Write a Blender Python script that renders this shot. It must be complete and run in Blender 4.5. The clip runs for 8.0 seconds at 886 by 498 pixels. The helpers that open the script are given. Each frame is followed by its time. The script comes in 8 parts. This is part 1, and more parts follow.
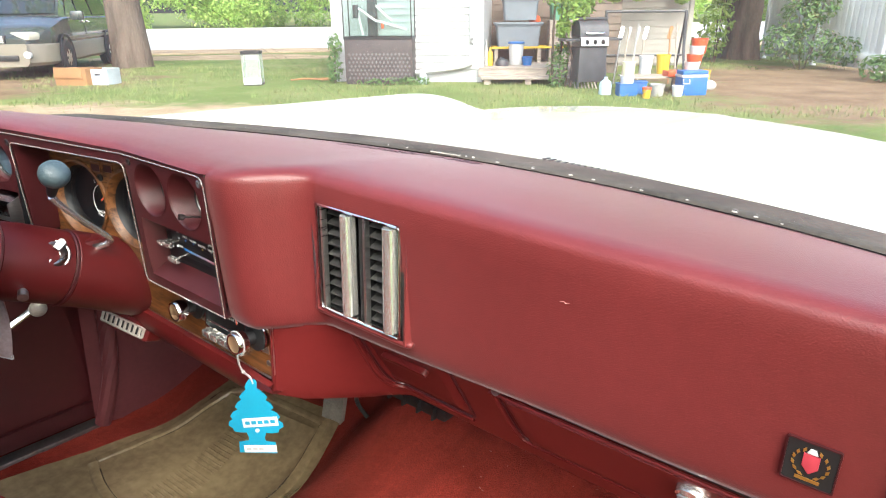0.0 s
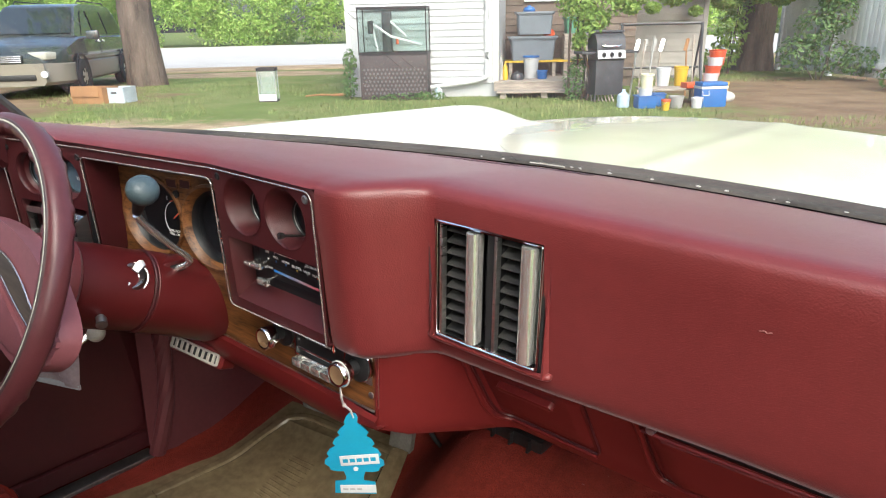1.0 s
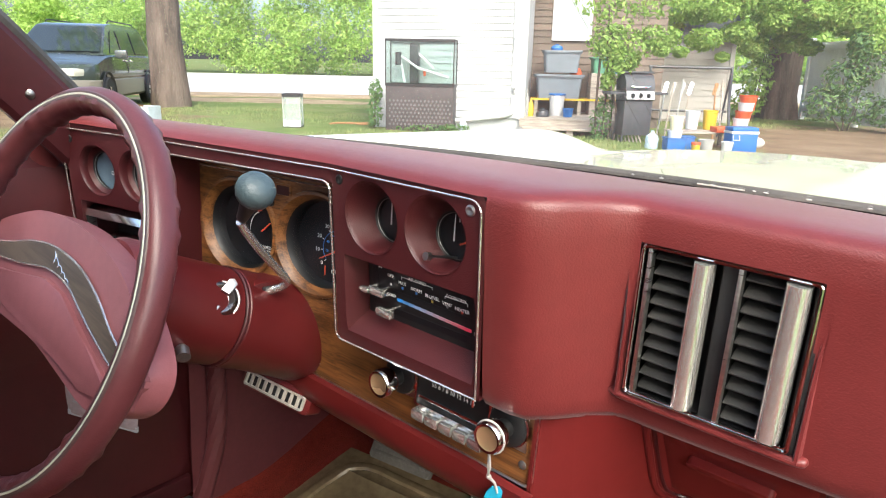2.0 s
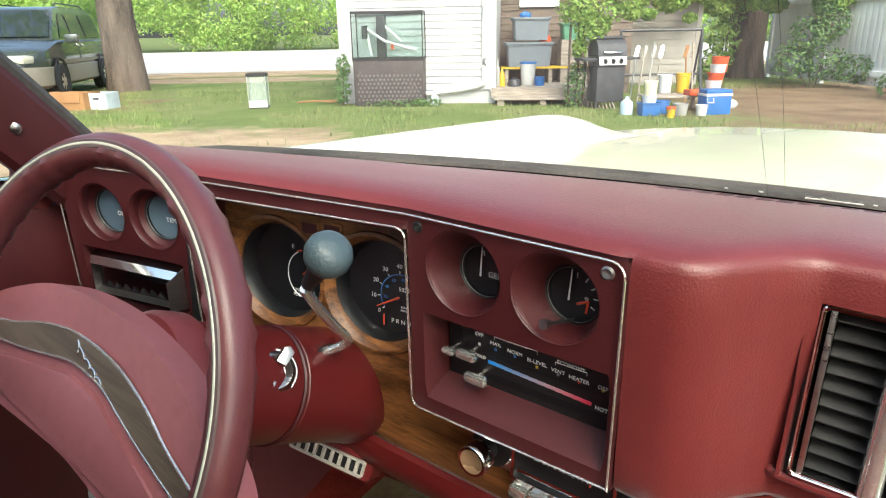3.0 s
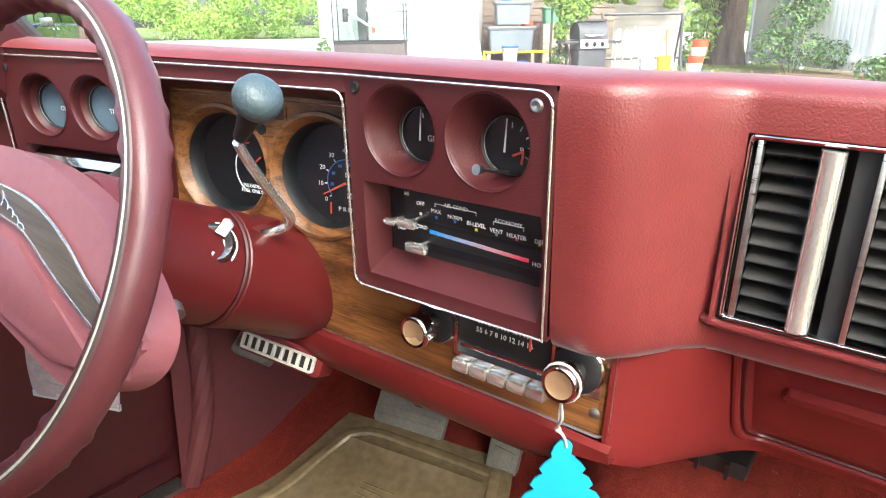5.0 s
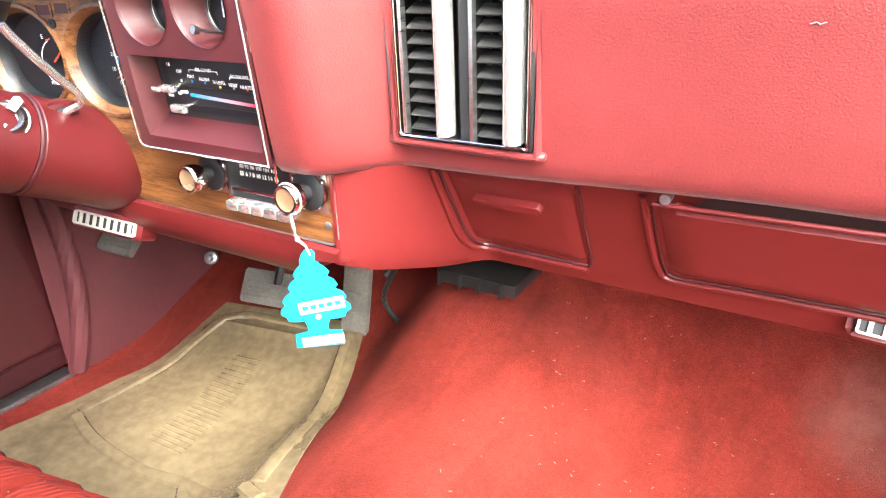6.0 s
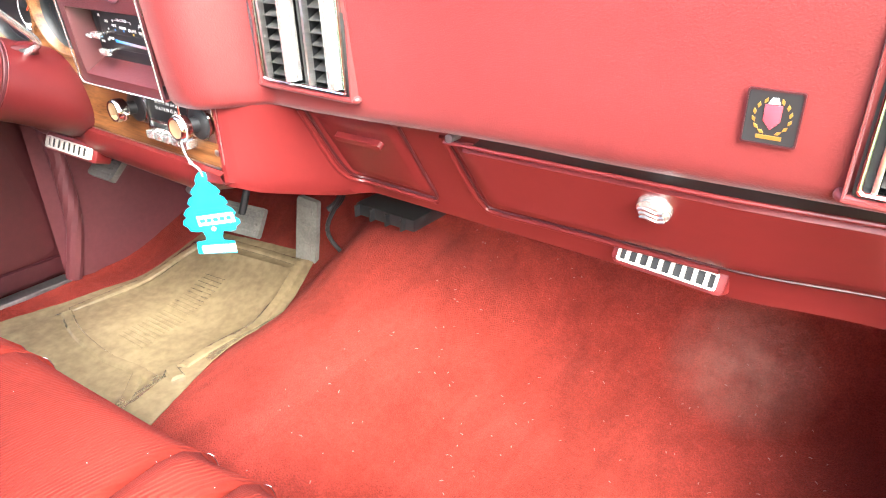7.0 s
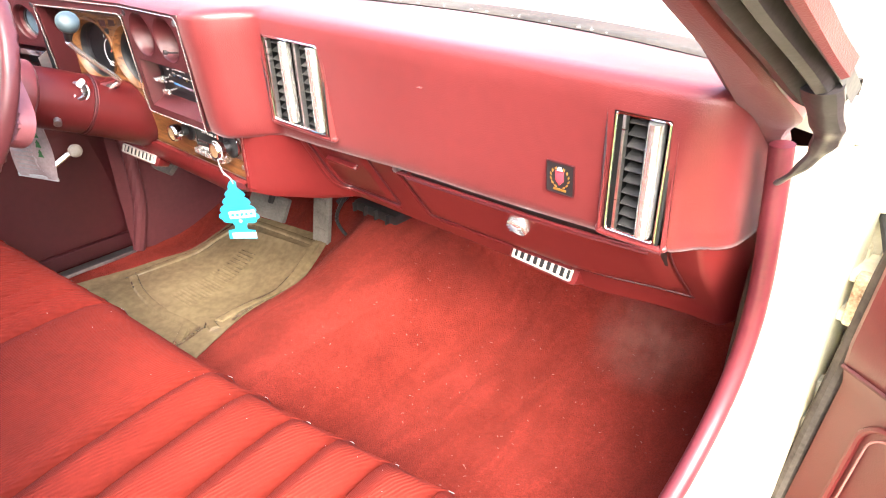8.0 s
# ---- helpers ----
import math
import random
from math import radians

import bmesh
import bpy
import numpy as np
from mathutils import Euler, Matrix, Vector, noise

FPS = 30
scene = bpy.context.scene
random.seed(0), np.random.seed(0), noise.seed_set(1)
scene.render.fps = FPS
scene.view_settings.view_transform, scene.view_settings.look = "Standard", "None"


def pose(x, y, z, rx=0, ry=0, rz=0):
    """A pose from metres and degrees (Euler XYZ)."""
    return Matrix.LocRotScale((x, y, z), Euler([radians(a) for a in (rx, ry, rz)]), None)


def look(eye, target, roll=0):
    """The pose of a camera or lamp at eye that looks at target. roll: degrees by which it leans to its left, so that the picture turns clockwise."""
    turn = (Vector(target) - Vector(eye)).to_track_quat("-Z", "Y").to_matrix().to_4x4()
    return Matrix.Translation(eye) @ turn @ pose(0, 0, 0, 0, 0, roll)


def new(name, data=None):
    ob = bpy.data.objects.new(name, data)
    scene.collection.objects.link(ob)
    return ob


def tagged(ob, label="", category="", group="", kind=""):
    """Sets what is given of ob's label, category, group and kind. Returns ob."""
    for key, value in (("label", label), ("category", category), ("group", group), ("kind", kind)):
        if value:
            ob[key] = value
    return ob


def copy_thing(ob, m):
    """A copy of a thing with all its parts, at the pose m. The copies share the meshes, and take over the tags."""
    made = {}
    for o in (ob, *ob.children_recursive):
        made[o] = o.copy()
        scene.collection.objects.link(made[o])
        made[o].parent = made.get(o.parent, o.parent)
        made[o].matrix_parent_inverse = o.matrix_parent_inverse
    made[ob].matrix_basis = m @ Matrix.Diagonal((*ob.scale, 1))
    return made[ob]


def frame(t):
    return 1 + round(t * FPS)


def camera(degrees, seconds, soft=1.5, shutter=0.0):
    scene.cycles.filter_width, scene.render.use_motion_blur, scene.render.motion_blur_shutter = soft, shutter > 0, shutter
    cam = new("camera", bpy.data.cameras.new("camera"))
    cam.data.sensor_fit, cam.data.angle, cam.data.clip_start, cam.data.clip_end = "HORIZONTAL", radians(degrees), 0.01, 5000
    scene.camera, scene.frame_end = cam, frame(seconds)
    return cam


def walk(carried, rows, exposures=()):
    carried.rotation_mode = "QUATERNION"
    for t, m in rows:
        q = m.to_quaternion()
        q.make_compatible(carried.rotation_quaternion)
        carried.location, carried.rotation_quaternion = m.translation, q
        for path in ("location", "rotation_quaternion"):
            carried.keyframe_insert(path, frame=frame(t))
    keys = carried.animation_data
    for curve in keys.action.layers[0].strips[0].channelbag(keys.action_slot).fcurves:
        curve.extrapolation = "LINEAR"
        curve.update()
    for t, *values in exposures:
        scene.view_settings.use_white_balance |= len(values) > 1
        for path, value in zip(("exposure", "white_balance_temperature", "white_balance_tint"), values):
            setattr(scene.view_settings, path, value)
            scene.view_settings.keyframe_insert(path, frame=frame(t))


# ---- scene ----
cam = camera(68.3, 8.0, soft=1.1)
PATH = [
    (0, (0.473, -0.538, 1.151), (-0.691, 0.945, 0.484), 2.3),
    (0.5, (0.37, -0.58, 1.172), (-0.81, 0.922, 0.581), 1.1),
    (1, (0.313, -0.567, 1.126), (-0.88, 0.912, 0.5), 1.6),
    (1.5, (0.207, -0.558, 1.029), (-1.055, 0.883, 0.454), 7.0),
    (1.7, (0.154, -0.557, 1.04), (-1.117, 0.89, 0.503), 5.4),
    (2.8, (-0.079, -0.532, 1.088), (-1.23, 0.994, 0.503), 2.3),
    (3, (-0.101, -0.527, 1.096), (-1.246, 0.997, 0.49), 1.9),
    (3.5, (-0.138, -0.533, 1.116), (-1.288, 0.983, 0.501), 2.4),
    (4, (-0.133, -0.541, 1.094), (-1.286, 0.974, 0.484), 3.5),
    (4.2, (-0.124, -0.541, 1.069), (-1.285, 0.975, 0.476), 3.4),
    (5.3, (0.009, -0.521, 0.957), (-1.071, 1.023, 0.286), 1.2),
    (5.5, (0.059, -0.528, 0.942), (-1.015, 1.004, 0.237), 0.1),
    (6, (0.233, -0.551, 0.942), (-0.717, 1.015, 0.138), -1.2),
    (6.5, (0.388, -0.543, 0.925), (-0.528, 1.007, 0.053), 1.4),
    (7, (0.529, -0.533, 0.962), (-0.545, 0.887, 0.051), -0.5),
    (7.5, (0.725, -0.556, 1.048), (-0.438, 0.793, 0.139), -1.3),
    (8, (0.819, -0.65, 1.139), (-0.343, 0.653, 0.164), -0.6),
]
walk(cam, [(t, look(eye, target, roll)) for t, eye, target, roll in PATH],
     exposures=((0.0, 2.0, 6100, 2), (0.5, 1.42, 6100, 1), (1.0, 1.45, 6120, 2), (1.5, 2.0, 6180, 9), (1.7, 1.95, 6180, 7), (2.8, 1.7, 6320, -3), (4.2, 1.5, 6320, -3),
                (5.3, 3.2, 5950, 1), (6.5, 3.92, 5880, 3), (7.5, 4.02, 5920, 4), (8.0, 3.4, 6350, 10)))

# ---- world and light ----
world = bpy.data.worlds.new("world")
scene.world = world
world.use_nodes = True
wn, wl = world.node_tree.nodes, world.node_tree.links
sky = wn.new("ShaderNodeTexSky")
sky.sky_type, sky.sun_disc = "NISHITA", False
sky.sun_elevation, sky.sun_rotation = radians(44.4), radians(131.5)
sky.air_density, sky.dust_density, sky.ozone_density = 0.8, 5.0, 0.6
wn["Background"].inputs[1].default_value = 0.15
wl.new(sky.outputs[0], wn["Background"].inputs[0])
sun = new("sun", bpy.data.lights.new("sun", "SUN"))
sun.data.energy, sun.data.angle, sun.data.color = 1.15, radians(50), (1, 0.95, 0.87)
sun.matrix_world = look((5.2, -4.6, 6.8), (0, 0, 0))


# ---- materials ----
def material(name, col, rough=0.5, metal=0.0, vary=0.12, scale=6.0, bump=0.0, fine=400.0, depth=0.001, col2=None, stretch=(1, 1, 1),
             spec=0.5, coat=0.0, rough_vary=0.08, rand=0.0):
    """A surface with two scales of colour variation, uneven gloss and fine relief, in metres."""
    m = bpy.data.materials.new(name)
    m.use_nodes = True
    n, l = m.node_tree.nodes, m.node_tree.links
    b = n["Principled BSDF"]
    co = n.new("ShaderNodeTexCoord")
    mp = n.new("ShaderNodeMapping")
    mp.inputs["Scale"].default_value = stretch
    l.new(co.outputs["Object"], mp.inputs["Vector"])
    big, small = n.new("ShaderNodeTexNoise"), n.new("ShaderNodeTexNoise")
    big.inputs["Scale"].default_value, big.inputs["Detail"].default_value = scale, 4
    small.inputs["Scale"].default_value, small.inputs["Detail"].default_value = scale * 14, 3
    l.new(mp.outputs[0], big.inputs["Vector"]), l.new(mp.outputs[0], small.inputs["Vector"])
    mix = n.new("ShaderNodeMath")
    mix.operation = "MULTIPLY_ADD"
    mix.inputs[1].default_value = 0.45
    l.new(small.outputs["Fac"], mix.inputs[0]), l.new(big.outputs["Fac"], mix.inputs[2])
    ramp = n.new("ShaderNodeValToRGB")
    lo = col2 or tuple(c * (1 - vary * 1.6) for c in col)
    hi = tuple(min(1, c * (1 + vary)) for c in col)
    ramp.color_ramp.elements[0].position, ramp.color_ramp.elements[1].position = 0.48, 0.95
    ramp.color_ramp.elements[0].color, ramp.color_ramp.elements[1].color = (*lo, 1), (*hi, 1)
    l.new(mix.outputs[0], ramp.inputs[0])
    out = ramp.outputs[0]
    if rand:
        info, hsv, mr = n.new("ShaderNodeObjectInfo"), n.new("ShaderNodeHueSaturation"), n.new("ShaderNodeMapRange")
        mr.inputs[3].default_value, mr.inputs[4].default_value = 1 - rand, 1 + rand
        l.new(info.outputs["Random"], mr.inputs[0]), l.new(mr.outputs[0], hsv.inputs["Value"]), l.new(out, hsv.inputs["Color"])
        out = hsv.outputs[0]
    l.new(out, b.inputs["Base Color"])
    rr = n.new("ShaderNodeMapRange")
    rr.inputs[3].default_value, rr.inputs[4].default_value = max(0.02, rough - rough_vary), min(1, rough + rough_vary)
    l.new(big.outputs["Fac"], rr.inputs[0]), l.new(rr.outputs[0], b.inputs["Roughness"])
    b.inputs["Metallic"].default_value = metal
    b.inputs["Specular IOR Level"].default_value = spec
    b.inputs["Coat Weight"].default_value = coat
    if bump:
        g, bp = n.new("ShaderNodeTexNoise"), n.new("ShaderNodeBump")
        g.inputs["Scale"].default_value, g.inputs["Detail"].default_value = fine, 2
        bp.inputs["Strength"].default_value, bp.inputs["Distance"].default_value = bump, depth
        l.new(mp.outputs[0], g.inputs["Vector"]), l.new(g.outputs["Fac"], bp.inputs["Height"]), l.new(bp.outputs[0], b.inputs["Normal"])
    return m


def glass(name, tint=(1, 1, 1), rough=0.0, shine=0.25, least=0.03):
    """Clear pane: straight transparency with a thin mirror of the surroundings."""
    m = bpy.data.materials.new(name)
    m.use_nodes = True
    n, l = m.node_tree.nodes, m.node_tree.links
    n.remove(n["Principled BSDF"])
    t, g, mx, lw, mr = n.new("ShaderNodeBsdfTransparent"), n.new("ShaderNodeBsdfGlossy"), n.new("ShaderNodeMixShader"), n.new("ShaderNodeLayerWeight"), n.new("ShaderNodeMapRange")
    t.inputs[0].default_value = (*tint, 1)
    g.inputs["Roughness"].default_value = rough
    lw.inputs["Blend"].default_value = 0.12
    mr.inputs[3].default_value, mr.inputs[4].default_value = least, shine
    l.new(lw.outputs["Facing"], mr.inputs[0])
    l.new(mr.outputs[0], mx.inputs[0]), l.new(t.outputs[0], mx.inputs[1]), l.new(g.outputs[0], mx.inputs[2])
    l.new(mx.outputs[0], n["Material Output"].inputs[0])
    return m


def wood_grain(name, dark, mid, light, axis=0, rings=9.0):
    m = bpy.data.materials.new(name)
    m.use_nodes = True
    n, l = m.node_tree.nodes, m.node_tree.links
    b = n["Principled BSDF"]
    co, mp = n.new("ShaderNodeTexCoord"), n.new("ShaderNodeMapping")
    sc = [60.0, 60.0, 60.0]
    sc[axis] = 4.0
    mp.inputs["Scale"].default_value = sc
    l.new(co.outputs["Object"], mp.inputs["Vector"])
    a, c = n.new("ShaderNodeTexNoise"), n.new("ShaderNodeTexNoise")
    a.inputs["Scale"].default_value, a.inputs["Detail"].default_value, a.inputs["Distortion"].default_value = 1.0, 6, 1.2
    c.inputs["Scale"].default_value, c.inputs["Detail"].default_value = 9.0, 4
    l.new(mp.outputs[0], a.inputs["Vector"]), l.new(mp.outputs[0], c.inputs["Vector"])
    mx = n.new("ShaderNodeMath")
    mx.operation, mx.inputs[1].default_value = "MULTIPLY_ADD", 0.50
    l.new(c.outputs["Fac"], mx.inputs[0]), l.new(a.outputs["Fac"], mx.inputs[2])
    r = n.new("ShaderNodeValToRGB")
    r.color_ramp.elements[0].position, r.color_ramp.elements[1].position = 0.45, 0.88
    r.color_ramp.elements[0].color, r.color_ramp.elements[1].color = (*dark, 1), (*light, 1)
    e = r.color_ramp.elements.new(0.64)
    e.color = (*mid, 1)
    l.new(mx.outputs[0], r.inputs[0]), l.new(r.outputs[0], b.inputs["Base Color"])
    b.inputs["Roughness"].default_value = 0.42
    return m


def cord(name, col, pitch, axis="X"):
    """Ribbed cloth: fine raised cords side by side."""
    m = material(name, col, 0.85, vary=0.14, scale=5, spec=0.15)
    n, l = m.node_tree.nodes, m.node_tree.links
    w, bp, co = n.new("ShaderNodeTexWave"), n.new("ShaderNodeBump"), n["Texture Coordinate"]
    w.wave_type, w.bands_direction = "BANDS", axis
    w.inputs["Scale"].default_value, w.inputs["Distortion"].default_value = 0.314 / pitch, 0.6
    w.inputs["Detail"].default_value, w.inputs["Detail Scale"].default_value = 1.0, 3.0
    bp.inputs["Strength"].default_value, bp.inputs["Distance"].default_value = 0.7, 0.0015
    l.new(co.outputs["Object"], w.inputs["Vector"]), l.new(w.outputs["Fac"], bp.inputs["Height"])
    l.new(bp.outputs[0], n["Principled BSDF"].inputs["Normal"])
    b = n["Principled BSDF"]
    b.inputs["Sheen Weight"].default_value, b.inputs["Sheen Roughness"].default_value = 0.02, 0.5
    b.inputs["Sheen Tint"].default_value = (0.9, 0.4, 0.35, 1)
    return m


VINYL = material("red_vinyl", (0.132, 0.0185, 0.0185), 0.42, vary=0.10, scale=4, bump=0.38, fine=560, depth=0.0011, spec=0.5, rough_vary=0.07)
VINYL.node_tree.nodes["Principled BSDF"].inputs["Sheen Weight"].default_value = 0.19
VINYL.node_tree.nodes["Principled BSDF"].inputs["Sheen Roughness"].default_value = 0.35
PLASTIC = material("red_moulded_plastic", (0.052, 0.0070, 0.0086), 0.46, vary=0.08, scale=5, bump=0.5, fine=750, depth=0.0008, spec=0.5)
LOWER = material("red_painted_plastic", (0.108, 0.0110, 0.0108), 0.36, vary=0.08, scale=4, bump=0.08, fine=500, depth=0.0004, spec=0.5)
MAROON = material("maroon_trim", (0.044, 0.0066, 0.0084), 0.45, vary=0.15, scale=5, bump=0.2, fine=600, depth=0.0006)
RIM = material("maroon_grip", (0.105, 0.0280, 0.0310), 0.34, vary=0.14, scale=7, bump=0.25, fine=500, depth=0.0007)
WHEELPAD = material("faded_rose_vinyl", (0.250, 0.0850, 0.0920), 0.40, vary=0.12, scale=7, bump=0.25, fine=600, depth=0.0007)
KICK = material("rose_kick_plastic", (0.105, 0.0265, 0.0300), 0.48, vary=0.14, scale=6, bump=0.2, fine=600, depth=0.0006)
STITCH = material("pale_stitching", (0.24, 0.10, 0.09), 0.8)
CARPET = material("red_carpet", (0.145, 0.0190, 0.0135), 0.95, vary=0.22, scale=6, bump=0.8, fine=420, depth=0.005, spec=0.1, col2=(0.112, 0.0130, 0.0085))
CARPET.node_tree.nodes["Principled BSDF"].inputs["Sheen Weight"].default_value = 0.06
CARPET.node_tree.nodes["Principled BSDF"].inputs["Sheen Tint"].default_value = (0.9, 0.3, 0.25, 1)


def pile(m, fine, lo, hi):
    """Tufts: fine speckle and soft brushed streaks over the base colour."""
    n, l = m.node_tree.nodes, m.node_tree.links
    b, co = n["Principled BSDF"], n["Texture Coordinate"]
    src = b.inputs["Base Color"].links[0].from_socket
    a, st, mp = n.new("ShaderNodeTexNoise"), n.new("ShaderNodeTexNoise"), n.new("ShaderNodeMapping")
    mp.inputs["Scale"].default_value, mp.inputs["Rotation"].default_value = (14, 4, 8), (0, 0, 0.5)
    a.inputs["Scale"].default_value, a.inputs["Detail"].default_value = fine, 3
    st.inputs["Scale"].default_value, st.inputs["Detail"].default_value, st.inputs["Distortion"].default_value = 1.0, 4, 1.5
    l.new(co.outputs["Object"], a.inputs["Vector"]), l.new(co.outputs["Object"], mp.inputs["Vector"]), l.new(mp.outputs[0], st.inputs["Vector"])
    r1, r2, mu, hsv = n.new("ShaderNodeMapRange"), n.new("ShaderNodeMapRange"), n.new("ShaderNodeMath"), n.new("ShaderNodeHueSaturation")
    for r, lo_, hi_ in ((r1, lo, hi), (r2, 0.84, 1.18)):
        r.inputs[1].default_value, r.inputs[2].default_value, r.inputs[3].default_value, r.inputs[4].default_value = 0.32, 0.68, lo_, hi_
    mu.operation = "MULTIPLY"
    l.new(a.outputs["Fac"], r1.inputs[0]), l.new(st.outputs["Fac"], r2.inputs[0])
    l.new(r1.outputs[0], mu.inputs[0]), l.new(r2.outputs[0], mu.inputs[1])
    l.new(mu.outputs[0], hsv.inputs["Value"]), l.new(src, hsv.inputs["Color"]), l.new(hsv.outputs[0], b.inputs["Base Color"])


pile(CARPET, 380, 0.80, 1.22)
# pale dust trodden into the passenger footwell
cn, cl = CARPET.node_tree.nodes, CARPET.node_tree.links
dvec, dlen, dmap, dmix, dnz, dmul = cn.new("ShaderNodeVectorMath"), cn.new("ShaderNodeVectorMath"), cn.new("ShaderNodeMapRange"), cn.new("ShaderNodeMixRGB"), cn.new("ShaderNodeTexNoise"), cn.new("ShaderNodeMath")
dvec.operation, dlen.operation, dmul.operation = "SUBTRACT", "LENGTH", "MULTIPLY"
dvec.inputs[1].default_value = (0.395, 0.50, 0.26)
dmap.inputs[1].default_value, dmap.inputs[2].default_value, dmap.inputs[3].default_value, dmap.inputs[4].default_value = 0.02, 0.14, 0.75, 0.0
dnz.inputs["Scale"].default_value, dnz.inputs["Detail"].default_value = 22.0, 5
dmix.inputs[2].default_value = (0.30, 0.16, 0.13, 1)
cl.new(cn["Texture Coordinate"].outputs["Object"], dvec.inputs[0]), cl.new(dvec.outputs[0], dlen.inputs[0]), cl.new(dlen.outputs["Value"], dmap.inputs[0])
cl.new(cn["Texture Coordinate"].outputs["Object"], dnz.inputs["Vector"]), cl.new(dmap.outputs[0], dmul.inputs[0]), cl.new(dnz.outputs["Fac"], dmul.inputs[1])
cb = cn["Principled BSDF"].inputs["Base Color"]
cl.new(cb.links[0].from_socket, dmix.inputs[1]), cl.new(dmul.outputs[0], dmix.inputs[0]), cl.new(dmix.outputs[0], cb)
CLOTH = cord("red_ribbed_cloth", (0.185, 0.0185, 0.0112), 0.0042)
MATV = material("cloudy_tan_vinyl", (0.200, 0.152, 0.086), 0.24, vary=0.25, scale=4, bump=0.4, fine=30, depth=0.003, col2=(0.105, 0.078, 0.043), coat=0.6)
WOOD = wood_grain("walnut_veneer", (0.014, 0.0055, 0.0022), (0.088, 0.033, 0.010), (0.215, 0.090, 0.028))
PALEWOOD = wood_grain("faded_veneer", (0.040, 0.029, 0.021), (0.072, 0.053, 0.038), (0.115, 0.084, 0.060))
CHROME = material("chrome", (0.86, 0.86, 0.85), 0.09, 1.0, vary=0.04, scale=20, rough_vary=0.04)
SATIN = material("brushed_metal", (0.78, 0.76, 0.73), 0.30, 1.0, vary=0.10, scale=20, stretch=(1, 1, 12))
STEEL = material("dull_steel", (0.40, 0.40, 0.40), 0.42, 1.0, vary=0.2, scale=12)
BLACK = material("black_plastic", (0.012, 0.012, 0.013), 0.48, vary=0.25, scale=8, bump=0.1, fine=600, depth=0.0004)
DIAL = material("dial_black", (0.006, 0.007, 0.009), 0.45, vary=0.1)
RUBBER = material("weathered_rubber", (0.055, 0.052, 0.050), 0.62, vary=0.35, scale=9, bump=0.3, fine=150, depth=0.001, col2=(0.025, 0.024, 0.024))
PEDAL = material("worn_pedal_rubber", (0.15, 0.14, 0.12), 0.55, vary=0.3, scale=12, bump=0.3, fine=200, depth=0.001)
GREYKNOB = material("grey_blue_knob", (0.052, 0.076, 0.086), 0.40, vary=0.15, scale=20, bump=0.5, fine=350, depth=0.0012)
WHITE = material("white_mark", (0.88, 0.88, 0.85), 0.5, vary=0.03)
GREYMARK = material("grey_mark", (0.30, 0.30, 0.29), 0.5)
ORANGE = material("red_needle", (0.75, 0.08, 0.03), 0.4)
BLUE = material("blue_mark", (0.04, 0.22, 0.65), 0.4)
YELLOW = material("yellow_mark", (0.75, 0.55, 0.06), 0.4)
VANE = material("polished_bright_metal", (0.84, 0.81, 0.77), 0.22, 0.85, vary=0.03, scale=20, rough_vary=0.03)
# blue-grey of the sky mirrored in the lens, put into the face colour
GAUGEBLUE = material("sky_tinted_gauge_face", (0.100, 0.150, 0.195), 0.35, vary=0.2, scale=15)
LOUVRE = material("dusty_louvre", (0.022, 0.021, 0.020), 0.55, vary=0.3, scale=25)
AMBER = material("brass_cap", (0.46, 0.30, 0.17), 0.28, 0.6)
CREAM = material("cream_car_paint", (0.74, 0.72, 0.56), 0.22, vary=0.04, scale=2, coat=0.6)
JAMB = material("cream_jamb_paint", (0.72, 0.68, 0.52), 0.42, vary=0.10, scale=9, col2=(0.55, 0.47, 0.30))
RUST = material("rust_stained_paint", (0.62, 0.55, 0.36), 0.6, vary=0.3, scale=18, col2=(0.20, 0.10, 0.04))
IVORY = material("ivory_plastic", (0.44, 0.41, 0.36), 0.45, vary=0.15, scale=20)
CYAN = material("turquoise_card", (0.008, 0.235, 0.37), 0.75, vary=0.05, scale=20, bump=0.15, fine=500, depth=0.0004)
PAPER = material("white_card", (0.50, 0.51, 0.51), 0.8, vary=0.04)
STRING = material("white_string", (0.46, 0.44, 0.42), 0.9, vary=0.1, bump=0.6, fine=900, depth=0.001)
PACKET = material("pinkish_film", (0.42, 0.345, 0.335), 0.25, vary=0.2, scale=12)
HEADLINER = material("red_headliner", (0.14, 0.028, 0.026), 0.9, vary=0.1)
GLASS = glass("window_glass")
# film of dust on the windscreen, which scatters a little daylight
DUSTY = glass("dusty_windscreen")
dn, dl = DUSTY.node_tree.nodes, DUSTY.node_tree.links
d1, d2 = dn.new("ShaderNodeBsdfTranslucent"), dn.new("ShaderNodeMixShader")
dt, dr, dc = dn.new("ShaderNodeTexNoise"), dn.new("ShaderNodeMapRange"), dn.new("ShaderNodeTexCoord")
dt.inputs["Scale"].default_value, dt.inputs["Detail"].default_value = 6.0, 5
dr.inputs[3].default_value, dr.inputs[4].default_value = 0.010, 0.045
d1.inputs[0].default_value = (0.80, 0.82, 0.80, 1)
dl.new(dc.outputs["Object"], dt.inputs["Vector"]), dl.new(dt.outputs["Fac"], dr.inputs[0]), dl.new(dr.outputs[0], d2.inputs[0])
dl.new(dn["Mix Shader"].outputs[0], d2.inputs[1]), dl.new(d1.outputs[0], d2.inputs[2]), dl.new(d2.outputs[0], dn["Material Output"].inputs[0])
DOORL = material("maroon_door_vinyl", (0.054, 0.0076, 0.0090), 0.42, vary=0.14, scale=4, bump=0.25, fine=560, depth=0.001)
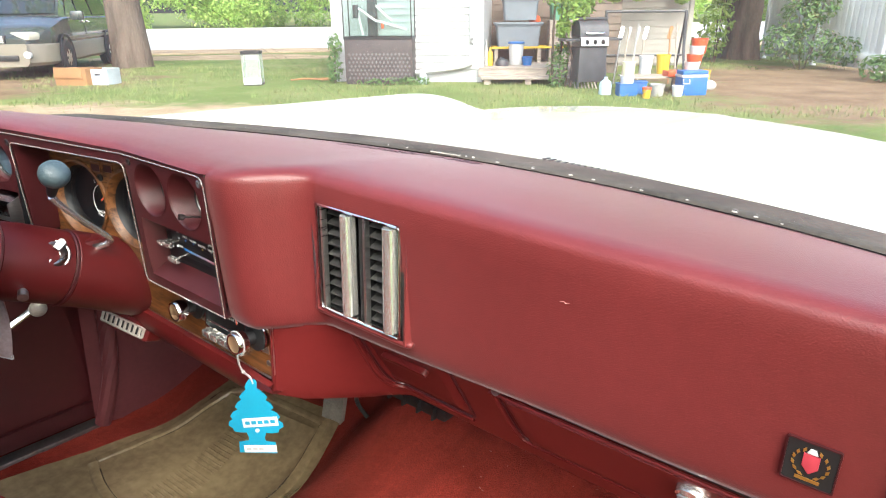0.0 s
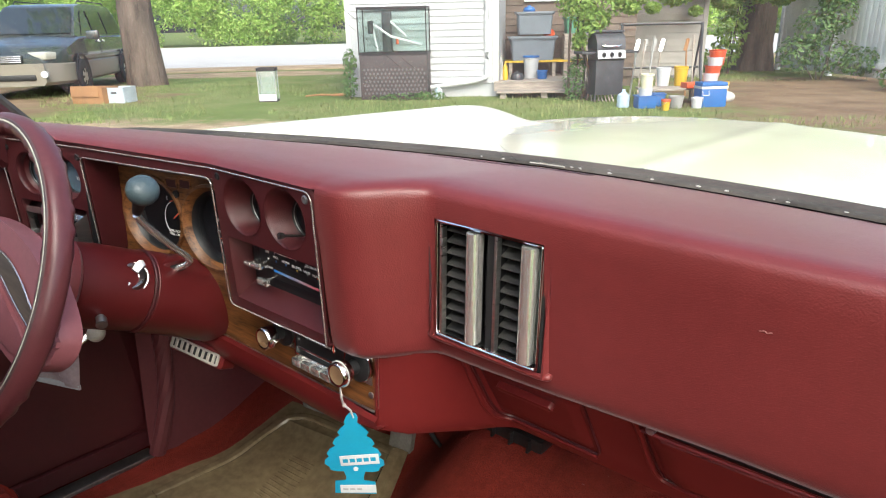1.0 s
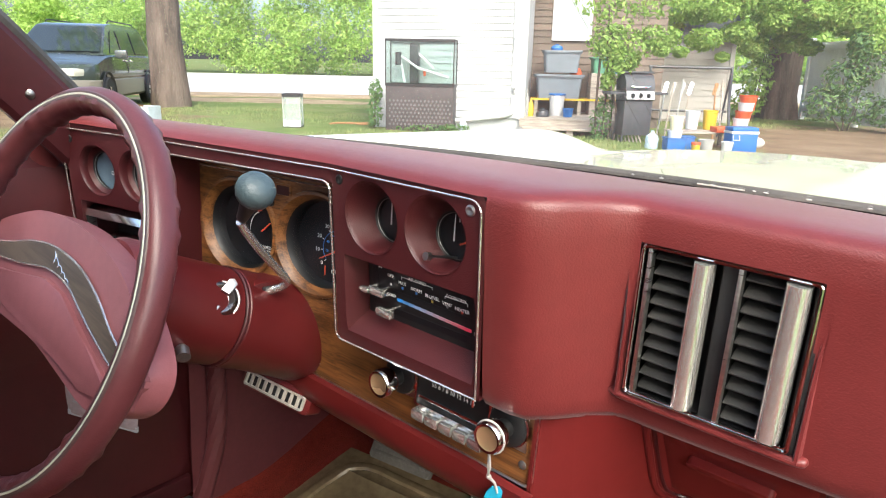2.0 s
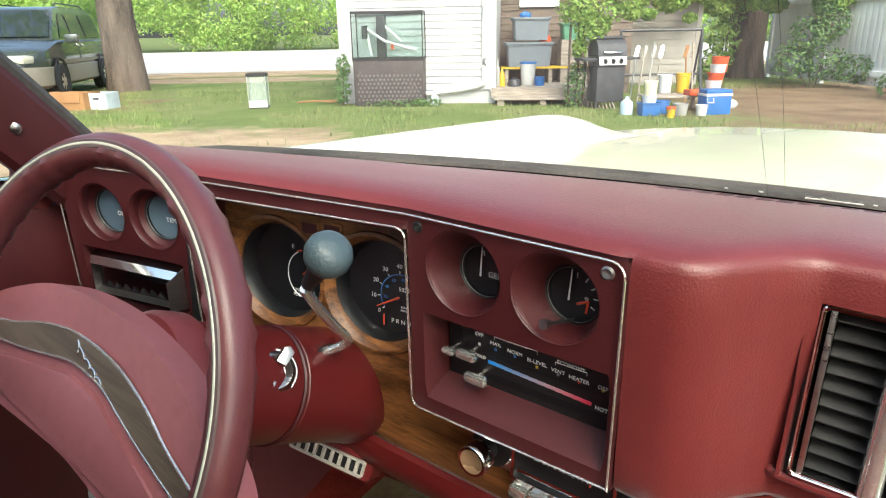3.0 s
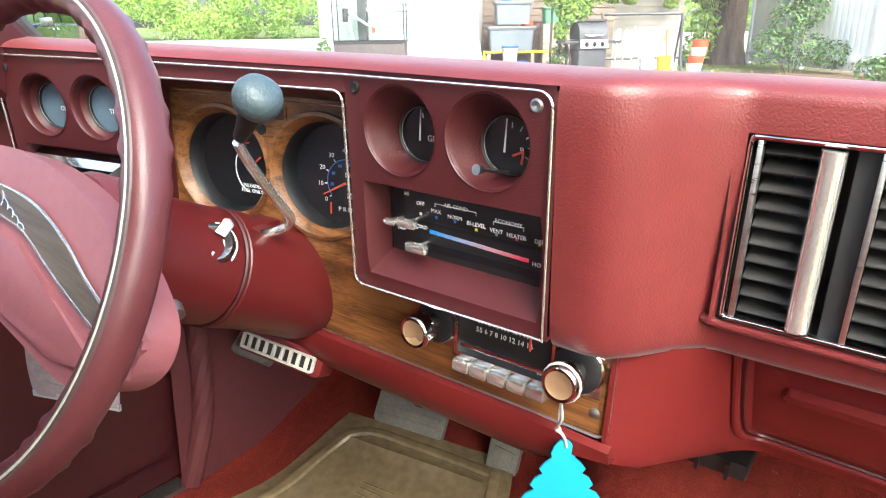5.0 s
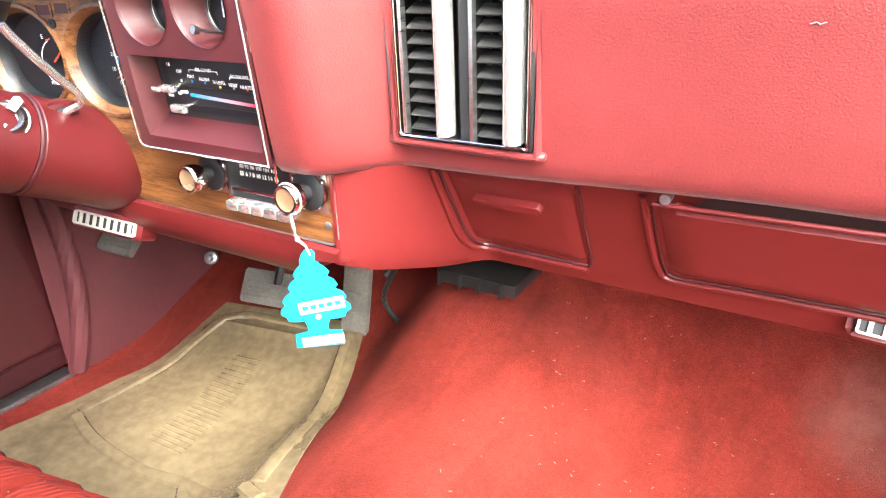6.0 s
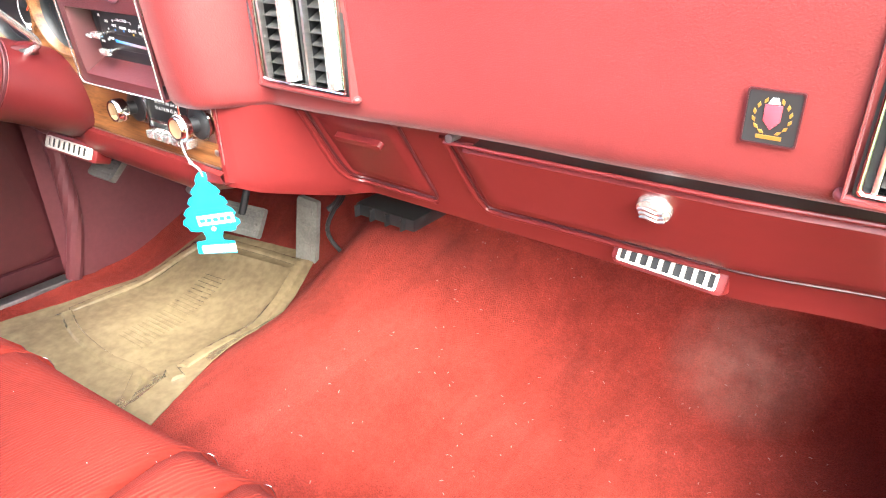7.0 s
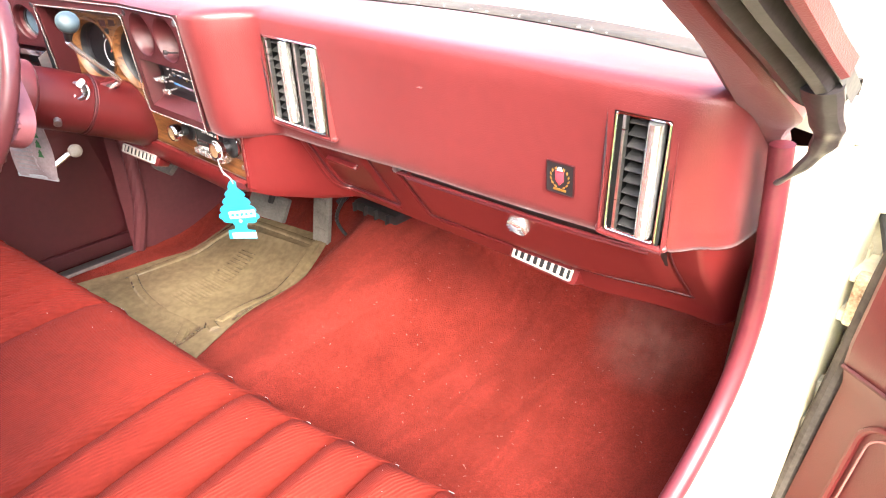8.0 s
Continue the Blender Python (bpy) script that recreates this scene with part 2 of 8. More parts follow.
DOORV = material("deep_red_door_vinyl", (0.074, 0.0050, 0.0055), 0.50, vary=0.12, scale=4, bump=0.25, fine=560, depth=0.001)
GASKET = material("dull_black_gasket", (0.072, 0.061, 0.052), 0.9, vary=0.35, scale=9, bump=0.3, fine=150, depth=0.001, spec=0.08)
LOCKM = material("dulled_chrome", (0.36, 0.355, 0.35), 0.30, 1.0, vary=0.12, scale=30)
DIALGLASS = glass("dial_lens", (0.95, 0.97, 0.99), 0.04, 0.25, 0.02)
MIRROR = material("mirror_silver", (0.88, 0.88, 0.88), 0.02, 1.0, vary=0.0, rough_vary=0.0)


# ---- building helpers ----
BASE = {}


def thing(name, m, label, category, group="", kind=""):
    ob = new(name)
    ob.empty_display_size = 0.05
    ob.matrix_world = m
    BASE[ob] = m.copy()
    return tagged(ob, label, category, group, kind)


def part(name, bm, material_, parent, label="", local=False, flat=False):
    """Links a bmesh, in the car's metres (or the thing's own when local), as one mesh under a thing or a part."""
    if not local:
        bm.transform(BASE[parent].inverted())
    bmesh.ops.recalc_face_normals(bm, faces=bm.faces)
    if not flat:
        for f in bm.faces:
            f.smooth = True
        for e in bm.edges:
            if len(e.link_faces) == 2 and e.calc_face_angle(0) > 0.6:
                e.smooth = False
    me = bpy.data.meshes.new(name)
    bm.to_mesh(me)
    bm.free()
    me.materials.append(material_)
    ob = new(name, me)
    ob.parent = parent
    BASE[ob] = BASE[parent]
    return tagged(ob, label)


def single(name, bm, material_, label, category, group="", kind="", m=None, flat=False):
    """A thing that is one mesh."""
    root = m or Matrix.Identity(4)
    bmesh.ops.recalc_face_normals(bm, faces=bm.faces)
    if not flat:
        for f in bm.faces:
            f.smooth = True
        for e in bm.edges:
            if len(e.link_faces) == 2 and e.calc_face_angle(0) > 0.6:
                e.smooth = False
    me = bpy.data.meshes.new(name)
    bm.to_mesh(me)
    bm.free()
    me.materials.append(material_)
    ob = new(name, me)
    ob.matrix_world = root
    BASE[ob] = root.copy()
    return tagged(ob, label, category, group, kind)


def box(bm, lo, hi, bev=0.0, m=None, seg=2):
    g = bmesh.ops.create_cube(bm, size=1)["verts"]
    c = [(a + b) / 2 for a, b in zip(lo, hi)]
    s = [abs(b - a) for a, b in zip(lo, hi)]
    bmesh.ops.transform(bm, matrix=Matrix.Translation(c) @ Matrix.Diagonal((*s, 1)), verts=g)
    if bev:
        es = list({e for v in g for e in v.link_edges})
        g = list({v for f in bmesh.ops.bevel(bm, geom=es, offset=min(bev, min(s) * 0.45), segments=seg, affect="EDGES", profile=0.6)["faces"] for v in f.verts} | {v for v in g if v.is_valid})
    if m:
        bmesh.ops.transform(bm, matrix=m, verts=g)
    return bm


def bx(lo, hi, bev=0.0, m=None):
    return box(bmesh.new(), lo, hi, bev, m)


def frame_of(direction):
    return Vector(direction).normalized().to_track_quat("Z", "Y").to_matrix()


def cyl(bm, a, b, r0, r1=None, seg=20, caps=True):
    a, b = Vector(a), Vector(b)
    r1 = r0 if r1 is None else r1
    q = frame_of(b - a)
    rows = [[bm.verts.new(p + q @ Vector((r * math.cos(k / seg * math.tau), r * math.sin(k / seg * math.tau), 0))) for k in range(seg)] for p, r in ((a, r0), (b, r1))]
    for k in range(seg):
        bm.faces.new((rows[0][k], rows[0][(k + 1) % seg], rows[1][(k + 1) % seg], rows[1][k]))
    if caps:
        bm.faces.new(rows[0][::-1]), bm.faces.new(rows[1])
    return bm


def turn(bm, prof, m, seg=32, close=True):
    """Turns a profile of (radius, height) about z."""
    rows = []
    for r, h in prof:
        rows.append([bm.verts.new(m @ Vector((max(r, 1e-5) * math.cos(k / seg * math.tau), max(r, 1e-5) * math.sin(k / seg * math.tau), h))) for k in range(seg)])
    for p, q in zip(rows, rows[1:]):
        for k in range(seg):
            bm.faces.new((p[k], p[(k + 1) % seg], q[(k + 1) % seg], q[k]))
    if close:
        bm.faces.new(rows[0][::-1]), bm.faces.new(rows[-1])
    return bm


def spline(pts, n=8):
    """A smooth line through points."""
    p = [Vector(q) for q in pts]
    out = []
    for i in range(len(p) - 1):
        a, b, c, d = p[max(i - 1, 0)], p[i], p[i + 1], p[min(i + 2, len(p) - 1)]
        for k in range(n):
            t = k / n
            out.append(0.5 * (2 * b + (c - a) * t + (2 * a - 5 * b + 4 * c - d) * t * t + (3 * b - a - 3 * c + d) * t ** 3))
    return out + [p[-1]]


def sweep(bm, pts, r, seg=8, closed=False, flat=1.0, up=(0, 0, 1)):
    """A tube along points; r is a radius or one for each point; flat squeezes it across 'up'."""
    p = [Vector(q) for q in pts]
    n = len(p)
    rad = r if isinstance(r, (list, tuple)) else [r] * n
    rows = []
    for i in range(n):
        d = (p[(i + 1) % n] - p[i - 1]) if closed else p[min(i + 1, n - 1)] - p[max(i - 1, 0)]
        d.normalize()
        s = d.cross(Vector(up))
        if s.length < 1e-3:
            s = d.cross(Vector((0, 1, 0.01)))
        s.normalize()
        u = s.cross(d)
        rows.append([bm.verts.new(p[i] + rad[i] * (s * math.cos(k / seg * math.tau) + flat * u * math.sin(k / seg * math.tau))) for k in range(seg)])
    for i in range(n if closed else n - 1):
        a, b = rows[i], rows[(i + 1) % n]
        for k in range(seg):
            bm.faces.new((a[k], a[(k + 1) % seg], b[(k + 1) % seg], b[k]))
    if not closed:
        bm.faces.new(rows[0][::-1]), bm.faces.new(rows[-1])
    return bm


def prism(bm, poly, depth, m, bev=0.0):
    """A flat outline in x, y raised to z = depth, then placed by m."""
    lo = [bm.verts.new((x, y, 0)) for x, y in poly]
    hi = [bm.verts.new((x, y, depth)) for x, y in poly]
    fs = [bm.faces.new(lo[::-1]), bm.faces.new(hi)]
    n = len(poly)
    for i in range(n):
        fs.append(bm.faces.new((lo[i], lo[(i + 1) % n], hi[(i + 1) % n], hi[i])))
    vs = lo + hi
    if bev:
        r = bmesh.ops.bevel(bm, geom=list(fs[1].edges), offset=bev, segments=2, affect="EDGES", profile=0.6)
        vs = list({v for v in vs if v.is_valid} | {v for f in r["faces"] for v in f.verts})
    bmesh.ops.transform(bm, matrix=m, verts=vs)
    return bm


def rounded(w, h, r, n=5, cx=0.0, cy=0.0):
    """Outline of a rectangle with round corners."""
    out = []
    for sx, sy, a0 in ((1, 1, 0), (-1, 1, 90), (-1, -1, 180), (1, -1, 270)):
        for k in range(n + 1):
            a = radians(a0 + 90 * k / n)
            out.append((cx + sx * (w / 2 - r) + r * math.cos(a), cy + sy * (h / 2 - r) + r * math.sin(a)))
    return out


def ring(bm, outer, inner, depth, m):
    """A flat band between two outlines with as many points, with depth."""
    n = len(outer)
    v = [[bm.verts.new(m @ Vector((x, y, z))) for x, y in o] for o in (outer, inner) for z in (0, depth)]
    for i in range(n):
        j = (i + 1) % n
        bm.faces.new((v[1][i], v[1][j], v[3][j], v[3][i])), bm.faces.new((v[0][i], v[2][i], v[2][j], v[0][j]))
        bm.faces.new((v[0][i], v[0][j], v[1][j], v[1][i])), bm.faces.new((v[2][i], v[3][i], v[3][j], v[2][j]))
    return bm


def sheet(bm, rows, skip=None, closed=False):
    """Skins rows of points."""
    vs = [[bm.verts.new(p) for p in r] for r in rows]
    for i in range(len(vs) - 1):
        for k in range(len(vs[i]) - (0 if closed else 1)):
            k2 = (k + 1) % len(vs[i])
            if skip and skip(i, k):
                continue
            bm.faces.new((vs[i][k], vs[i][k2], vs[i + 1][k2], vs[i + 1][k]))
    return bm


def solid(bm, th):
    """Gives a skin thickness."""
    bmesh.ops.recalc_face_normals(bm, faces=bm.faces)
    bmesh.ops.solidify(bm, geom=list(bm.faces), thickness=th)
    return bm


def lettering(text, size, m, material_, parent, name="lettering", align="CENTER"):
    """Words in the built-in font, as a thin raised mesh."""
    cu = bpy.data.curves.new(name, "FONT")
    cu.body, cu.size, cu.align_x, cu.align_y, cu.extrude, cu.resolution_u = text, size, align, "CENTER", 0.0002, 2
    tmp = bpy.data.objects.new(name, cu)
    me = bpy.data.meshes.new_from_object(tmp)
    bpy.data.objects.remove(tmp)
    bpy.data.curves.remove(cu)
    me.transform(BASE[parent].inverted() @ m)
    me.materials.clear()
    me.materials.append(material_)
    ob = new(name, me)
    ob.parent = parent
    BASE[ob] = BASE[parent]
    return ob


def smooth(a, b, x):
    t = max(0.0, min(1.0, (x - a) / (b - a)))
    return t * t * (3 - 2 * t)


def plane_at(o, u, v):
    """A matrix whose x and y run along u and v, at o."""
    u, v = Vector(u).normalized(), Vector(v)
    w = u.cross(v).normalized()
    v = w.cross(u)
    return Matrix((( u.x, v.x, w.x, o[0]), (u.y, v.y, w.y, o[1]), (u.z, v.z, w.z, o[2]), (0, 0, 0, 1)))


# ---- dashboard ----
def y_right(z):
    return -0.097 + 0.085 * (0.945 - z)


def y_left(x, z):
    return -0.150 + (x + 0.735) * 0.25 + 0.085 * (0.945 - z)


def bezel_y(x, z):
    if x > -0.466:
        return y_right(z)
    if x < -0.735:
        return y_left(x, z)
    k = (x + 0.466) / (-0.735 + 0.466)
    return y_right(z) * (1 - k) + y_left(-0.735, z) * k


def pad_shift(x):
    if x > -0.257:
        return -0.080 * (1 - smooth(-0.222, -0.146, x))
    return bezel_y(x, 0.95) + 0.0150


def glass_base(x):
    return 0.318 - 0.36 * (x - 0.02) ** 2, 0.935


LOW = ((0.742, 0.040), (0.700, 0.068), (0.655, 0.098), (0.615, 0.126), (0.584, 0.145))


LOW_LEFT = ((0.742, -0.046), (0.660, -0.048), (0.635, -0.048), (0.615, -0.036), (0.600, -0.005), (0.584, 0.03))


def along(prof, z):
    for (z0, y0), (z1, y1) in zip(prof, prof[1:]):
        if z >= z1 or z1 == prof[-1][0]:
            return y0 + (y1 - y0) * (z0 - z) / (z0 - z1)


def low_y(x, z):
    """The knee panel swells from a steep face beside the radio to a slope under the pad."""
    k = smooth(-0.222, -0.105, x)
    return along(LOW_LEFT, z) * (1 - k) + along(LOW, z) * k + (0.012 + 0.028 * smooth(0.74, 0.60, z)) * smooth(0.40, 0.58, x)


def foot_lift(x):
    """The gap under the pad climbs towards the door."""
    return 0.0135 * smooth(-0.15, 0.25, x) + 0.0085 * smooth(0.25, 0.60, x)


coupe = thing("coupe", Matrix.Translation((-0.16, 0.0, 0.14)), "cream white two-door coupe with maroon interior, door open", "car")
dash = thing("dashboard", Matrix.Translation((-0.16, 0.10, 0.60)), "maroon padded dashboard with walnut veneer and chrome trimmed vents", "dashboard")

VENT_A, VENT_B, VZ = (-0.145, 0.0), (0.503, 0.569), (0.780, 0.927)
FACE = [(-0.0040, 0.9625), (-0.0130, 0.9585), (-0.0168, 0.9545), (-0.0178, 0.9490), (-0.0174, 0.927), (-0.012, 0.890), (-0.006, 0.830), (0.0, 0.780), (0.002, 0.766), (0.0045, 0.752), (0.011, 0.7435), (0.045, 0.741)]
xs = [(x, 0.0) for x in sorted({round(-0.985 + 0.018 * k, 4) for k in range(90) if -0.985 + 0.018 * k < 0.578} | {-0.257, -0.252, -0.246, *VENT_A, *VENT_B})]
# the right end turns a rounded corner and runs forward to the screen pillar
xs += [(0.580 + 0.052 * math.sin(a), 0.052 * (1 - math.cos(a))) for a in [k / 10 * math.pi * 0.46 for k in range(11)]] + [(0.636, 0.085), (0.643, 0.140)]
rows = []
for x, back in xs:
    yb, zb = glass_base(x)
    o = pad_shift(x) + back + (0.003 * (1 - smooth(-0.2575, -0.250, x)) if x > -0.2575 else 0)
    crest = 0.966 - 0.004 * smooth(-0.3, 0.3, x) - 0.10 * back
    r = []
    for u in (0.0, 0.15, 0.3, 0.45, 0.6, 0.75, 0.88, 0.96):
        y = yb + (0.012 + o - yb) * u
        r.append((x, y, zb + (crest - zb) * math.sin(u / 0.96 * math.pi / 2) + 0.0006 * noise.noise((x * 9, y * 9, 0))))
    for y, z in FACE:
        r.append((x, y + o + 0.028 * smooth(0.572, 0.606, x) * smooth(0.88, 0.752, z), z - (0.10 * back if z > 0.9 else 0) + foot_lift(x) * smooth(0.780 if x < 0.575 else 0.850, 0.752, z)))
    rows.append(r)


def pad_gap(i, k):
    x = (xs[i][0] + xs[i + 1][0]) / 2
    if x < -0.257:
        return k >= 10
    z = (rows[i][k][2] + rows[i][k + 1][2]) / 2
    return VZ[0] < z < VZ[1] and k >= 8 and (VENT_A[0] < x < VENT_A[1] or VENT_B[0] < x < VENT_B[1])


pad = part("dash_pad", sheet(bmesh.new(), rows, pad_gap), VINYL, dash, "soft grained maroon vinyl pad")
for e in pad.data.edges:
    e.use_edge_sharp = False
# rolled left end and outer edge of the pad
bm = bmesh.new()
sweep(bm, spline([(-0.972, -0.205, 0.945), (-0.982, -0.205, 0.915), (-0.985, -0.195, 0.85), (-0.985, -0.185, 0.78), (-0.975, -0.175, 0.74)]), 0.021, 12)
sweep(bm, [(-0.985 + 0.001 * k, -0.10, 0.82) for k in range(2)] + [(-0.985, 0.0, 0.82)], 0.02, 6)
part("pad_end", bm, VINYL, dash)
# slotted defroster outlet along the glass
bm = bmesh.new()
for k in range(13):
    for s in range(3):
        x = -0.35 + k * 0.020
        yb, zb = glass_base(x)
        y = yb - 0.058 + s * 0.010
        u = (yb - y) / (yb - 0.012 - pad_shift(x))
        z = zb + (0.964 - zb) * math.sin(u / 0.96 * math.pi / 2)
        box(bm, (x, y, z - 0.004), (x + 0.015, y + 0.0035, z + 0.0007))
ob = part("defroster_grille", bm, MAROON, dash)
ob["kind"] = "stuff"


def louvre_vent(name, x0, x1, columns, label):
    """A chrome rimmed vent with black louvres and upright chrome vanes."""
    z0, z1 = VZ
    m = plane_at(((x0 + x1) / 2, -0.0095, (z0 + z1) / 2), (1, 0, 0), (0, -0.03, 1))
    w, h = x1 - x0, z1 - z0
    v = part(name, ring(bmesh.new(), rounded(w - 0.001, h - 0.001, 0.004), rounded(w - 0.0075, h - 0.009, 0.003), 0.005, m @ Matrix.Translation((0, 0, -0.002))), CHROME, dash, label)
    part("frame_edge", sweep(bmesh.new(), [m @ Vector((x, y, 0.003)) for x, y in rounded(w - 0.004, h - 0.004, 0.004)], 0.0016, 8, True), CHROME, v)
    # soft moulded pocket of the pad: deep under the brow, proud along the foot
    face_y = lambda z: -0.0168 + 0.0168 * (0.927 - z) / 0.147
    loop = [(x * (w + 0.016) / 2, y * (h + 0.014) / 2) for x, y in ((-1, 1), (1, 1), (1, -1), (-1, -1))]
    pocket = sheet(bmesh.new(), [[((x0 + x1) / 2 + px_ * q, (face_y((z0 + z1) / 2 + pz_ * q) if d is None else -0.0095) + (0 if d is None else d), (z0 + z1) / 2 + pz_ * q) for px_, pz_ in loop]
                                 for q, d in ((1.0, None), (0.985, -0.0015), (0.955, -0.0015), (0.935, 0.002), (0.925, 0.016))], None, True)
    part("moulded_lip", pocket, VINYL, v)
    ledge = sweep(bmesh.new(), spline([(x0 - 0.010, 0.001, z0 - 0.002), (x0 - 0.005, -0.0060, z0 - 0.0048), ((x0 + x1) / 2, -0.0060, z0 - 0.0050), (x1 + 0.002, -0.0060, z0 - 0.0050), (x1 + 0.009, -0.001, z0 - 0.003)], 8), 0.0040, 12)
    part("vent_ledge", ledge, VINYL, v)
    bm = bmesh.new()
    t = m @ Matrix.Translation((0, 0, -0.05))
    box(bm, (-w / 2, -h / 2, -0.004), (w / 2, h / 2, 0.0), 0, t)
    for s in (-1, 1):
        box(bm, (s * w / 2 - 0.002, -h / 2, 0), (s * w / 2 + 0.002, h / 2, 0.05), 0, t)
        box(bm, (-w / 2, s * h / 2 - 0.002, 0), (w / 2, s * h / 2 + 0.002, 0.05), 0, t)
    for c in columns:
        box(bm, (c[3], -h / 2, 0.02), (c[4], h / 2, 0.045), 0, t)
    part("housing", bm, BLACK, v)
    for a, b, bar, d0, d1 in columns:
        for k in range(10):
            y = -h / 2 + 0.011 + k * (h - 0.022) / 9
            s = m @ Matrix.Translation(((a + b) / 2, y, -0.012)) @ pose(0, 0, 0, 24)
            part("louvre", bx((-(b - a) / 2, -0.0009, -0.011), ((b - a) / 2, 0.0009, 0.008), 0.0004, s), LOUVRE, v)
        for k in range(3):
            xx = a + (b - a) * (k + 0.5) / 3
            part("fin", bx((xx - 0.0007, -h / 2 + 0.004, -0.038), (xx + 0.0007, h / 2 - 0.004, -0.024), 0, m), BLACK, v)
        # left edge strip and the proud vane
        part("edge_strip", bx((a - 0.0045, -h / 2 + 0.004, -0.006), (a - 0.0005, h / 2 - 0.004, 0.003), 0.001, m), SATIN, v)
        w_ = (bar[1] - bar[0]) * 0.80
        b1 = bar[0] + w_
        poly = [(bar[0] + w_ * (0.5 - 0.5 * math.cos(a_)), 0.0105 * math.sin(a_) ** 0.7) for a_ in [k / 10 * math.pi for k in range(11)]] + [(b1, -0.006), (bar[0], -0.006)]
        part("vane", prism(bmesh.new(), poly, h - 0.013, m @ Matrix(((1, 0, 0, 0), (0, 0, 1, -(h - 0.013) / 2), (0, 1, 0, 0), (0, 0, 0, 1)))), VANE, v)
    return v


louvre_vent("centre_vent", *VENT_A, ((-0.0615, -0.024, (-0.026, -0.006), -0.004, 0.012), (0.0145, 0.046, (0.045, 0.068), 0.066, 0.0725)), "twin chrome framed air vent with black louvres")
louvre_vent("side_vent", *VENT_B, ((-0.019, 0.006, (0.006, 0.028), -0.032, -0.024),), "chrome framed upright air vent")

# crest badge on a black square
mb = plane_at((0.4385, -0.0085, 0.8265), (1, 0, 0), (0, -0.11, 1))
badge = part("crest_badge", prism(bmesh.new(), rounded(0.037, 0.040, 0.002), 0.002, mb @ Matrix.Translation((0, 0, -0.001))), BLACK, dash, "black square badge with a red and gold crest")
part("badge_rim", ring(bmesh.new(), rounded(0.0395, 0.0425, 0.002), rounded(0.0372, 0.0402, 0.002), 0.0026, mb @ Matrix.Translation((0, 0, -0.001))), MAROON, badge)
part("shield", prism(bmesh.new(), [(-0.006, 0.009), (0.006, 0.009), (0.006, -0.003), (0, -0.010), (-0.006, -0.003)], 0.0012, mb @ Matrix.Translation((0, 0.001, 0.001)), 0.0004), material("crest_red", (0.45, 0.05, 0.07), 0.3), badge)
part("shield_crown", prism(bmesh.new(), [(-0.004, 0.010), (0.004, 0.010), (0.002, 0.0145), (-0.002, 0.0145)], 0.0012, mb @ Matrix.Translation((0, 0.001, 0.001))), PAPER, badge)
GOLD = material("gold_leaf", (0.65, 0.42, 0.10), 0.3, 0.8)
for s in (-1, 1):
    for k in range(6):
        a = radians(-62 + k * 25)
        part("laurel_leaf", prism(bmesh.new(), [(-0.0026, 0), (0, 0.0013), (0.0026, 0), (0, -0.0013)], 0.0008, mb @ Matrix.Translation((s * 0.0128 * math.cos(a), 0.0135 * math.sin(a) + 0.001, 0.001)) @ pose(0, 0, 0, 0, 0, s * (30 + k * 16))), GOLD, badge)
part("badge_bar", bx((-0.009, -0.0165, 0.001), (0.009, -0.0135, 0.0017), 0, mb), GOLD, badge)
part("scuff", sweep(bmesh.new(), [(0.207 + 0.002 * k, -0.0137 - 0.0003 * (k % 2), 0.898 + 0.0007 * (k % 3)) for k in range(6)], 0.0006, 5), STITCH, dash)

# lower panel: knee bolster, ash tray, glove box
low_rows = []
lx = [(x, 0.0) for x in sorted({round(-0.213 + 0.0155 * k, 4) for k in range(52)} | {round(-0.213 + 0.0078 * k, 4) for k in range(16)})]
lx += [(0.598, 0.0), (0.603, 0.002), (0.608, 0.008), (0.617, 0.030), (0.628, 0.060), (0.636, 0.085), (0.642, 0.140)]
for x, e in lx:
    foot = 0.586 + 0.048 * (1 - smooth(-0.216, -0.150, x)) - 0.010 * smooth(0.45, 0.60, x)
    head = 0.745 + foot_lift(x)
    zs = [head + (foot - head) * k / 11 for k in range(12)]
    low_rows.append([(x, low_y(x, z) + e, z) for z in zs] + [(x, low_y(x, foot) + 0.025 + e, foot - 0.008), (x, low_y(x, foot) + 0.14 + e, foot - 0.014)])
part("knee_panel", sheet(bmesh.new(), low_rows), LOWER, dash, "smooth red lower panel")


def draped(corners, lift, th, nx=10, nz=6, round_=()):
    """A door skin that follows the lower panel between four corners (x, z): top left, top right, bottom right, bottom left."""
    tl, tr, br, bl = corners
    out = []
    for j in range(nz + 1):
        v = j / nz
        r = []
        for i in range(nx + 1):
            u = i / nx
            x = (tl[0] + (tr[0] - tl[0]) * u) * (1 - v) + (bl[0] + (br[0] - bl[0]) * u) * v
            z = (tl[1] + (tr[1] - tl[1]) * u) * (1 - v) + (bl[1] + (br[1] - bl[1]) * u) * v
            if v > 0.99 and i in (0, nx) and round_:
                z += round_[0]
            edge = min(u, 1 - u) * nx < 0.5 or min(v, 1 - v) * nz < 0.5
            r.append((x, low_y(x, z) - lift + (th if edge else 0), z))
        out.append(r)
    return sheet(bmesh.new(), out)


def seam_line(pts, lift, n=8):
    """Points along the lower panel through (x, z), rounded and lifted off it."""
    return [(p.x, low_y(p.x, p.y) - lift, p.y) for p in spline([(x, z, 0) for x, z in pts], n)]


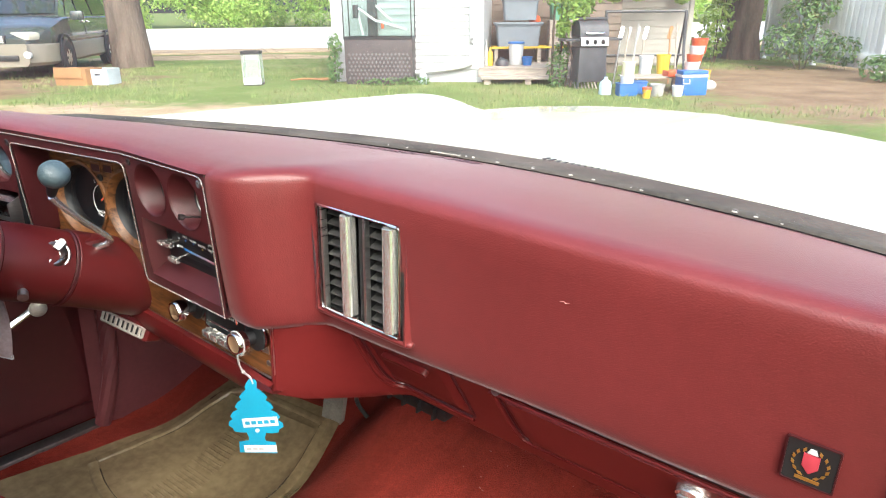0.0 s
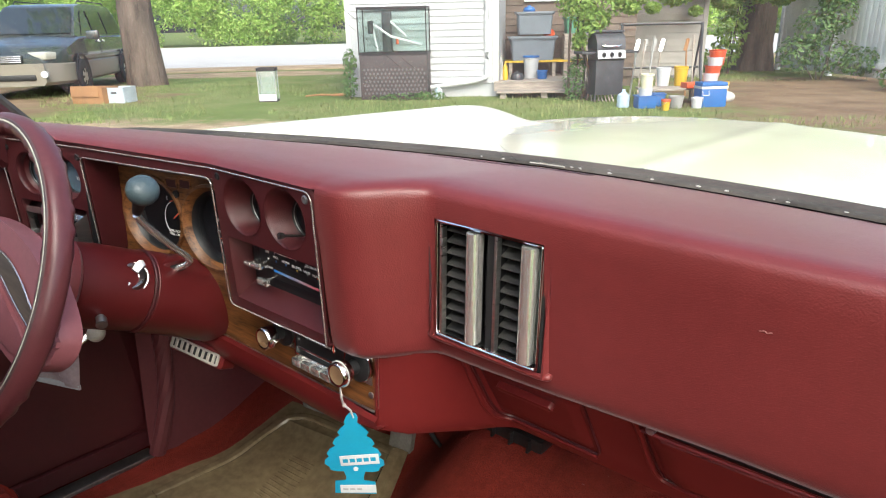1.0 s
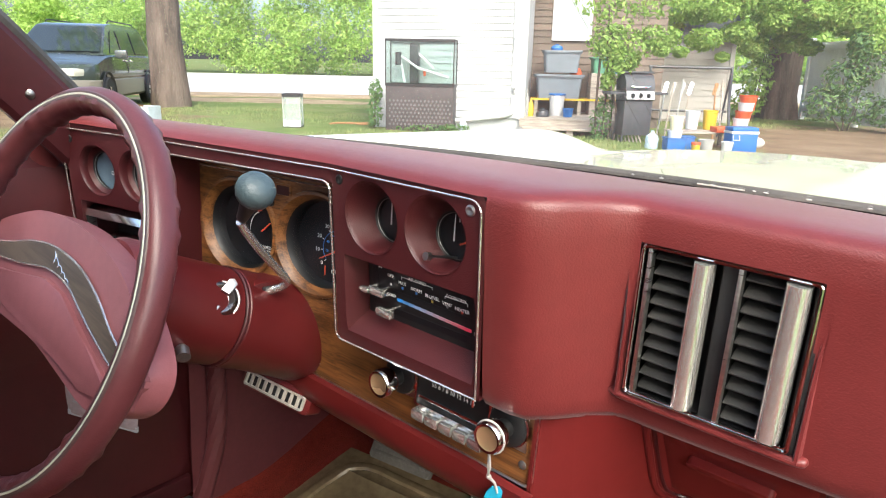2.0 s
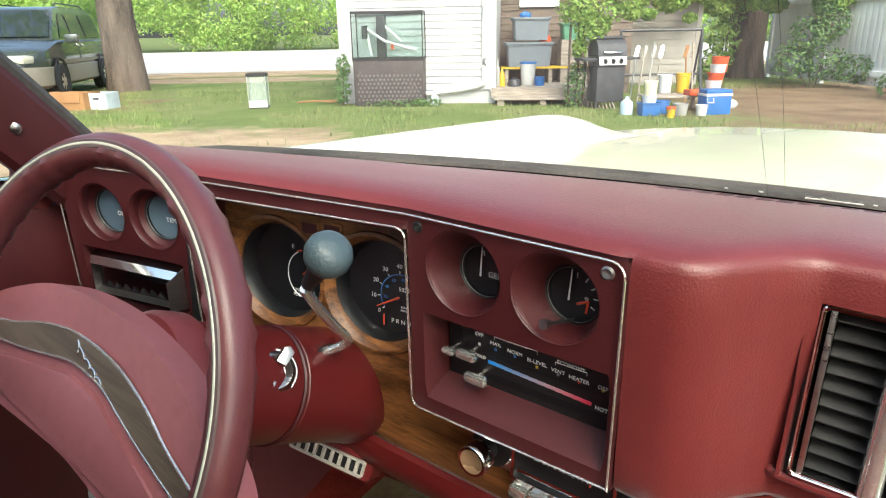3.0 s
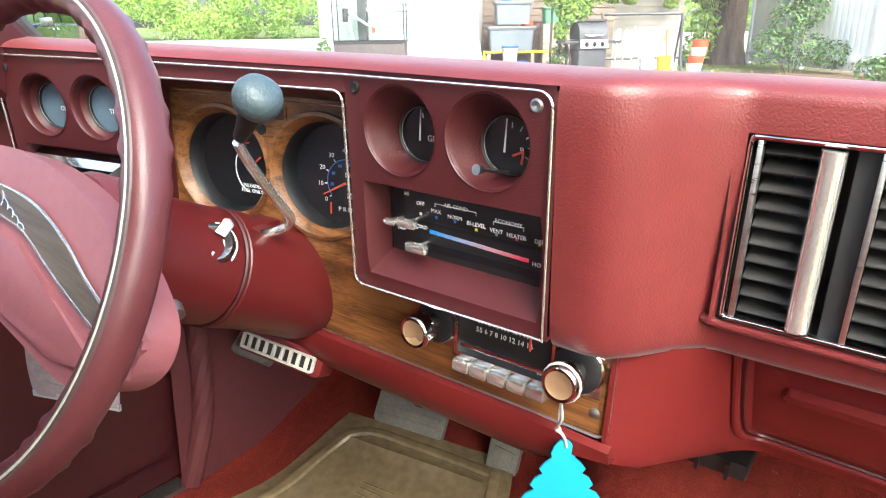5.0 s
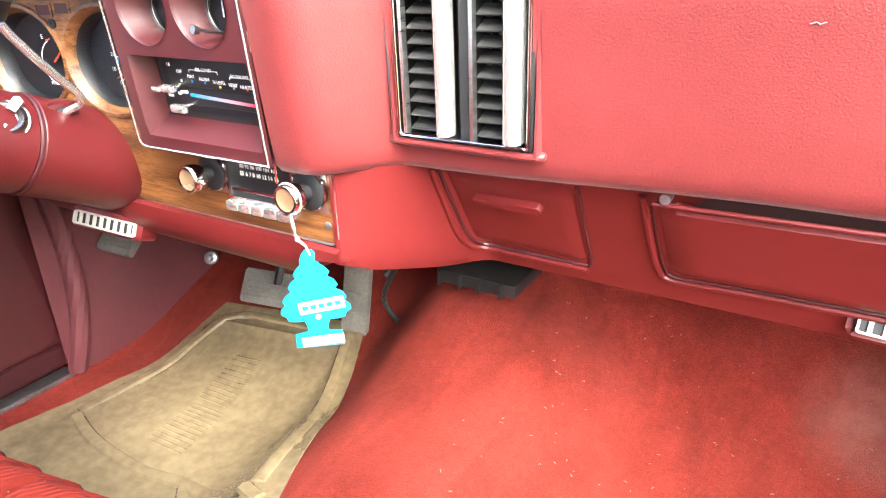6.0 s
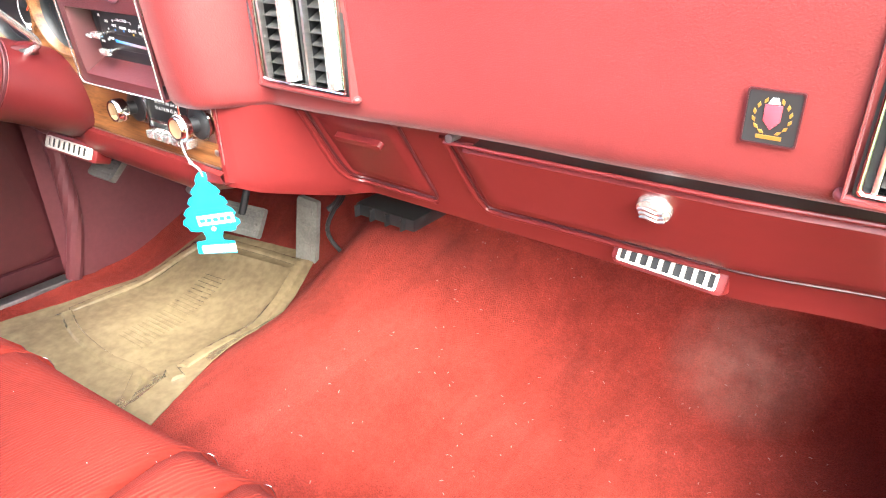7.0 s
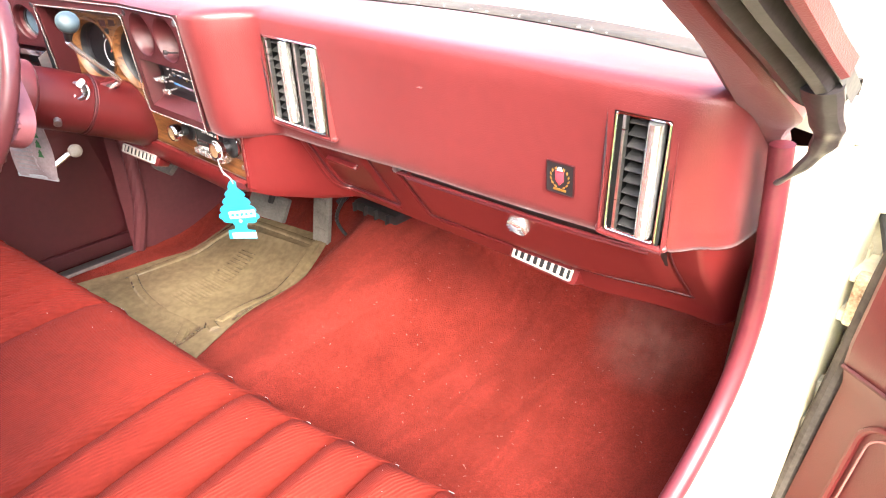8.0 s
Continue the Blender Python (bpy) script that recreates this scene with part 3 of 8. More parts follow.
ash = part("ashtray_door", draped(((-0.122, 0.737), (0.024, 0.741), (0.022, 0.619), (-0.121, 0.620)), 0.006, 0.008, 14, 10, (0.009,)), LOWER, dash)
part("pull_bar", prism(bmesh.new(), rounded(0.082, 0.012, 0.0059), 0.009, plane_at((-0.053, low_y(-0.053, 0.703) - 0.006, 0.703), (1, 0.0, 0.0), (0, -0.55, 0.83)), 0.003), LOWER, ash)
part("ashtray_groove", sweep(bmesh.new(), seam_line(((-0.126, 0.737), (-0.126, 0.690), (-0.125, 0.640), (-0.119, 0.620), (-0.100, 0.6155), (-0.040, 0.6150), (0.010, 0.6145), (0.0255, 0.622), (0.0275, 0.680), (0.0285, 0.736)), 0.0008), 0.0022, 6), MAROON, ash)
part("ashtray_surround", sweep(bmesh.new(), seam_line(((-0.132, 0.737), (-0.132, 0.690), (-0.131, 0.636), (-0.123, 0.614), (-0.100, 0.6095), (-0.040, 0.6090), (0.020, 0.6085)), 0.0010), 0.0042, 10), LOWER, ash)
glove = part("glove_box_door", draped(((0.106, 0.736), (0.560, 0.748), (0.566, 0.640), (0.116, 0.632)), 0.014, 0.013, 24, 10, (0.006,)), LOWER, dash, "red glove box door, slightly ajar")
part("door_lip", sweep(bmesh.new(), [(0.106 + 0.0454 * k, low_y(0.106 + 0.0454 * k, 0.736 + 0.0012 * k) - 0.0145, 0.736 + 0.0012 * k) for k in range(11)], 0.0024, 8), LOWER, glove)
part("glove_groove", sweep(bmesh.new(), seam_line(((0.101, 0.726), (0.105, 0.670), (0.109, 0.640), (0.122, 0.6265), (0.20, 0.6300), (0.40, 0.6350), (0.558, 0.6330), (0.571, 0.642), (0.568, 0.700), (0.565, 0.750)), 0.0008), 0.0015, 6), MAROON, glove)
part("glove_surround", sweep(bmesh.new(), seam_line(((0.094, 0.738), (0.098, 0.670), (0.102, 0.636), (0.118, 0.6205), (0.20, 0.6240), (0.40, 0.6290)), 0.0010), 0.0040, 10), LOWER, glove)
lk = plane_at((0.346, low_y(0.346, 0.712) - 0.017, 0.712), (1, 0, 0), (0, -0.55, 0.83))
lock = part("lock_button", turn(bmesh.new(), [(0.0, 0.009), (0.012, 0.0085), (0.0165, 0.005), (0.0175, 0.0), (0.0175, -0.004)][::-1], lk, 28), VANE, glove, "round chrome latch")
for k in range(3):
    part("latch_rib", sweep(bmesh.new(), [lk @ Vector((-0.012 + 0.006 * j, -0.007 + 0.007 * k + 0.002 * math.sin(j * 1.6), 0.009)) for j in range(5)], 0.0013, 6), STEEL, lock)
# black skin laid on the panel as the shade in the gap above the door
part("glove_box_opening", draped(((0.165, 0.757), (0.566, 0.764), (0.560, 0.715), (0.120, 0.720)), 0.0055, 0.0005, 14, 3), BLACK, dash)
part("hinge_pin", cyl(bmesh.new(), (0.118, 0.022, 0.744), (0.118, 0.040, 0.744), 0.005), STEEL, dash)


def lower_outlet(x0, x1, z, y, tilt, label):
    """A small ivory grille on a red boss under the dash."""
    m = plane_at(((x0 + x1) / 2, y, z), (x1 - x0, tilt[0], tilt[1]), (0, 0.38, 0.92))
    w = Vector((x1 - x0, tilt[0], tilt[1])).length
    g = part("footwell_vent", ring(bmesh.new(), rounded(w, 0.0195, 0.003), rounded(w - 0.005, 0.0150, 0.002), 0.005, m), IVORY, dash, label)
    part("vent_boss", prism(bmesh.new(), rounded(w + 0.016, 0.030, 0.006), 0.030, m @ Matrix.Translation((0, 0.001, -0.032)), 0.004), LOWER, g)
    part("vent_core", bx((-w / 2 + 0.003, -0.0082, -0.001), (w / 2 - 0.003, 0.0082, 0.0005), 0, m), BLACK, g)
    for k in range(8):
        xx = -w / 2 + w * (k + 0.9) / 8.8
        part("vent_fin", bx((xx - 0.0022, -0.0080, -0.001), (xx + 0.0022, 0.0080, 0.0036), 0.0008, m), IVORY, g)


lower_outlet(0.290, 0.401, 0.617, 0.116, (-0.003, -0.003), "ivory footwell air outlet")
lower_outlet(-0.660, -0.560, 0.618, -0.066, (0.022, -0.012), "ivory footwell air outlet")

# walnut veneer behind the column and round the radio
bm = bmesh.new()
DIALS = ((-0.677, 0.837, 0.062), (-0.545, 0.838, 0.062))


def cell(bm, m, x0, x1, y0, y1, cx, cy, hole, n=40):
    """A rectangle with a star-shaped hole; hole(angle) gives the radius."""
    ang = sorted({round(k / n * math.tau, 6) for k in range(n)} | {round(math.atan2(y - cy, x - cx) % math.tau, 6) for x in (x0, x1) for y in (y0, y1)})
    a, b = [], []
    for t in ang:
        c, s = math.cos(t), math.sin(t)
        k = min(((x1 - cx) / c if c > 1e-9 else (x0 - cx) / c if c < -1e-9 else 9), ((y1 - cy) / s if s > 1e-9 else (y0 - cy) / s if s < -1e-9 else 9))
        a.append((cx + k * c, cy + k * s, 0)), b.append((cx + hole(t) * c, cy + hole(t) * s, 0))
    va, vb = [bm.verts.new(m @ Vector(p)) for p in a], [bm.verts.new(m @ Vector(p)) for p in b]
    for i in range(len(ang)):
        j = (i + 1) % len(ang)
        bm.faces.new((va[i], va[j], vb[j], vb[i]))
    return b


def rect_hole(w, h):
    return lambda t: min(w / 2 / max(abs(math.cos(t)), 1e-6), h / 2 / max(abs(math.sin(t)), 1e-6))


# the panel turns a little towards the driver
mw = Matrix(((1, 0, 0, 0), (0.2, 0, -1, 0.058), (0, 1, 0, 0), (0, 0, 0, 1)))


def wood_y(x):
    return 0.058 + 0.2 * x


cell(bm, mw, -0.775, -0.611, 0.750, 0.920, DIALS[0][0], DIALS[0][1], lambda t: 0.062)
cell(bm, mw, -0.611, -0.455, 0.750, 0.920, DIALS[1][0], DIALS[1][1], lambda t: 0.062)
wx = [-0.775, -0.65, -0.55, -0.502, -0.40, -0.30, -0.2085]
sheet(bm, [[(x, min(-0.042, wood_y(x)), 0.750) for x in wx], [(x, -0.042, 0.655) for x in wx]])
wood = part("veneer_panel", bm, WOOD, dash, "glossy walnut veneer instrument panel")
LENSMAT = DIALGLASS
for k, (cx, cz, r) in enumerate(DIALS):
    m = mw @ Matrix.Translation((cx, cz, 0))
    d = part("dial", turn(bmesh.new(), [(0.0600, -0.0035), (0.0580, -0.006), (0.0545, -0.014), (0.0535, -0.024), (0.0, -0.0245)], m, 40, False), DIAL, wood, "round black dial in a deep walnut surround")
    part("dial_surround", turn(bmesh.new(), [(0.0690, 0.0), (0.0680, 0.0032), (0.0640, 0.0038), (0.0595, -0.0010), (0.0572, -0.0070)], m, 40, False), WOOD, wood)
    part("dial_lens", turn(bmesh.new(), [(0.0, -0.0135), (0.0532, -0.0135)], m, 32, False), LENSMAT, wood).visible_shadow = False
    f = m @ Matrix.Translation((0.007, -0.005, -0.0237)) @ Matrix.Scale(0.84, 4)
    if k == 0:
        part("gauge_arc", sweep(bmesh.new(), [f @ Vector((0.028 * math.cos(radians(a)) + 0.012, 0.034 * math.sin(radians(a)) - 0.002, 0)) for a in range(110, 262, 8)], 0.0007, 4), WHITE, d)
        lettering("E", 0.009, f @ Matrix.Translation((-0.006, 0.037, 0)), WHITE, d)
        lettering("UNLEADED\nFUEL ONLY", 0.0072, f @ Matrix.Translation((0.010, -0.030, 0)), WHITE, d)
        part("fuel_needle", sweep(bmesh.new(), [f @ Vector(p) for p in ((0.012, 0.0, 0.003), (0.030, 0.016, 0.003))], 0.0012, 5), ORANGE, d)
        part("empty_mark", sweep(bmesh.new(), [f @ Vector(p) for p in ((0.002, 0.032, 0.001), (0.010, 0.034, 0.001))], 0.001, 4), ORANGE, d)
    else:
        part("speed_arc", sweep(bmesh.new(), [f @ Vector((0.030 * math.cos(radians(a)) + 0.006, 0.030 * math.sin(radians(a)) - 0.004, 0)) for a in range(10, 225, 9)], 0.0005, 4), BLUE, d)
        for j, txt in enumerate(("0", "10", "20", "30", "40", "50", "60", "70", "80")):
            a = radians(218 - j * 31)
            lettering(txt, 0.0085, f @ Matrix.Translation((0.006 + 0.041 * math.cos(a), -0.004 + 0.041 * math.sin(a), 0)), WHITE, d)
            part("tick", sweep(bmesh.new(), [f @ Vector((0.006 + q * math.cos(a), -0.004 + q * math.sin(a), 0)) for q in (0.031, 0.0345)], 0.0006, 4), WHITE, d)
        for j, txt in enumerate(("20", "40", "60", "80", "100")):
            a = radians(190 - j * 36)
            lettering(txt, 0.006, f @ Matrix.Translation((0.006 + 0.0235 * math.cos(a), -0.004 + 0.0235 * math.sin(a), 0)), BLUE, d)
        part("odometer", bx((-0.004, 0.002, 0), (0.030, 0.010, 0.0006), 0, f), BLACK, d)
        lettering("50201", 0.008, f @ Matrix.Translation((0.013, 0.006, 0.0009)), WHITE, d)
        lettering("KPH\nMPH", 0.0045, f @ Matrix.Translation((0.010, -0.021, 0)), WHITE, d)
        lettering("P R N D L", 0.0085, f @ Matrix.Translation((0.010, -0.040, 0)), WHITE, d)
        part("speed_needle", sweep(bmesh.new(), [f @ Vector(p) for p in ((0.006, -0.004, 0.004), (-0.027, -0.022, 0.004))], [0.0014, 0.0006], 5), ORANGE, d)
        part("gear_needle", sweep(bmesh.new(), [f @ Vector(p) for p in ((-0.017, -0.047, 0.003), (-0.017, -0.032, 0.003))], 0.0009, 5), ORANGE, d)
for x, z in ((-0.628, 0.8975), (-0.599, 0.8995)):
    t = part("warning_lamp", ring(bmesh.new(), rounded(0.026, 0.017, 0.002), rounded(0.021, 0.012, 0.001), 0.002, mw @ Matrix.Translation((x, z, 0))), WOOD, wood)
    part("lamp_face", bx((-0.011, -0.006, 0.0), (0.011, 0.006, 0.001), 0, mw @ Matrix.Translation((x, z, 0))), MAROON, t)
part("reset_hole", turn(bmesh.new(), [(0.006, 0.0), (0.006, 0.002), (0.004, 0.002), (0.0035, 0.0005), (0.0, 0.0005)], mw @ Matrix.Translation((-0.620, 0.8815, 0)), 16, False), BLACK, wood)
for x, z in ((-0.543, 0.678), (-0.223, 0.678)):
    s = part("screw", turn(bmesh.new(), [(0.0048, -0.001), (0.0048, 0.001), (0.003, 0.0022), (0.0, 0.0023)], plane_at((x, -0.042, z), (1, 0, 0), (0, 0, 1)), 14, False), STEEL, wood)

# right instrument pod: two deep gauges over the heater controls
mp_ = plane_at((0, y_right(0.85), 0.85), (1, 0, 0), (0, -0.085, 1))
bm = bmesh.new()
GEN, VOLT, HEAT = (-0.405, 0.056), (-0.3165, 0.057), (-0.3575, -0.040)
cell(bm, mp_, -0.466, -0.3605, 0.014, 0.1015, *GEN, lambda t: 0.038)
pod = part("instrument_pod", bm, PLASTIC, dash, "grained maroon instrument pod with two recessed gauges")
for args in ((-0.3605, -0.257, 0.014, 0.1015, *VOLT, lambda t: 0.038), (-0.466, -0.257, -0.1005, 0.014, *HEAT, rect_hole(0.186, 0.092))):
    bm = bmesh.new()
    cell(bm, mp_, *args)
    part("pod_face", bm, PLASTIC, pod)
part("pod_wall", bx((-0.466, -0.1005, -0.055), (-0.4635, 0.1015, -0.0002), 0, mp_), PLASTIC, pod)
part("pod_wall", bx((-0.4634, -0.1005, -0.055), (-0.257, -0.098, -0.0002), 0, mp_), PLASTIC, pod)
bm = bmesh.new()
hx, hy = 0.093, 0.046
for a, b in (((-hx, -hy), (hx, -hy)), ((hx, -hy), (hx, hy)), ((hx, hy), (-hx, hy)), ((-hx, hy), (-hx, -hy))):
    sheet(bm, [[mp_ @ Vector((HEAT[0] + p[0] * s, HEAT[1] + p[1] * s2 + d2, d)) for s, s2, d, d2 in ((1, 1, 0, 0), (0.985, 0.97, -0.003, 0), (0.93, 0.72, -0.030, 0.004))] for p in (a, b)])
part("heater_recess", bm, PLASTIC, pod)


def deep_gauge(c, m, parent, word, needle, r=0.038, face=None):
    """A funnel sunk in the pod, with its dial, ring and lens at the bottom."""
    q, d = (0.80, 0.017) if face else (0.69, 0.030)
    lean = (0.18, 0.22) if face else (-0.08, 0.26)
    m = m @ Matrix.Translation((*c, 0)) @ Matrix(((1, 0, lean[0], 0), (0, 1, lean[1], 0), (0, 0, 1, 0), (0, 0, 0, 1)))
    at = m
    g = part("gauge_cone", turn(bmesh.new(), [(r + 0.0015, 0.0012), (r, -0.0005), (r - 0.0015, -0.004), (r * (q + 0.16), -d * 0.62), (r * q, -d + 0.002), (r * q, -d - 0.006)], at, 44, False), PLASTIC, parent)
    part("gauge_face", turn(bmesh.new(), [(r * q, -d - 0.005), (0.0, -d - 0.0052)], at, 32, False), face or DIAL, g, "gauge face with the sky's blue-grey reflection painted in" if face else "black gauge face")
    part("gauge_ring", turn(bmesh.new(), [(r * q, -d + 0.001), (r * (q - 0.02), -d + 0.0025), (r * (q - 0.05), -d + 0.001), (r * (q - 0.05), -d - 0.004)], at, 32, False), BLACK, g)
    part("gauge_lens", turn(bmesh.new(), [(0.0, -d - 0.001), (r * (q - 0.04), -d - 0.001)], at, 32, False), LENSMAT, g).visible_shadow = False
    part("lens_glint", turn(bmesh.new(), [(r * (q - 0.045), -d + 0.0005), (r * (q - 0.06), -d - 0.0004)], at, 32, False), STEEL, g)
    f = m @ Matrix.Translation((0, 0, -d - 0.0046))
    lettering(word, 0.0082, f @ Matrix.Translation((0.009, -0.003, 0)), WHITE, g)
    if face:
        return g
    for a in needle:
        part("scale_mark", sweep(bmesh.new(), [f @ Vector((q * math.cos(radians(a)), q * math.sin(radians(a)), 0.0005)) for q in (0.015, 0.0195)], 0.0006, 4), WHITE, g)
    part("needle", sweep(bmesh.new(), [f @ Vector(p) for p in ((-0.006, -0.006, 0.002), (-0.004, 0.022, 0.002))], [0.0010, 0.0005], 5), WHITE, g)
    return g


deep_gauge(GEN, mp_, pod, "GEN", (20, 60, 100))
clock = deep_gauge(VOLT, mp_, pod, "9", (0, 30, 60, 90, -30))
kb, kt = Vector((VOLT[0] + 0.003, VOLT[1] - 0.030, -0.030)), Vector((VOLT[0] - 0.003, VOLT[1] - 0.0205, 0.006))
part("set_knob", cyl(cyl(bmesh.new(), mp_ @ kb, mp_ @ kt, 0.0015), mp_ @ (kt - (kt - kb) * 0.06), mp_ @ (kt + (kt - kb) * 0.10), 0.0040, 0.0044), LOCKM, clock)
for a in (205, 262):
    part("clock_hand", sweep(bmesh.new(), [mp_ @ Vector((VOLT[0] + 0.014 + q * math.cos(radians(a)), VOLT[1] - 0.012 + q * math.sin(radians(a)), -0.0335)) for q in (0.0, 0.011)], 0.0011, 5), ORANGE, clock)
for x, y in ((-0.4535, 0.0895), (-0.274, 0.0895)):
    part("pod_screw", turn(bmesh.new(), [(0.0056, -0.001), (0.0056, 0.0006), (0.004, 0.0016), (0.0012, 0.001), (0.0, 0.0005)], mp_ @ Matrix.Translation((x, y, 0)), 16, False), STEEL if x > -0.3 else BLACK, pod)
hp = mp_ @ Matrix.Translation((HEAT[0], HEAT[1] + 0.004, -0.030))
heat = part("heater_control", bx((-0.0855, -0.034, -0.006), (0.0855, 0.034, 0.0), 0.001, hp), BLACK, dash, "black heater control panel with sliding levers")
hz = 0.0006
for txt, x, y, s in (("HI", -0.066, 0.026, 0.0056), ("FAN", -0.074, -0.010, 0.005), ("LO", -0.057, -0.006, 0.005), ("OFF", -0.050, 0.019, 0.0054), ("MAX", -0.032, 0.0145, 0.0054), ("NORM", -0.011, 0.0125, 0.0054),
                     ("BI-LEVEL", 0.012, 0.0105, 0.0054), ("AIR COND", -0.010, 0.0225, 0.0054), ("VENT", 0.033, 0.009, 0.0054), ("HEATER", 0.053, 0.008, 0.0054), ("ECONOMY", 0.045, 0.0185, 0.0054), ("DEF", 0.075, 0.008, 0.0054),
                     ("COLD", -0.049, -0.004, 0.0048), ("HOT", 0.075, -0.013, 0.0056)):
    lettering(txt, s, hp @ Matrix.Translation((x, y, hz)), WHITE, heat)
for x0, x1, y in ((-0.033, 0.012, 0.019), (0.030, 0.060, 0.0145)):
    part("bracket_line", sweep(bmesh.new(), [hp @ Vector(p) for p in ((x0, y, hz), (x0, y + 0.003, hz), (x1, y + 0.003, hz), (x1, y, hz))], 0.0004, 4), WHITE, heat)
for x, mcol in ((-0.050, WHITE), (-0.032, BLUE), (-0.011, BLUE), (0.012, YELLOW), (0.033, GREYMARK), (0.053, ORANGE), (0.075, YELLOW)):
    part("dot_mark", bx((x - 0.0012, 0.0035 + (0.004 if x < 0 else 0.001), 0), (x + 0.0012, 0.006 + (0.004 if x < 0 else 0.001), hz), 0, hp), mcol, heat)
part("upper_slot", bx((-0.046, -0.0005, 0), (0.080, 0.0030, 0.0004), 0, hp), DIAL, heat)
for k in range(12):
    u = k / 11
    c = (0.03 + 0.72 * u, 0.25 + 0.12 * math.sin(u * 3.1) - 0.20 * u * u, 0.72 - 0.60 * u)
    x = -0.040 + k * 0.0088
    part("temperature_strip", bx((x, -0.0085 - k * 0.0004, 0), (x + 0.0088, -0.0050 - k * 0.0004, hz), 0, hp), material("strip_tint", c, 0.4), heat)
part("lower_slot", bx((-0.046, -0.026, 0), (0.080, -0.018, 0.0005), 0, hp), DIAL, heat)
part("fan_slot", bx((-0.078, 0.000, 0), (-0.070, 0.028, 0.0004), 0, hp), DIAL, heat)
for x, y, s in ((-0.073, 0.002, 0.7), (-0.053, 0.004, 1.0), (-0.043, -0.018, 1.1)):
    part("lever", cyl(box(bmesh.new(), (x - 0.010 * s, y - 0.0042 * s, 0.014), (x + 0.011 * s, y + 0.0042 * s, 0.022), 0.0028, hp), hp @ Vector((x, y, 0)), hp @ Vector((x, y, 0.015)), 0.0018), VANE, heat, "chrome slide lever")

# left instrument pod: two gauges over a chrome lipped vent
ml = plane_at((-0.735, y_left(-0.735, 0.85), 0.85), (1, 0.25, 0), (0, -0.085, 1))
bm = bmesh.new()
OIL, TEMP = (-0.134, 0.043), (-0.053, 0.045)
cell(bm, ml, -0.196, -0.096, 0.002, 0.098, *OIL, lambda t: 0.0345)
lpod = part("instrument_pod", bm, PLASTIC, dash, "grained maroon pod with oil and temperature gauges")
for args in ((-0.096, 0.0, 0.002, 0.098, *TEMP, lambda t: 0.0345), (-0.196, 0.0, -0.080, 0.002, -0.101, -0.037, rect_hole(0.160, 0.064))):
    bm = bmesh.new()
    cell(bm, ml, *args)
    part("pod_face", bm, PLASTIC, lpod)
part("pod_wall", bx((-0.003, -0.080, -0.11), (0.0, 0.098, -0.0002), 0, ml), PLASTIC, lpod)
part("pod_wall", bx((-0.196, -0.080, -0.06), (-0.0032, -0.077, -0.0002), 0, ml), PLASTIC, lpod)
part("pod_wall", bx((-0.196, -0.0768, -0.08), (-0.193, 0.098, -0.0002), 0, ml), PLASTIC, lpod)
for c, wd in ((OIL, "OIL"), (TEMP, "TEMP")):
    deep_gauge(c, ml, lpod, wd, (40, 80, 120), 0.0345, GAUGEBLUE)
for x, y in ((-0.014, 0.082), (-0.184, 0.082)):
    part("pod_screw", turn(bmesh.new(), [(0.0056, -0.001), (0.0056, 0.0006), (0.004, 0.0016), (0.0, 0.0008)], ml @ Matrix.Translation((x, y, 0)), 16, False), BLACK, lpod)
mv = ml @ Matrix.Translation((-0.101, -0.037, 0))
bm = bmesh.new()
for a, b in (((-0.080, -0.032), (0.080, -0.032)), ((0.080, -0.032), (0.080, 0.032)), ((0.080, 0.032), (-0.080, 0.032)), ((-0.080, 0.032), (-0.080, -0.032))):
    sheet(bm, [[mv @ Vector((p[0] * s, p[1] * s, d)) for s, d in ((1, 0), (0.97, -0.004), (0.95, -0.022), (0.80, -0.05))] for p in (a, b)])
lv = part("driver_vent", bm, PLASTIC, dash, "wide driver air vent with a chrome lip")
# bright hopper standing out of the pocket: outer rim, mouth
HO = [(-0.070, 0.0255), (0.074, 0.0255), (0.074, -0.0290), (-0.070, -0.0290)]
HI = [(-0.064, 0.0125), (0.068, 0.0125), (0.068, -0.0235), (-0.064, -0.0235)]
for k, nm in enumerate(("vent_lip", "vent_cheek", "vent_sill", "vent_cheek")):
    j = (k + 1) % 4
    loop = [[mv @ Vector((*p, d)) for p in (a, b)] for a, b, d in ((HO[k], HO[j], -0.012), *([(((HO[k][0] + HI[k][0]) / 2, HO[k][1] - 0.004), ((HO[j][0] + HI[j][0]) / 2, HO[j][1] - 0.004), 0.001)] if k == 0 else []), (HI[k], HI[j], 0.006 if k != 2 else 0.002), (HI[k], HI[j], -0.004))]
    part(nm, solid(sheet(bmesh.new(), loop), 0.0015), CHROME if k == 0 else SATIN, lv)
part("vent_back", bx((-0.076, -0.032, -0.046), (0.076, 0.032, -0.044), 0, mv), BLACK, lv)
for k in range(9):
    part("vent_tooth", prism(bmesh.new(), [(-0.006, 0), (0.006, 0), (0.0, 0.008)], 0.003, mv @ Matrix.Translation((-0.056 + 0.0142 * k, -0.0235, -0.010))), BLACK, lv)

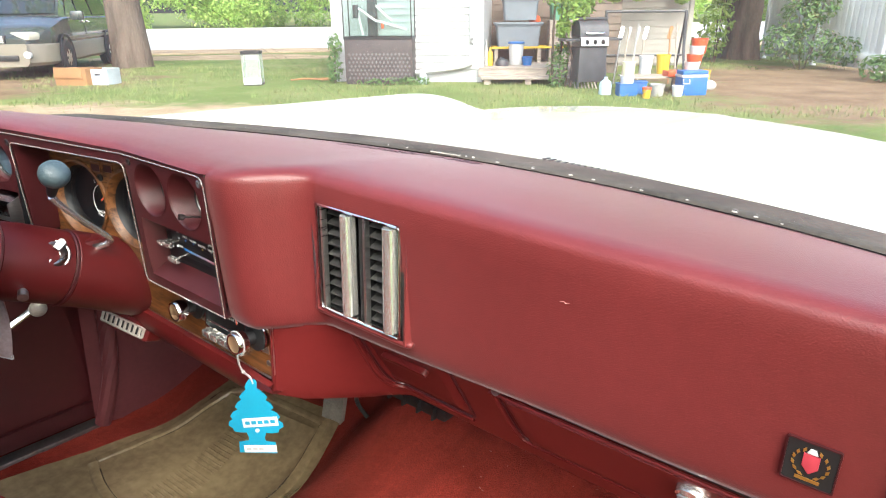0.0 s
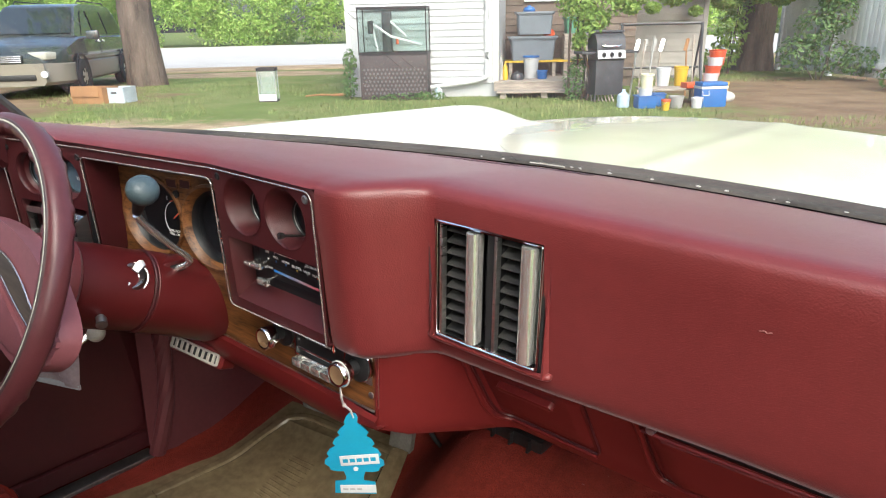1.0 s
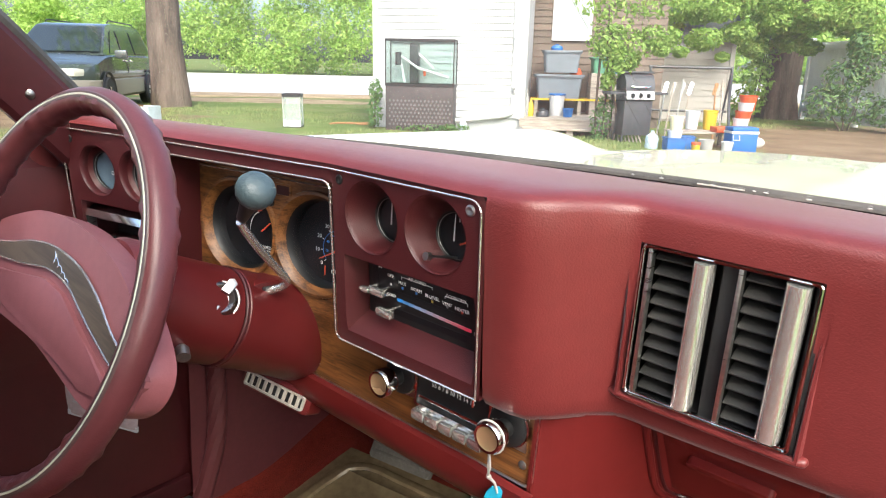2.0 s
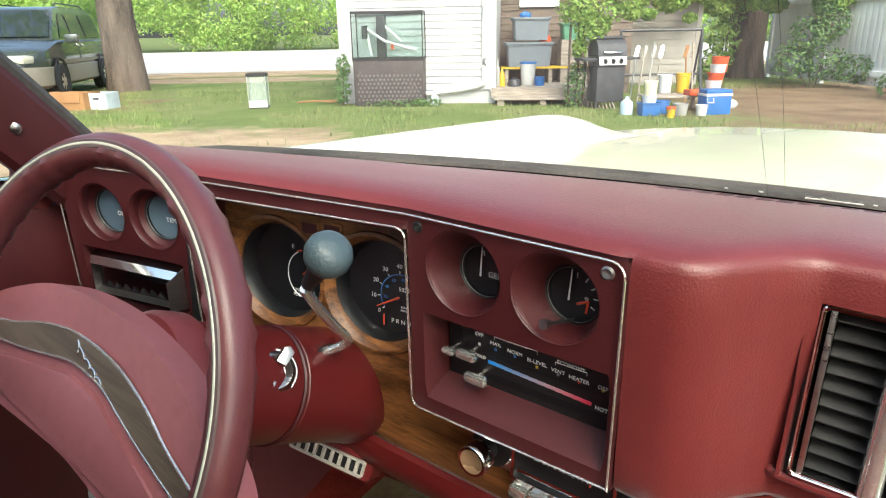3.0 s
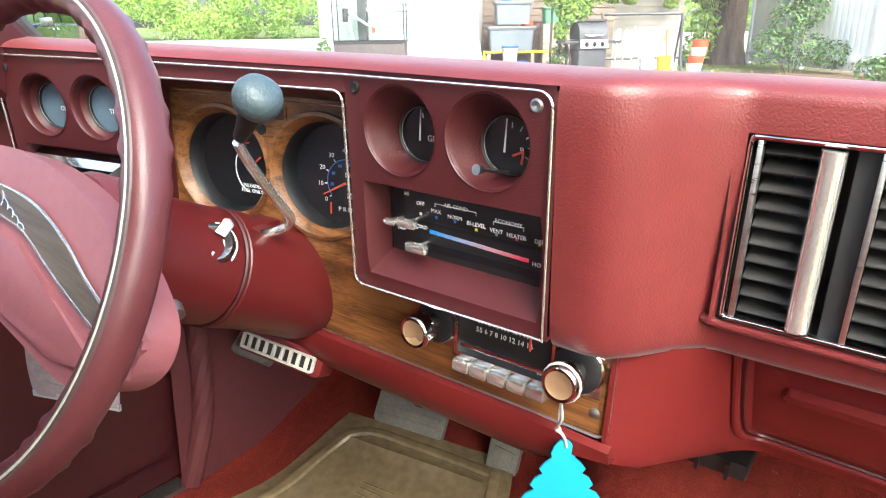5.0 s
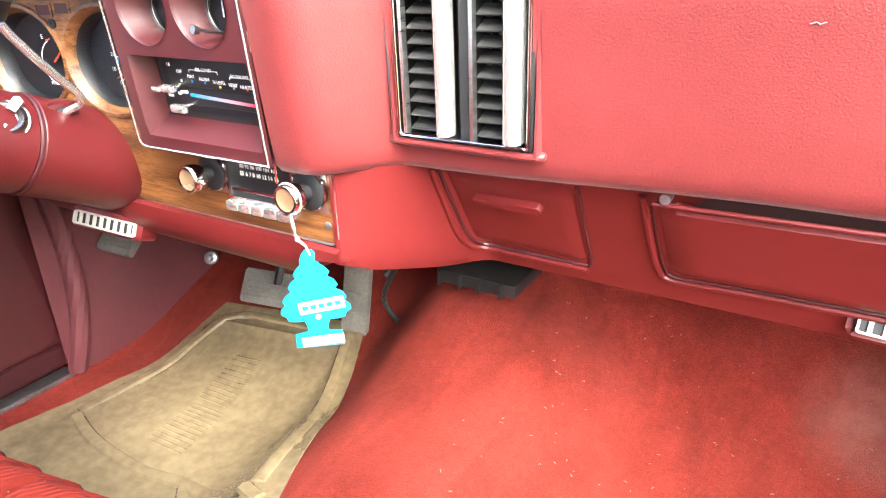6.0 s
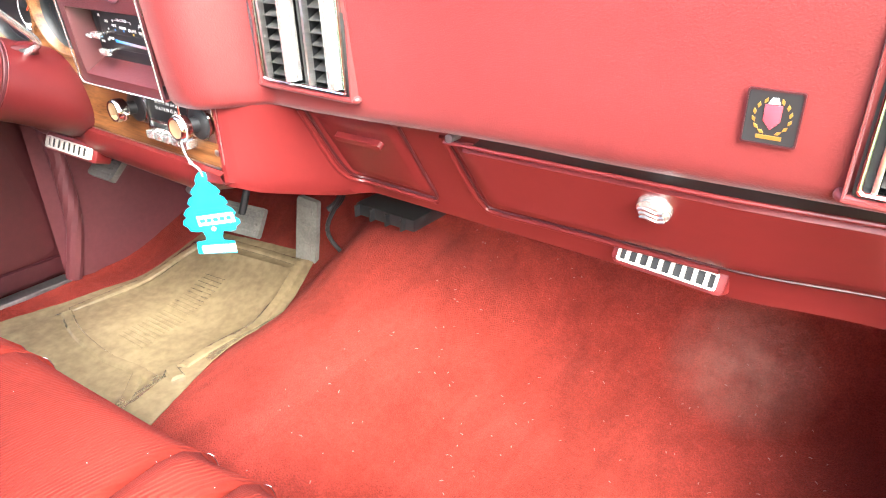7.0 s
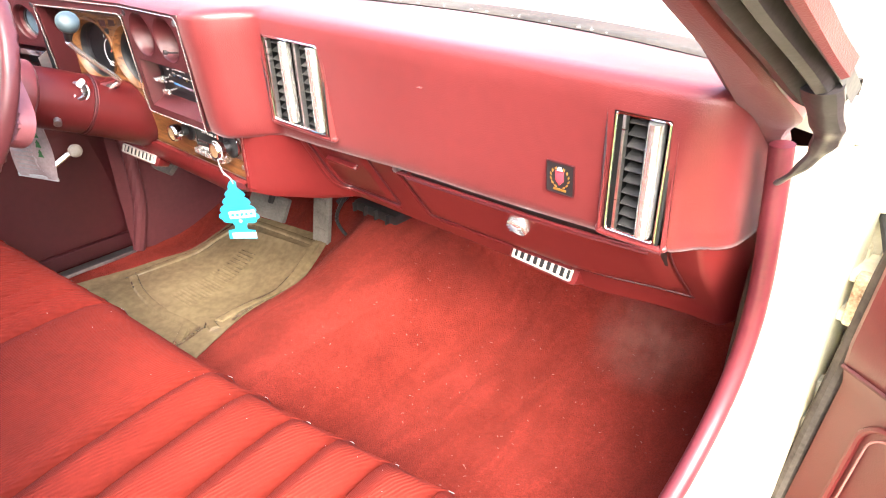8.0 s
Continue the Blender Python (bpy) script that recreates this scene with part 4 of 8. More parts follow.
# hood band over the dials, side wall, and bright trim
bm = bmesh.new()
sheet(bm, [[(x, bezel_y(x, z) + dy, z) for x in [-0.735 + 0.0269 * k for k in range(11)]] for z, dy in ((0.953, 0.0), (0.934, 0.0), (0.930, 0.004), (0.918, 0.06))])
part("hood_band", bm, PLASTIC, dash)
bm = bmesh.new()
sheet(bm, [[(x, bezel_y(x, z) + dy, z) for x in [-0.955 + 0.024 * k for k in range(30)]] for z, dy in ((0.9565, 0.0035), (0.9545, 0.0002), (0.9515, 0.0006), (0.945, 0.0010))])
part("pad_lip", bm, MAROON, dash)
# side wall and underside of the recess, blackened to paint in their shade
bm = bmesh.new()
sheet(bm, [[(-0.737 - 0.22 * (y + 0.150), y, z) for z in (0.74, 0.80, 0.87, 0.934)] for y in (-0.150, -0.12, -0.087)])
sheet(bm, [[(-0.738, -0.152, 0.742), (-0.96, -0.20, 0.742)], [(-0.738, -0.04, 0.70), (-0.96, -0.04, 0.70)]])
part("recess_wall", bm, DIAL, dash)


def on_bezel(pts, lift=0.0030):
    return [(x, bezel_y(x, z) - lift, z) for x, z in pts]


def run(pts, r, n=6):
    """Points with rounded corners."""
    out = [pts[0]]
    for a, b, c in zip(pts, pts[1:], pts[2:]):
        a, b, c = Vector(a), Vector(b), Vector(c)
        p, q = b + (a - b).normalized() * r, b + (c - b).normalized() * r
        for k in range(n + 1):
            t = k / n
            out.append(tuple(p * (1 - t) ** 2 + 2 * b * t * (1 - t) + q * t * t))
    return out + [pts[-1]]


trim_a = run([(-0.926, 0.80), (-0.926, 0.9465), (-0.735, 0.9485), (-0.466, 0.9495), (-0.2595, 0.9505), (-0.2595, 0.750)], 0.014)
part("outer_trim", sweep(bmesh.new(), on_bezel(trim_a), 0.0011, 6), VANE, dash, "thin bright trim line")
trim_b = run([(-0.737, 0.748), (-0.737, 0.9335), (-0.600, 0.9345), (-0.4665, 0.9355), (-0.4665, 0.7500), (-0.2595, 0.7515)], 0.012)
part("inner_trim", sweep(bmesh.new(), on_bezel(trim_b), 0.0012, 6), VANE, dash, "thin bright trim line")
part("pod_trim", sweep(bmesh.new(), on_bezel(run([(-0.926, 0.81), (-0.926, 0.7705), (-0.7365, 0.7705), (-0.7365, 0.80)], 0.012)), 0.0011, 6), VANE, dash)
part("hood_line", sweep(bmesh.new(), [(x, wood_y(x) - 0.002, 0.914) for x in (-0.770, -0.600, -0.460)], 0.0011, 6), VANE, dash)
part("radio_trim", sweep(bmesh.new(), [(x, -0.0435, z) for x, z in run([(-0.2095, 0.752), (-0.2095, 0.6565), (-0.40, 0.6565), (-0.77, 0.6565)], 0.012)], 0.0016, 6), SATIN, dash)

# lower strip under the veneer
bm = bmesh.new()
sheet(bm, [[(x, y - 0.006 * smooth(-0.30, -0.21, x) + 0.05 * smooth(-0.245, -0.203, x) * smooth(0.655, 0.60, z), z + max(0.0, 0.636 - z) * smooth(-0.29, -0.205, x)) for y, z in ((-0.044, 0.657), (-0.052, 0.654), (-0.055, 0.640), (-0.050, 0.618), (-0.035, 0.604), (0.02, 0.592), (0.10, 0.585))] for x in [-0.78 + 0.0289 * k for k in range(21)]])
part("lower_strip", bm, LOWER, dash)
part("knee_return", prism(bmesh.new(), [(-0.046, 0.742), (-0.047, 0.640), (-0.030, 0.634), (0.02, 0.632), (0.02, 0.742)], 0.004, plane_at((-0.2125, 0, 0), (0, 1, 0), (0, 0, 1))), LOWER, dash)

# radio
radio = thing("car_radio", Matrix.Translation((-0.314, -0.042, 0.70)), "chrome and black push button car radio set in walnut", "radio")
part("radio_face", bx((-0.366, -0.0475, 0.693), (-0.264, -0.040, 0.7415), 0.0015), BLACK, radio, "black tuning scale")
part("face_rim", ring(bmesh.new(), rounded(0.106, 0.052, 0.003), rounded(0.100, 0.046, 0.002), 0.008, plane_at((-0.315, -0.042, 0.717), (1, 0, 0), (0, 0, 1))), CHROME, radio)
ms = plane_at((-0.315, -0.0478, 0.717), (1, 0, 0), (0, 0, 1))
lettering("55 6 7 8 10 12 14 16", 0.0072, ms @ Matrix.Translation((0, 0.006, 0)), WHITE, radio)
lettering("88 92 96 100 104 108", 0.0066, ms @ Matrix.Translation((0, 0.015, 0)), WHITE, radio)
lettering("FM", 0.0055, ms @ Matrix.Translation((0.040, -0.017, 0)), WHITE, radio)
part("tuning_needle", bx((-0.288, -0.0490, 0.719), (-0.2865, -0.0475, 0.739)), ORANGE, radio)
part("chrome_band", bx((-0.362, -0.0495, 0.701), (-0.268, -0.0465, 0.7055), 0.001), CHROME, radio)
for k in range(5):
    x = -0.364 + k * 0.0202
    part("push_button", bx((x, -0.060, 0.6785), (x + 0.0182, -0.040, 0.6905), 0.0025), VANE, radio, "chrome push button")
for x in (-0.391, -0.240):
    m = plane_at((x, -0.042, 0.7185), (1, 0, 0), (0, 0, 1))
    part("knob_plate", bx((-0.020, -0.026, 0.0), (0.020, 0.026, 0.0015), 0.001, m), SATIN, radio)
    k = part("knob", turn(bmesh.new(), [(0.0, 0.0015), (0.022, 0.0015), (0.022, 0.010), (0.019, 0.012), (0.010, 0.013), (0.009, 0.026), (0.012, 0.030)], m, 32, False), BLACK, radio, "black knob with a chrome rimmed cap")
    part("knob_rim", turn(bmesh.new(), [(0.0235, 0.0015), (0.0235, 0.006), (0.0215, 0.0075), (0.0215, 0.0015)], m, 32, False), CHROME, k)
    part("knob_cap", turn(bmesh.new(), [(0.010, 0.026), (0.0155, 0.028), (0.0165, 0.033), (0.0165, 0.042), (0.0150, 0.0445), (0.0125, 0.0440)], m, 32, False), CHROME, k)
    part("cap_face", turn(bmesh.new(), [(0.0128, 0.0440), (0.010, 0.0425), (0.0, 0.0430)], m, 24, False), AMBER, k)


# ---- steering column and wheel ----
STRIPE = material("dulled_inlay", (0.085, 0.052, 0.048), 0.4, vary=0.15, scale=20)
PALELINE = material("pale_inlay_line", (0.50, 0.50, 0.40), 0.4, vary=0.15, scale=20)
COLUMNRED = material("dark_red_column_paint", (0.076, 0.0072, 0.0078), 0.36, vary=0.08, scale=4, bump=0.08, fine=500, depth=0.0004)
HUB = Vector((-0.603, -0.347, 0.832))
WY, WT = radians(3.5), radians(23)
wu = Vector((math.cos(WY), math.sin(WY), 0))
wv = Vector((-math.sin(WY) * math.sin(WT), math.cos(WY) * math.sin(WT), math.cos(WT)))
WM = plane_at(HUB, wu, wv) @ pose(0, 0, 0, 0, 0, -8)
axis = (Vector((-0.606, -0.02, 0.696)) - HUB).normalized()
CM = Matrix.Translation(HUB) @ frame_of(axis).to_4x4()
column = thing("steering_column", Matrix.Translation((-0.606, -0.03, 0.70)), "maroon steering column with ignition lock and shift lever", "steering column")
part("upper_shroud", turn(bmesh.new(), [(0.050, 0.098), (0.058, 0.104), (0.058, 0.11), (0.060, 0.135), (0.060, 0.203), (0.057, 0.206)], CM, 40), COLUMNRED, column)
part("lower_shroud", turn(bmesh.new(), [(0.059, 0.208), (0.062, 0.211), (0.062, 0.25), (0.066, 0.30), (0.070, 0.335), (0.066, 0.35)], CM, 40), COLUMNRED, column)
part("shroud_seam", turn(bmesh.new(), [(0.0605, 0.204), (0.0622, 0.2055), (0.0622, 0.2085), (0.0605, 0.210)], CM, 40, False), MAROON, column)
part("hub_cover", turn(bmesh.new(), [(0.046, 0.062), (0.062, 0.066), (0.066, 0.074), (0.066, 0.096), (0.060, 0.102)], CM, 40), VINYL, column)
part("floor_tube", cyl(bmesh.new(), HUB + axis * 0.34, HUB + axis * 0.75, 0.028), BLACK, column)
KP = Vector((-0.553, -0.180, 0.795))
kd = Vector((0.72, -0.30, 0.45)).normalized()
km = Matrix.Translation(KP - kd * 0.012) @ frame_of(kd).to_4x4()
ign = part("ignition_lock", turn(bmesh.new(), [(0.0205, -0.012), (0.0205, 0.006), (0.0185, 0.010), (0.0160, 0.0115), (0.0140, 0.0105), (0.0100, 0.0070), (0.0, 0.0065)], km, 28, False), LOCKM, column, "chrome ignition lock with wings")
part("lock_collar", turn(bmesh.new(), [(0.0235, -0.010), (0.0240, 0.000), (0.0225, 0.003), (0.0205, 0.003)], km, 30, False), LOCKM, ign)
for s in (-1, 1):
    part("lock_wing", prism(bmesh.new(), [(-0.0055, 0.008), (0.0055, 0.008), (0.0070, 0.024), (0.0, 0.0275), (-0.005, 0.024)], 0.009, km @ pose(0, 0, 0.006, 0, 0, 90 + s * 90 - 40), 0.003), LOCKM, ign)
part("key_slot", bx((-0.0015, -0.006, 0.0068), (0.0015, 0.006, 0.0078), 0, km), BLACK, ign)
for k in range(5):
    part("grip_ridge", bx((-0.0008, -0.004, 0.0), (0.0008, 0.004, 0.006), 0.0003, km @ pose(0, 0, 0, 0, 0, 130 + 16 * k) @ Matrix.Translation((0.0235, 0, 0))), CHROME, ign)
hz_ = Vector((-0.562, -0.222, 0.810))
hm = Matrix.Translation(hz_) @ frame_of(kd).to_4x4()
hzt = part("hazard_tab", bx((-0.006, -0.010, -0.006), (0.006, 0.010, 0.004), 0.003, hm), LOCKM, column, "small chrome hazard tab")
for k in range(3):
    part("tab_rib", bx((-0.005, -0.007 + 0.006 * k, 0.003), (0.005, -0.004 + 0.006 * k, 0.0055), 0.001, hm), CHROME, hzt)
tb = Vector((-0.552, -0.226, 0.752))
part("wiper_button", cyl(cyl(bmesh.new(), tb - Vector((0.02, 0, 0)), tb + Vector((0.006, -0.004, -0.004)), 0.006), tb + Vector((0.004, -0.003, -0.003)), tb + Vector((0.014, -0.008, -0.008)), 0.0065, 0.0075), STEEL, column)
st = [(-0.578, -0.108, 0.778), (-0.562, -0.106, 0.786), (-0.547, -0.097, 0.795), (-0.536, -0.104, 0.808), (-0.526, -0.128, 0.831), (-0.512, -0.158, 0.860), (-0.502, -0.180, 0.884), (-0.497, -0.189, 0.896)]
lev = part("shift_lever", sweep(bmesh.new(), spline(st, 5), 0.0048, 12), VANE, column, "bent steel shift lever")
part("lever_socket", bx((-0.605, -0.128, 0.762), (-0.566, -0.088, 0.797), 0.007), COLUMNRED, column)
part("socket_mouth", bx((-0.5665, -0.1165, 0.772), (-0.5650, -0.0975, 0.791), 0.0005), BLACK, column)
kn = Vector((-0.453, -0.194, 0.947)) - Vector(st[-1])
sm = Matrix.Translation(st[-1]) @ frame_of(kn).to_4x4()
part("lever_boot", turn(bmesh.new(), [(0.0050, 0.004), (0.0060, 0.006), (0.0072, 0.016), (0.0095, 0.030), (0.0125, 0.043)], sm, 20), BLACK, lev, "black rubber sleeve")
part("lever_knob", turn(bmesh.new(), [(0.0, 0.036), (0.0120, 0.037), (0.0172, 0.041), (0.0196, 0.048), (0.0192, 0.055), (0.0160, 0.0610), (0.0095, 0.0645), (0.0, 0.0655)], sm, 32, False), GREYKNOB, lev, "grey blue rounded shift knob")

wheel = thing("steering_wheel", WM, "maroon two-spoke steering wheel with walnut band and finger grips", "steering wheel")
bm = bmesh.new()
N, R0 = 144, 0.1895
rws = []
for i in range(N):
    a = i / N * math.tau
    grip = max(0.0, math.sin(a * 44)) ** 2 * (0.0022 if 0.05 < (a / math.tau) % 1 < 0.95 else 0)
    row = []
    for k in range(16):
        b = k / 16 * math.tau
        rr = 0.0128 + 0.0022 * abs(math.sin(b)) + (grip if math.cos(b) < -0.2 or math.sin(b) < -0.5 else 0)
        row.append(bm.verts.new(Vector(((R0 + rr * math.cos(b)) * math.cos(a), (R0 + rr * math.cos(b)) * math.sin(a), rr * math.sin(b)))))
    rws.append(row)
for i in range(N):
    for k in range(16):
        bm.faces.new((rws[i][k], rws[i][(k + 1) % 16], rws[(i + 1) % N][(k + 1) % 16], rws[(i + 1) % N][k]))
rim = part("rim", bm, RIM, wheel, "moulded maroon rim with finger grips", local=True)
bm = bmesh.new()
sweep(bm, [(0.1905 * math.cos(i / 120 * math.tau), 0.1905 * math.sin(i / 120 * math.tau), 0.0136) for i in range(120)], 0.0045, 8, True, 0.4)
part("rim_stripe", bm, STRIPE, rim, "brown inlaid band", local=True)
part("inlay_line", sweep(bmesh.new(), [(0.1905 * math.cos(i / 120 * math.tau), 0.1905 * math.sin(i / 120 * math.tau), 0.0150) for i in range(120)], 0.0013, 6, True, 0.6), PALELINE, rim, "pale inlaid line", local=True)
sp = [(-0.190, -0.012), (-0.178, 0.010), (-0.134, 0.036), (-0.080, 0.057), (0.0, 0.066), (0.080, 0.057), (0.134, 0.036), (0.178, 0.010), (0.190, -0.012),
      (0.184, -0.036), (0.160, -0.056), (0.120, -0.066), (0.060, -0.062), (0.0, -0.058), (-0.060, -0.062), (-0.120, -0.066), (-0.160, -0.056), (-0.184, -0.036)]
sp = [(p.x, p.y) for p in spline([(x, y, 0) for x, y in sp + sp[:1]], 4)[:-1]]
spk = part("spoke_pad", prism(bmesh.new(), sp, 0.028, Matrix.Translation((0, 0, -0.048)), 0.010), WHEELPAD, wheel, "soft faded maroon spoke pad", local=True)
band_o = [(-0.176, -0.010), (-0.120, 0.006), (-0.080, 0.022), (-0.030, 0.034), (0.030, 0.034), (0.080, 0.022), (0.120, 0.006), (0.176, -0.010)]
band_i = [(-0.170, -0.024), (-0.098, -0.008), (-0.060, 0.002), (-0.022, 0.012), (0.022, 0.012), (0.060, 0.002), (0.098, -0.008), (0.170, -0.024)]
bo, bi = spline([(x, y, -0.0185) for x, y in band_o], 5), spline([(x, y, -0.0182) for x, y in band_i], 5)
part("veneer_band", solid(sheet(bmesh.new(), [bo, bi]), 0.002), PALEWOOD, spk, "faded walnut band edged in chrome", local=True)
for bl in (bo, bi):
    part("band_edge", sweep(bmesh.new(), [p + Vector((0, 0, 0.0014)) for p in bl], 0.0013, 6), VANE, spk, local=True)
inner = [(x * 0.93, y - 0.010) for x, y in band_i]
part("inner_pad", prism(bmesh.new(), inner + [(0.146, -0.046), (0.110, -0.056), (0.035, -0.051), (-0.035, -0.051), (-0.110, -0.056), (-0.146, -0.046)], 0.007, Matrix.Translation((0, 0, -0.022)), 0.004), WHEELPAD, spk, local=True)
# maker's script, drawn as a plain flourish
part("script_emblem", sweep(bmesh.new(), spline([(-0.022 + 0.0105 * k / 8 + 0.0024 * math.sin(k / 8 * math.tau * 1.0), 0.0262 - 0.0030 * k / 8 + (0.0046 if k < 8 else 0.0024) * math.cos(k / 8 * math.tau), -0.0160) for k in range(35)], 2), 0.0006, 5), CHROME, spk, "small chrome script emblem", local=True)

# ---- air freshener on the radio knob, packet under the column ----
fm = plane_at((-0.241, -0.060, 0.653), (0.80, 0.60, 0.03), (-0.02, 0, 1)) @ Matrix.Scale(0.94, 4)
half = [(0.004, 0.0), (0.009, -0.006), (0.012, -0.014), (0.010, -0.018), (0.017, -0.024), (0.022, -0.031), (0.018, -0.036), (0.026, -0.041), (0.030, -0.049), (0.025, -0.053), (0.034, -0.058), (0.039, -0.066), (0.035, -0.071), (0.042, -0.076), (0.043, -0.083),
        (0.036, -0.087), (0.035, -0.093), (0.026, -0.095), (0.015, -0.094), (0.012, -0.104), (0.013, -0.110), (0.029, -0.112), (0.030, -0.132)]
fresh = thing("air_freshener", fm, "turquoise tree-shaped card air freshener on a white string", "air freshener")
part("tree_card", prism(bmesh.new(), half + [(-x, y) for x, y in half[::-1]], 0.0022, Matrix.Identity(4), 0.0005), CYAN, fresh, "turquoise scalloped card", local=True)
for y0, y1, w in ((-0.083, -0.067, 0.028), (-0.130, -0.117, 0.026)):
    b_ = part("label_strip", bx((-w, y0, 0.002), (w, y1, 0.0030), 0.0003, pose(0, 0, 0, 0, 0, 6 if y0 > -0.1 else 2)), PAPER, fresh, local=True)
    for k in range(5 if y0 > -0.1 else 3):
        part("print_bar", bx((-w + 0.004 + k * 0.0100, y0 + 0.005, 0.003), (-w + 0.0115 + k * 0.0100, y1 - 0.005, 0.0033), 0, pose(0, 0, 0, 0, 0, 6 if y0 > -0.1 else 2)), CYAN if y0 > -0.1 else GREYMARK, b_, local=True)
part("printed_dot", turn(bmesh.new(), [(0.0, 0.0031), (0.0035, 0.0030), (0.0035, 0.002)], Matrix.Translation((0.002, -0.090, 0)), 14, False), PAPER, fresh, local=True)
sp_ = [(-0.238, -0.082, 0.701), (-0.239, -0.080, 0.686), (-0.242, -0.072, 0.670), (-0.2405, -0.063, 0.658), (-0.2405, -0.060, 0.647)]
sp2 = [(x + 0.004 * math.sin(k * 2.1) * 0.6 + 0.001, y - 0.001, z) for k, (x, y, z) in enumerate(sp_)]
bm = sweep(bmesh.new(), spline(sp_, 6), 0.0013, 6)
sweep(bm, spline(sp2, 6), 0.0012, 6)
sweep(bm, [(-0.240 + 0.017 * math.cos(a / 16 * math.tau), -0.080, 0.7185 + 0.017 * math.sin(a / 16 * math.tau)) for a in range(16)], 0.0012, 6, True)
bmesh.ops.create_uvsphere(bm, u_segments=10, v_segments=6, radius=0.0030, matrix=Matrix.Translation((-0.2425, -0.072, 0.669)))
part("string", bm, STRING, fresh, "twisted white string")

pk = plane_at((-0.755, -0.235, 0.648), (0.86, 0.35, 0.0), (0.03, 0.05, 1))
packet = thing("hanging_packet", pk, "clear printed packet with green tree marks hanging from the column", "packet")
bm = bmesh.new()
sheet(bm, [[(-0.058 + 0.0116 * i, -0.070 + 0.014 * j, 0.004 * math.sin(i * 0.9 + j * 0.5)) for i in range(11)] for j in range(11)])
part("packet_film", solid(bm, 0.0012), PACKET, packet, "creased pale pink film", local=True)
for k in range(3):
    y = 0.042 - 0.022 * k
    part("green_tree", prism(bmesh.new(), [(0.032, y), (0.026, y - 0.008), (0.029, y - 0.008), (0.024, y - 0.017), (0.040, y - 0.017), (0.035, y - 0.008), (0.038, y - 0.008)], 0.0008, Matrix.Translation((0, 0, 0.0055))), material("leaf_print", (0.03, 0.16, 0.04), 0.5), packet, local=True)
for k in range(7):
    part("print_line", bx((-0.045, -0.052 + 0.010 * k, 0.0055), (0.010, -0.050 + 0.010 * k, 0.0062)), GREYMARK, packet, local=True)
part("packet_hem", bx((-0.058, -0.074, -0.001), (0.058, -0.066, 0.003), 0.001), PAPER, packet, local=True)
part("hang_tie", sweep(bmesh.new(), [(-0.01, 0.070, 0.002), (0.02, 0.10, 0.0), (0.08, 0.115, -0.01)], 0.0015, 6), STRING, packet, local=True)


# ---- floor, seat, pedals ----
def floor_z(x, y):
    tun = 0.150 * math.exp(-((x + 0.20) / 0.20) ** 4) * (0.75 + 0.25 * smooth(-0.2, 0.3, y)) * (1 - 0.3 * smooth(0.35, 0.6, y))
    k = smooth(-0.34, -0.08, x)
    toe = 0.95 * max(0.0, y - 0.36 - 0.12 * k) ** 1.15 + 0.85 * (y - 0.47 + math.sqrt((y - 0.47) ** 2 + 0.0036)) * k + 0.25 * smooth(0.10, 0.42, y) * (0.35 - 0.30 * k)
    side = 0.05 * smooth(0.52, 0.66, x) + 0.03 * smooth(-0.88, -0.98, x)
    return 0.190 + max(tun, 0) + toe + side + 0.004 * noise.noise((x * 7, y * 7, 3)) + 0.0016 * noise.noise((x * 38, y * 38, 7))


bm = bmesh.new()
sheet(bm, [[(x, y, floor_z(x, y)) for x in [-0.99 + 0.0205 * i for i in range(81)]] for y in [-1.15 + 0.0205 * j for j in range(88)]])
single("floor", bm, CARPET, "bright red cut-pile carpet over the tunnel and footwells", "carpet", kind="structure")
bm = bmesh.new()
rnd = random.Random(4)
for k in range(240):
    x, y = rnd.uniform(-0.15, 0.58), rnd.uniform(-0.2, 0.6)
    z = floor_z(x, y) + 0.001
    d = Vector((rnd.uniform(-1, 1), rnd.uniform(-1, 1), 0)).normalized() * rnd.uniform(0.0008, 0.0030)
    sweep(bm, [Vector((x, y, z)) - d, Vector((x, y, z + 0.0006)), Vector((x, y, z)) + d], rnd.uniform(0.0004, 0.0009), 4)
single("lint", bm, STITCH, "pale lint and crumbs scattered on the carpet", "lint", kind="stuff")

A, B, C, D = (-0.94, -0.32), (-0.20, -0.32), (-0.502, 0.355), (-0.855, 0.305)


def mat_at(u, v):
    x = (A[0] + (B[0] - A[0]) * u) * (1 - v) + (D[0] + (C[0] - D[0]) * u) * v
    y = (A[1] + (B[1] - A[1]) * u) * (1 - v) + (D[1] + (C[1] - D[1]) * u) * v
    return x, y


def mat_z(u, v):
    x, y = mat_at(u, v)
    z = max(floor_z(x + dx, y + dy) for dx in (-0.02, 0, 0.02) for dy in (-0.02, 0, 0.02)) + 0.004 + 0.0018 * noise.noise((x * 9, y * 9, 1))
    e = min(u, 1 - u, v, 1 - v)
    z += (floor_z(x, y) + 0.0025 - z) * (1 - smooth(0.0, 0.10, e))
    dish = smooth(0.09, 0.16, e)
    return Vector((x, y, z - 0.003 * dish + 0.006 * math.exp(-((e - 0.10) / 0.012) ** 2)))


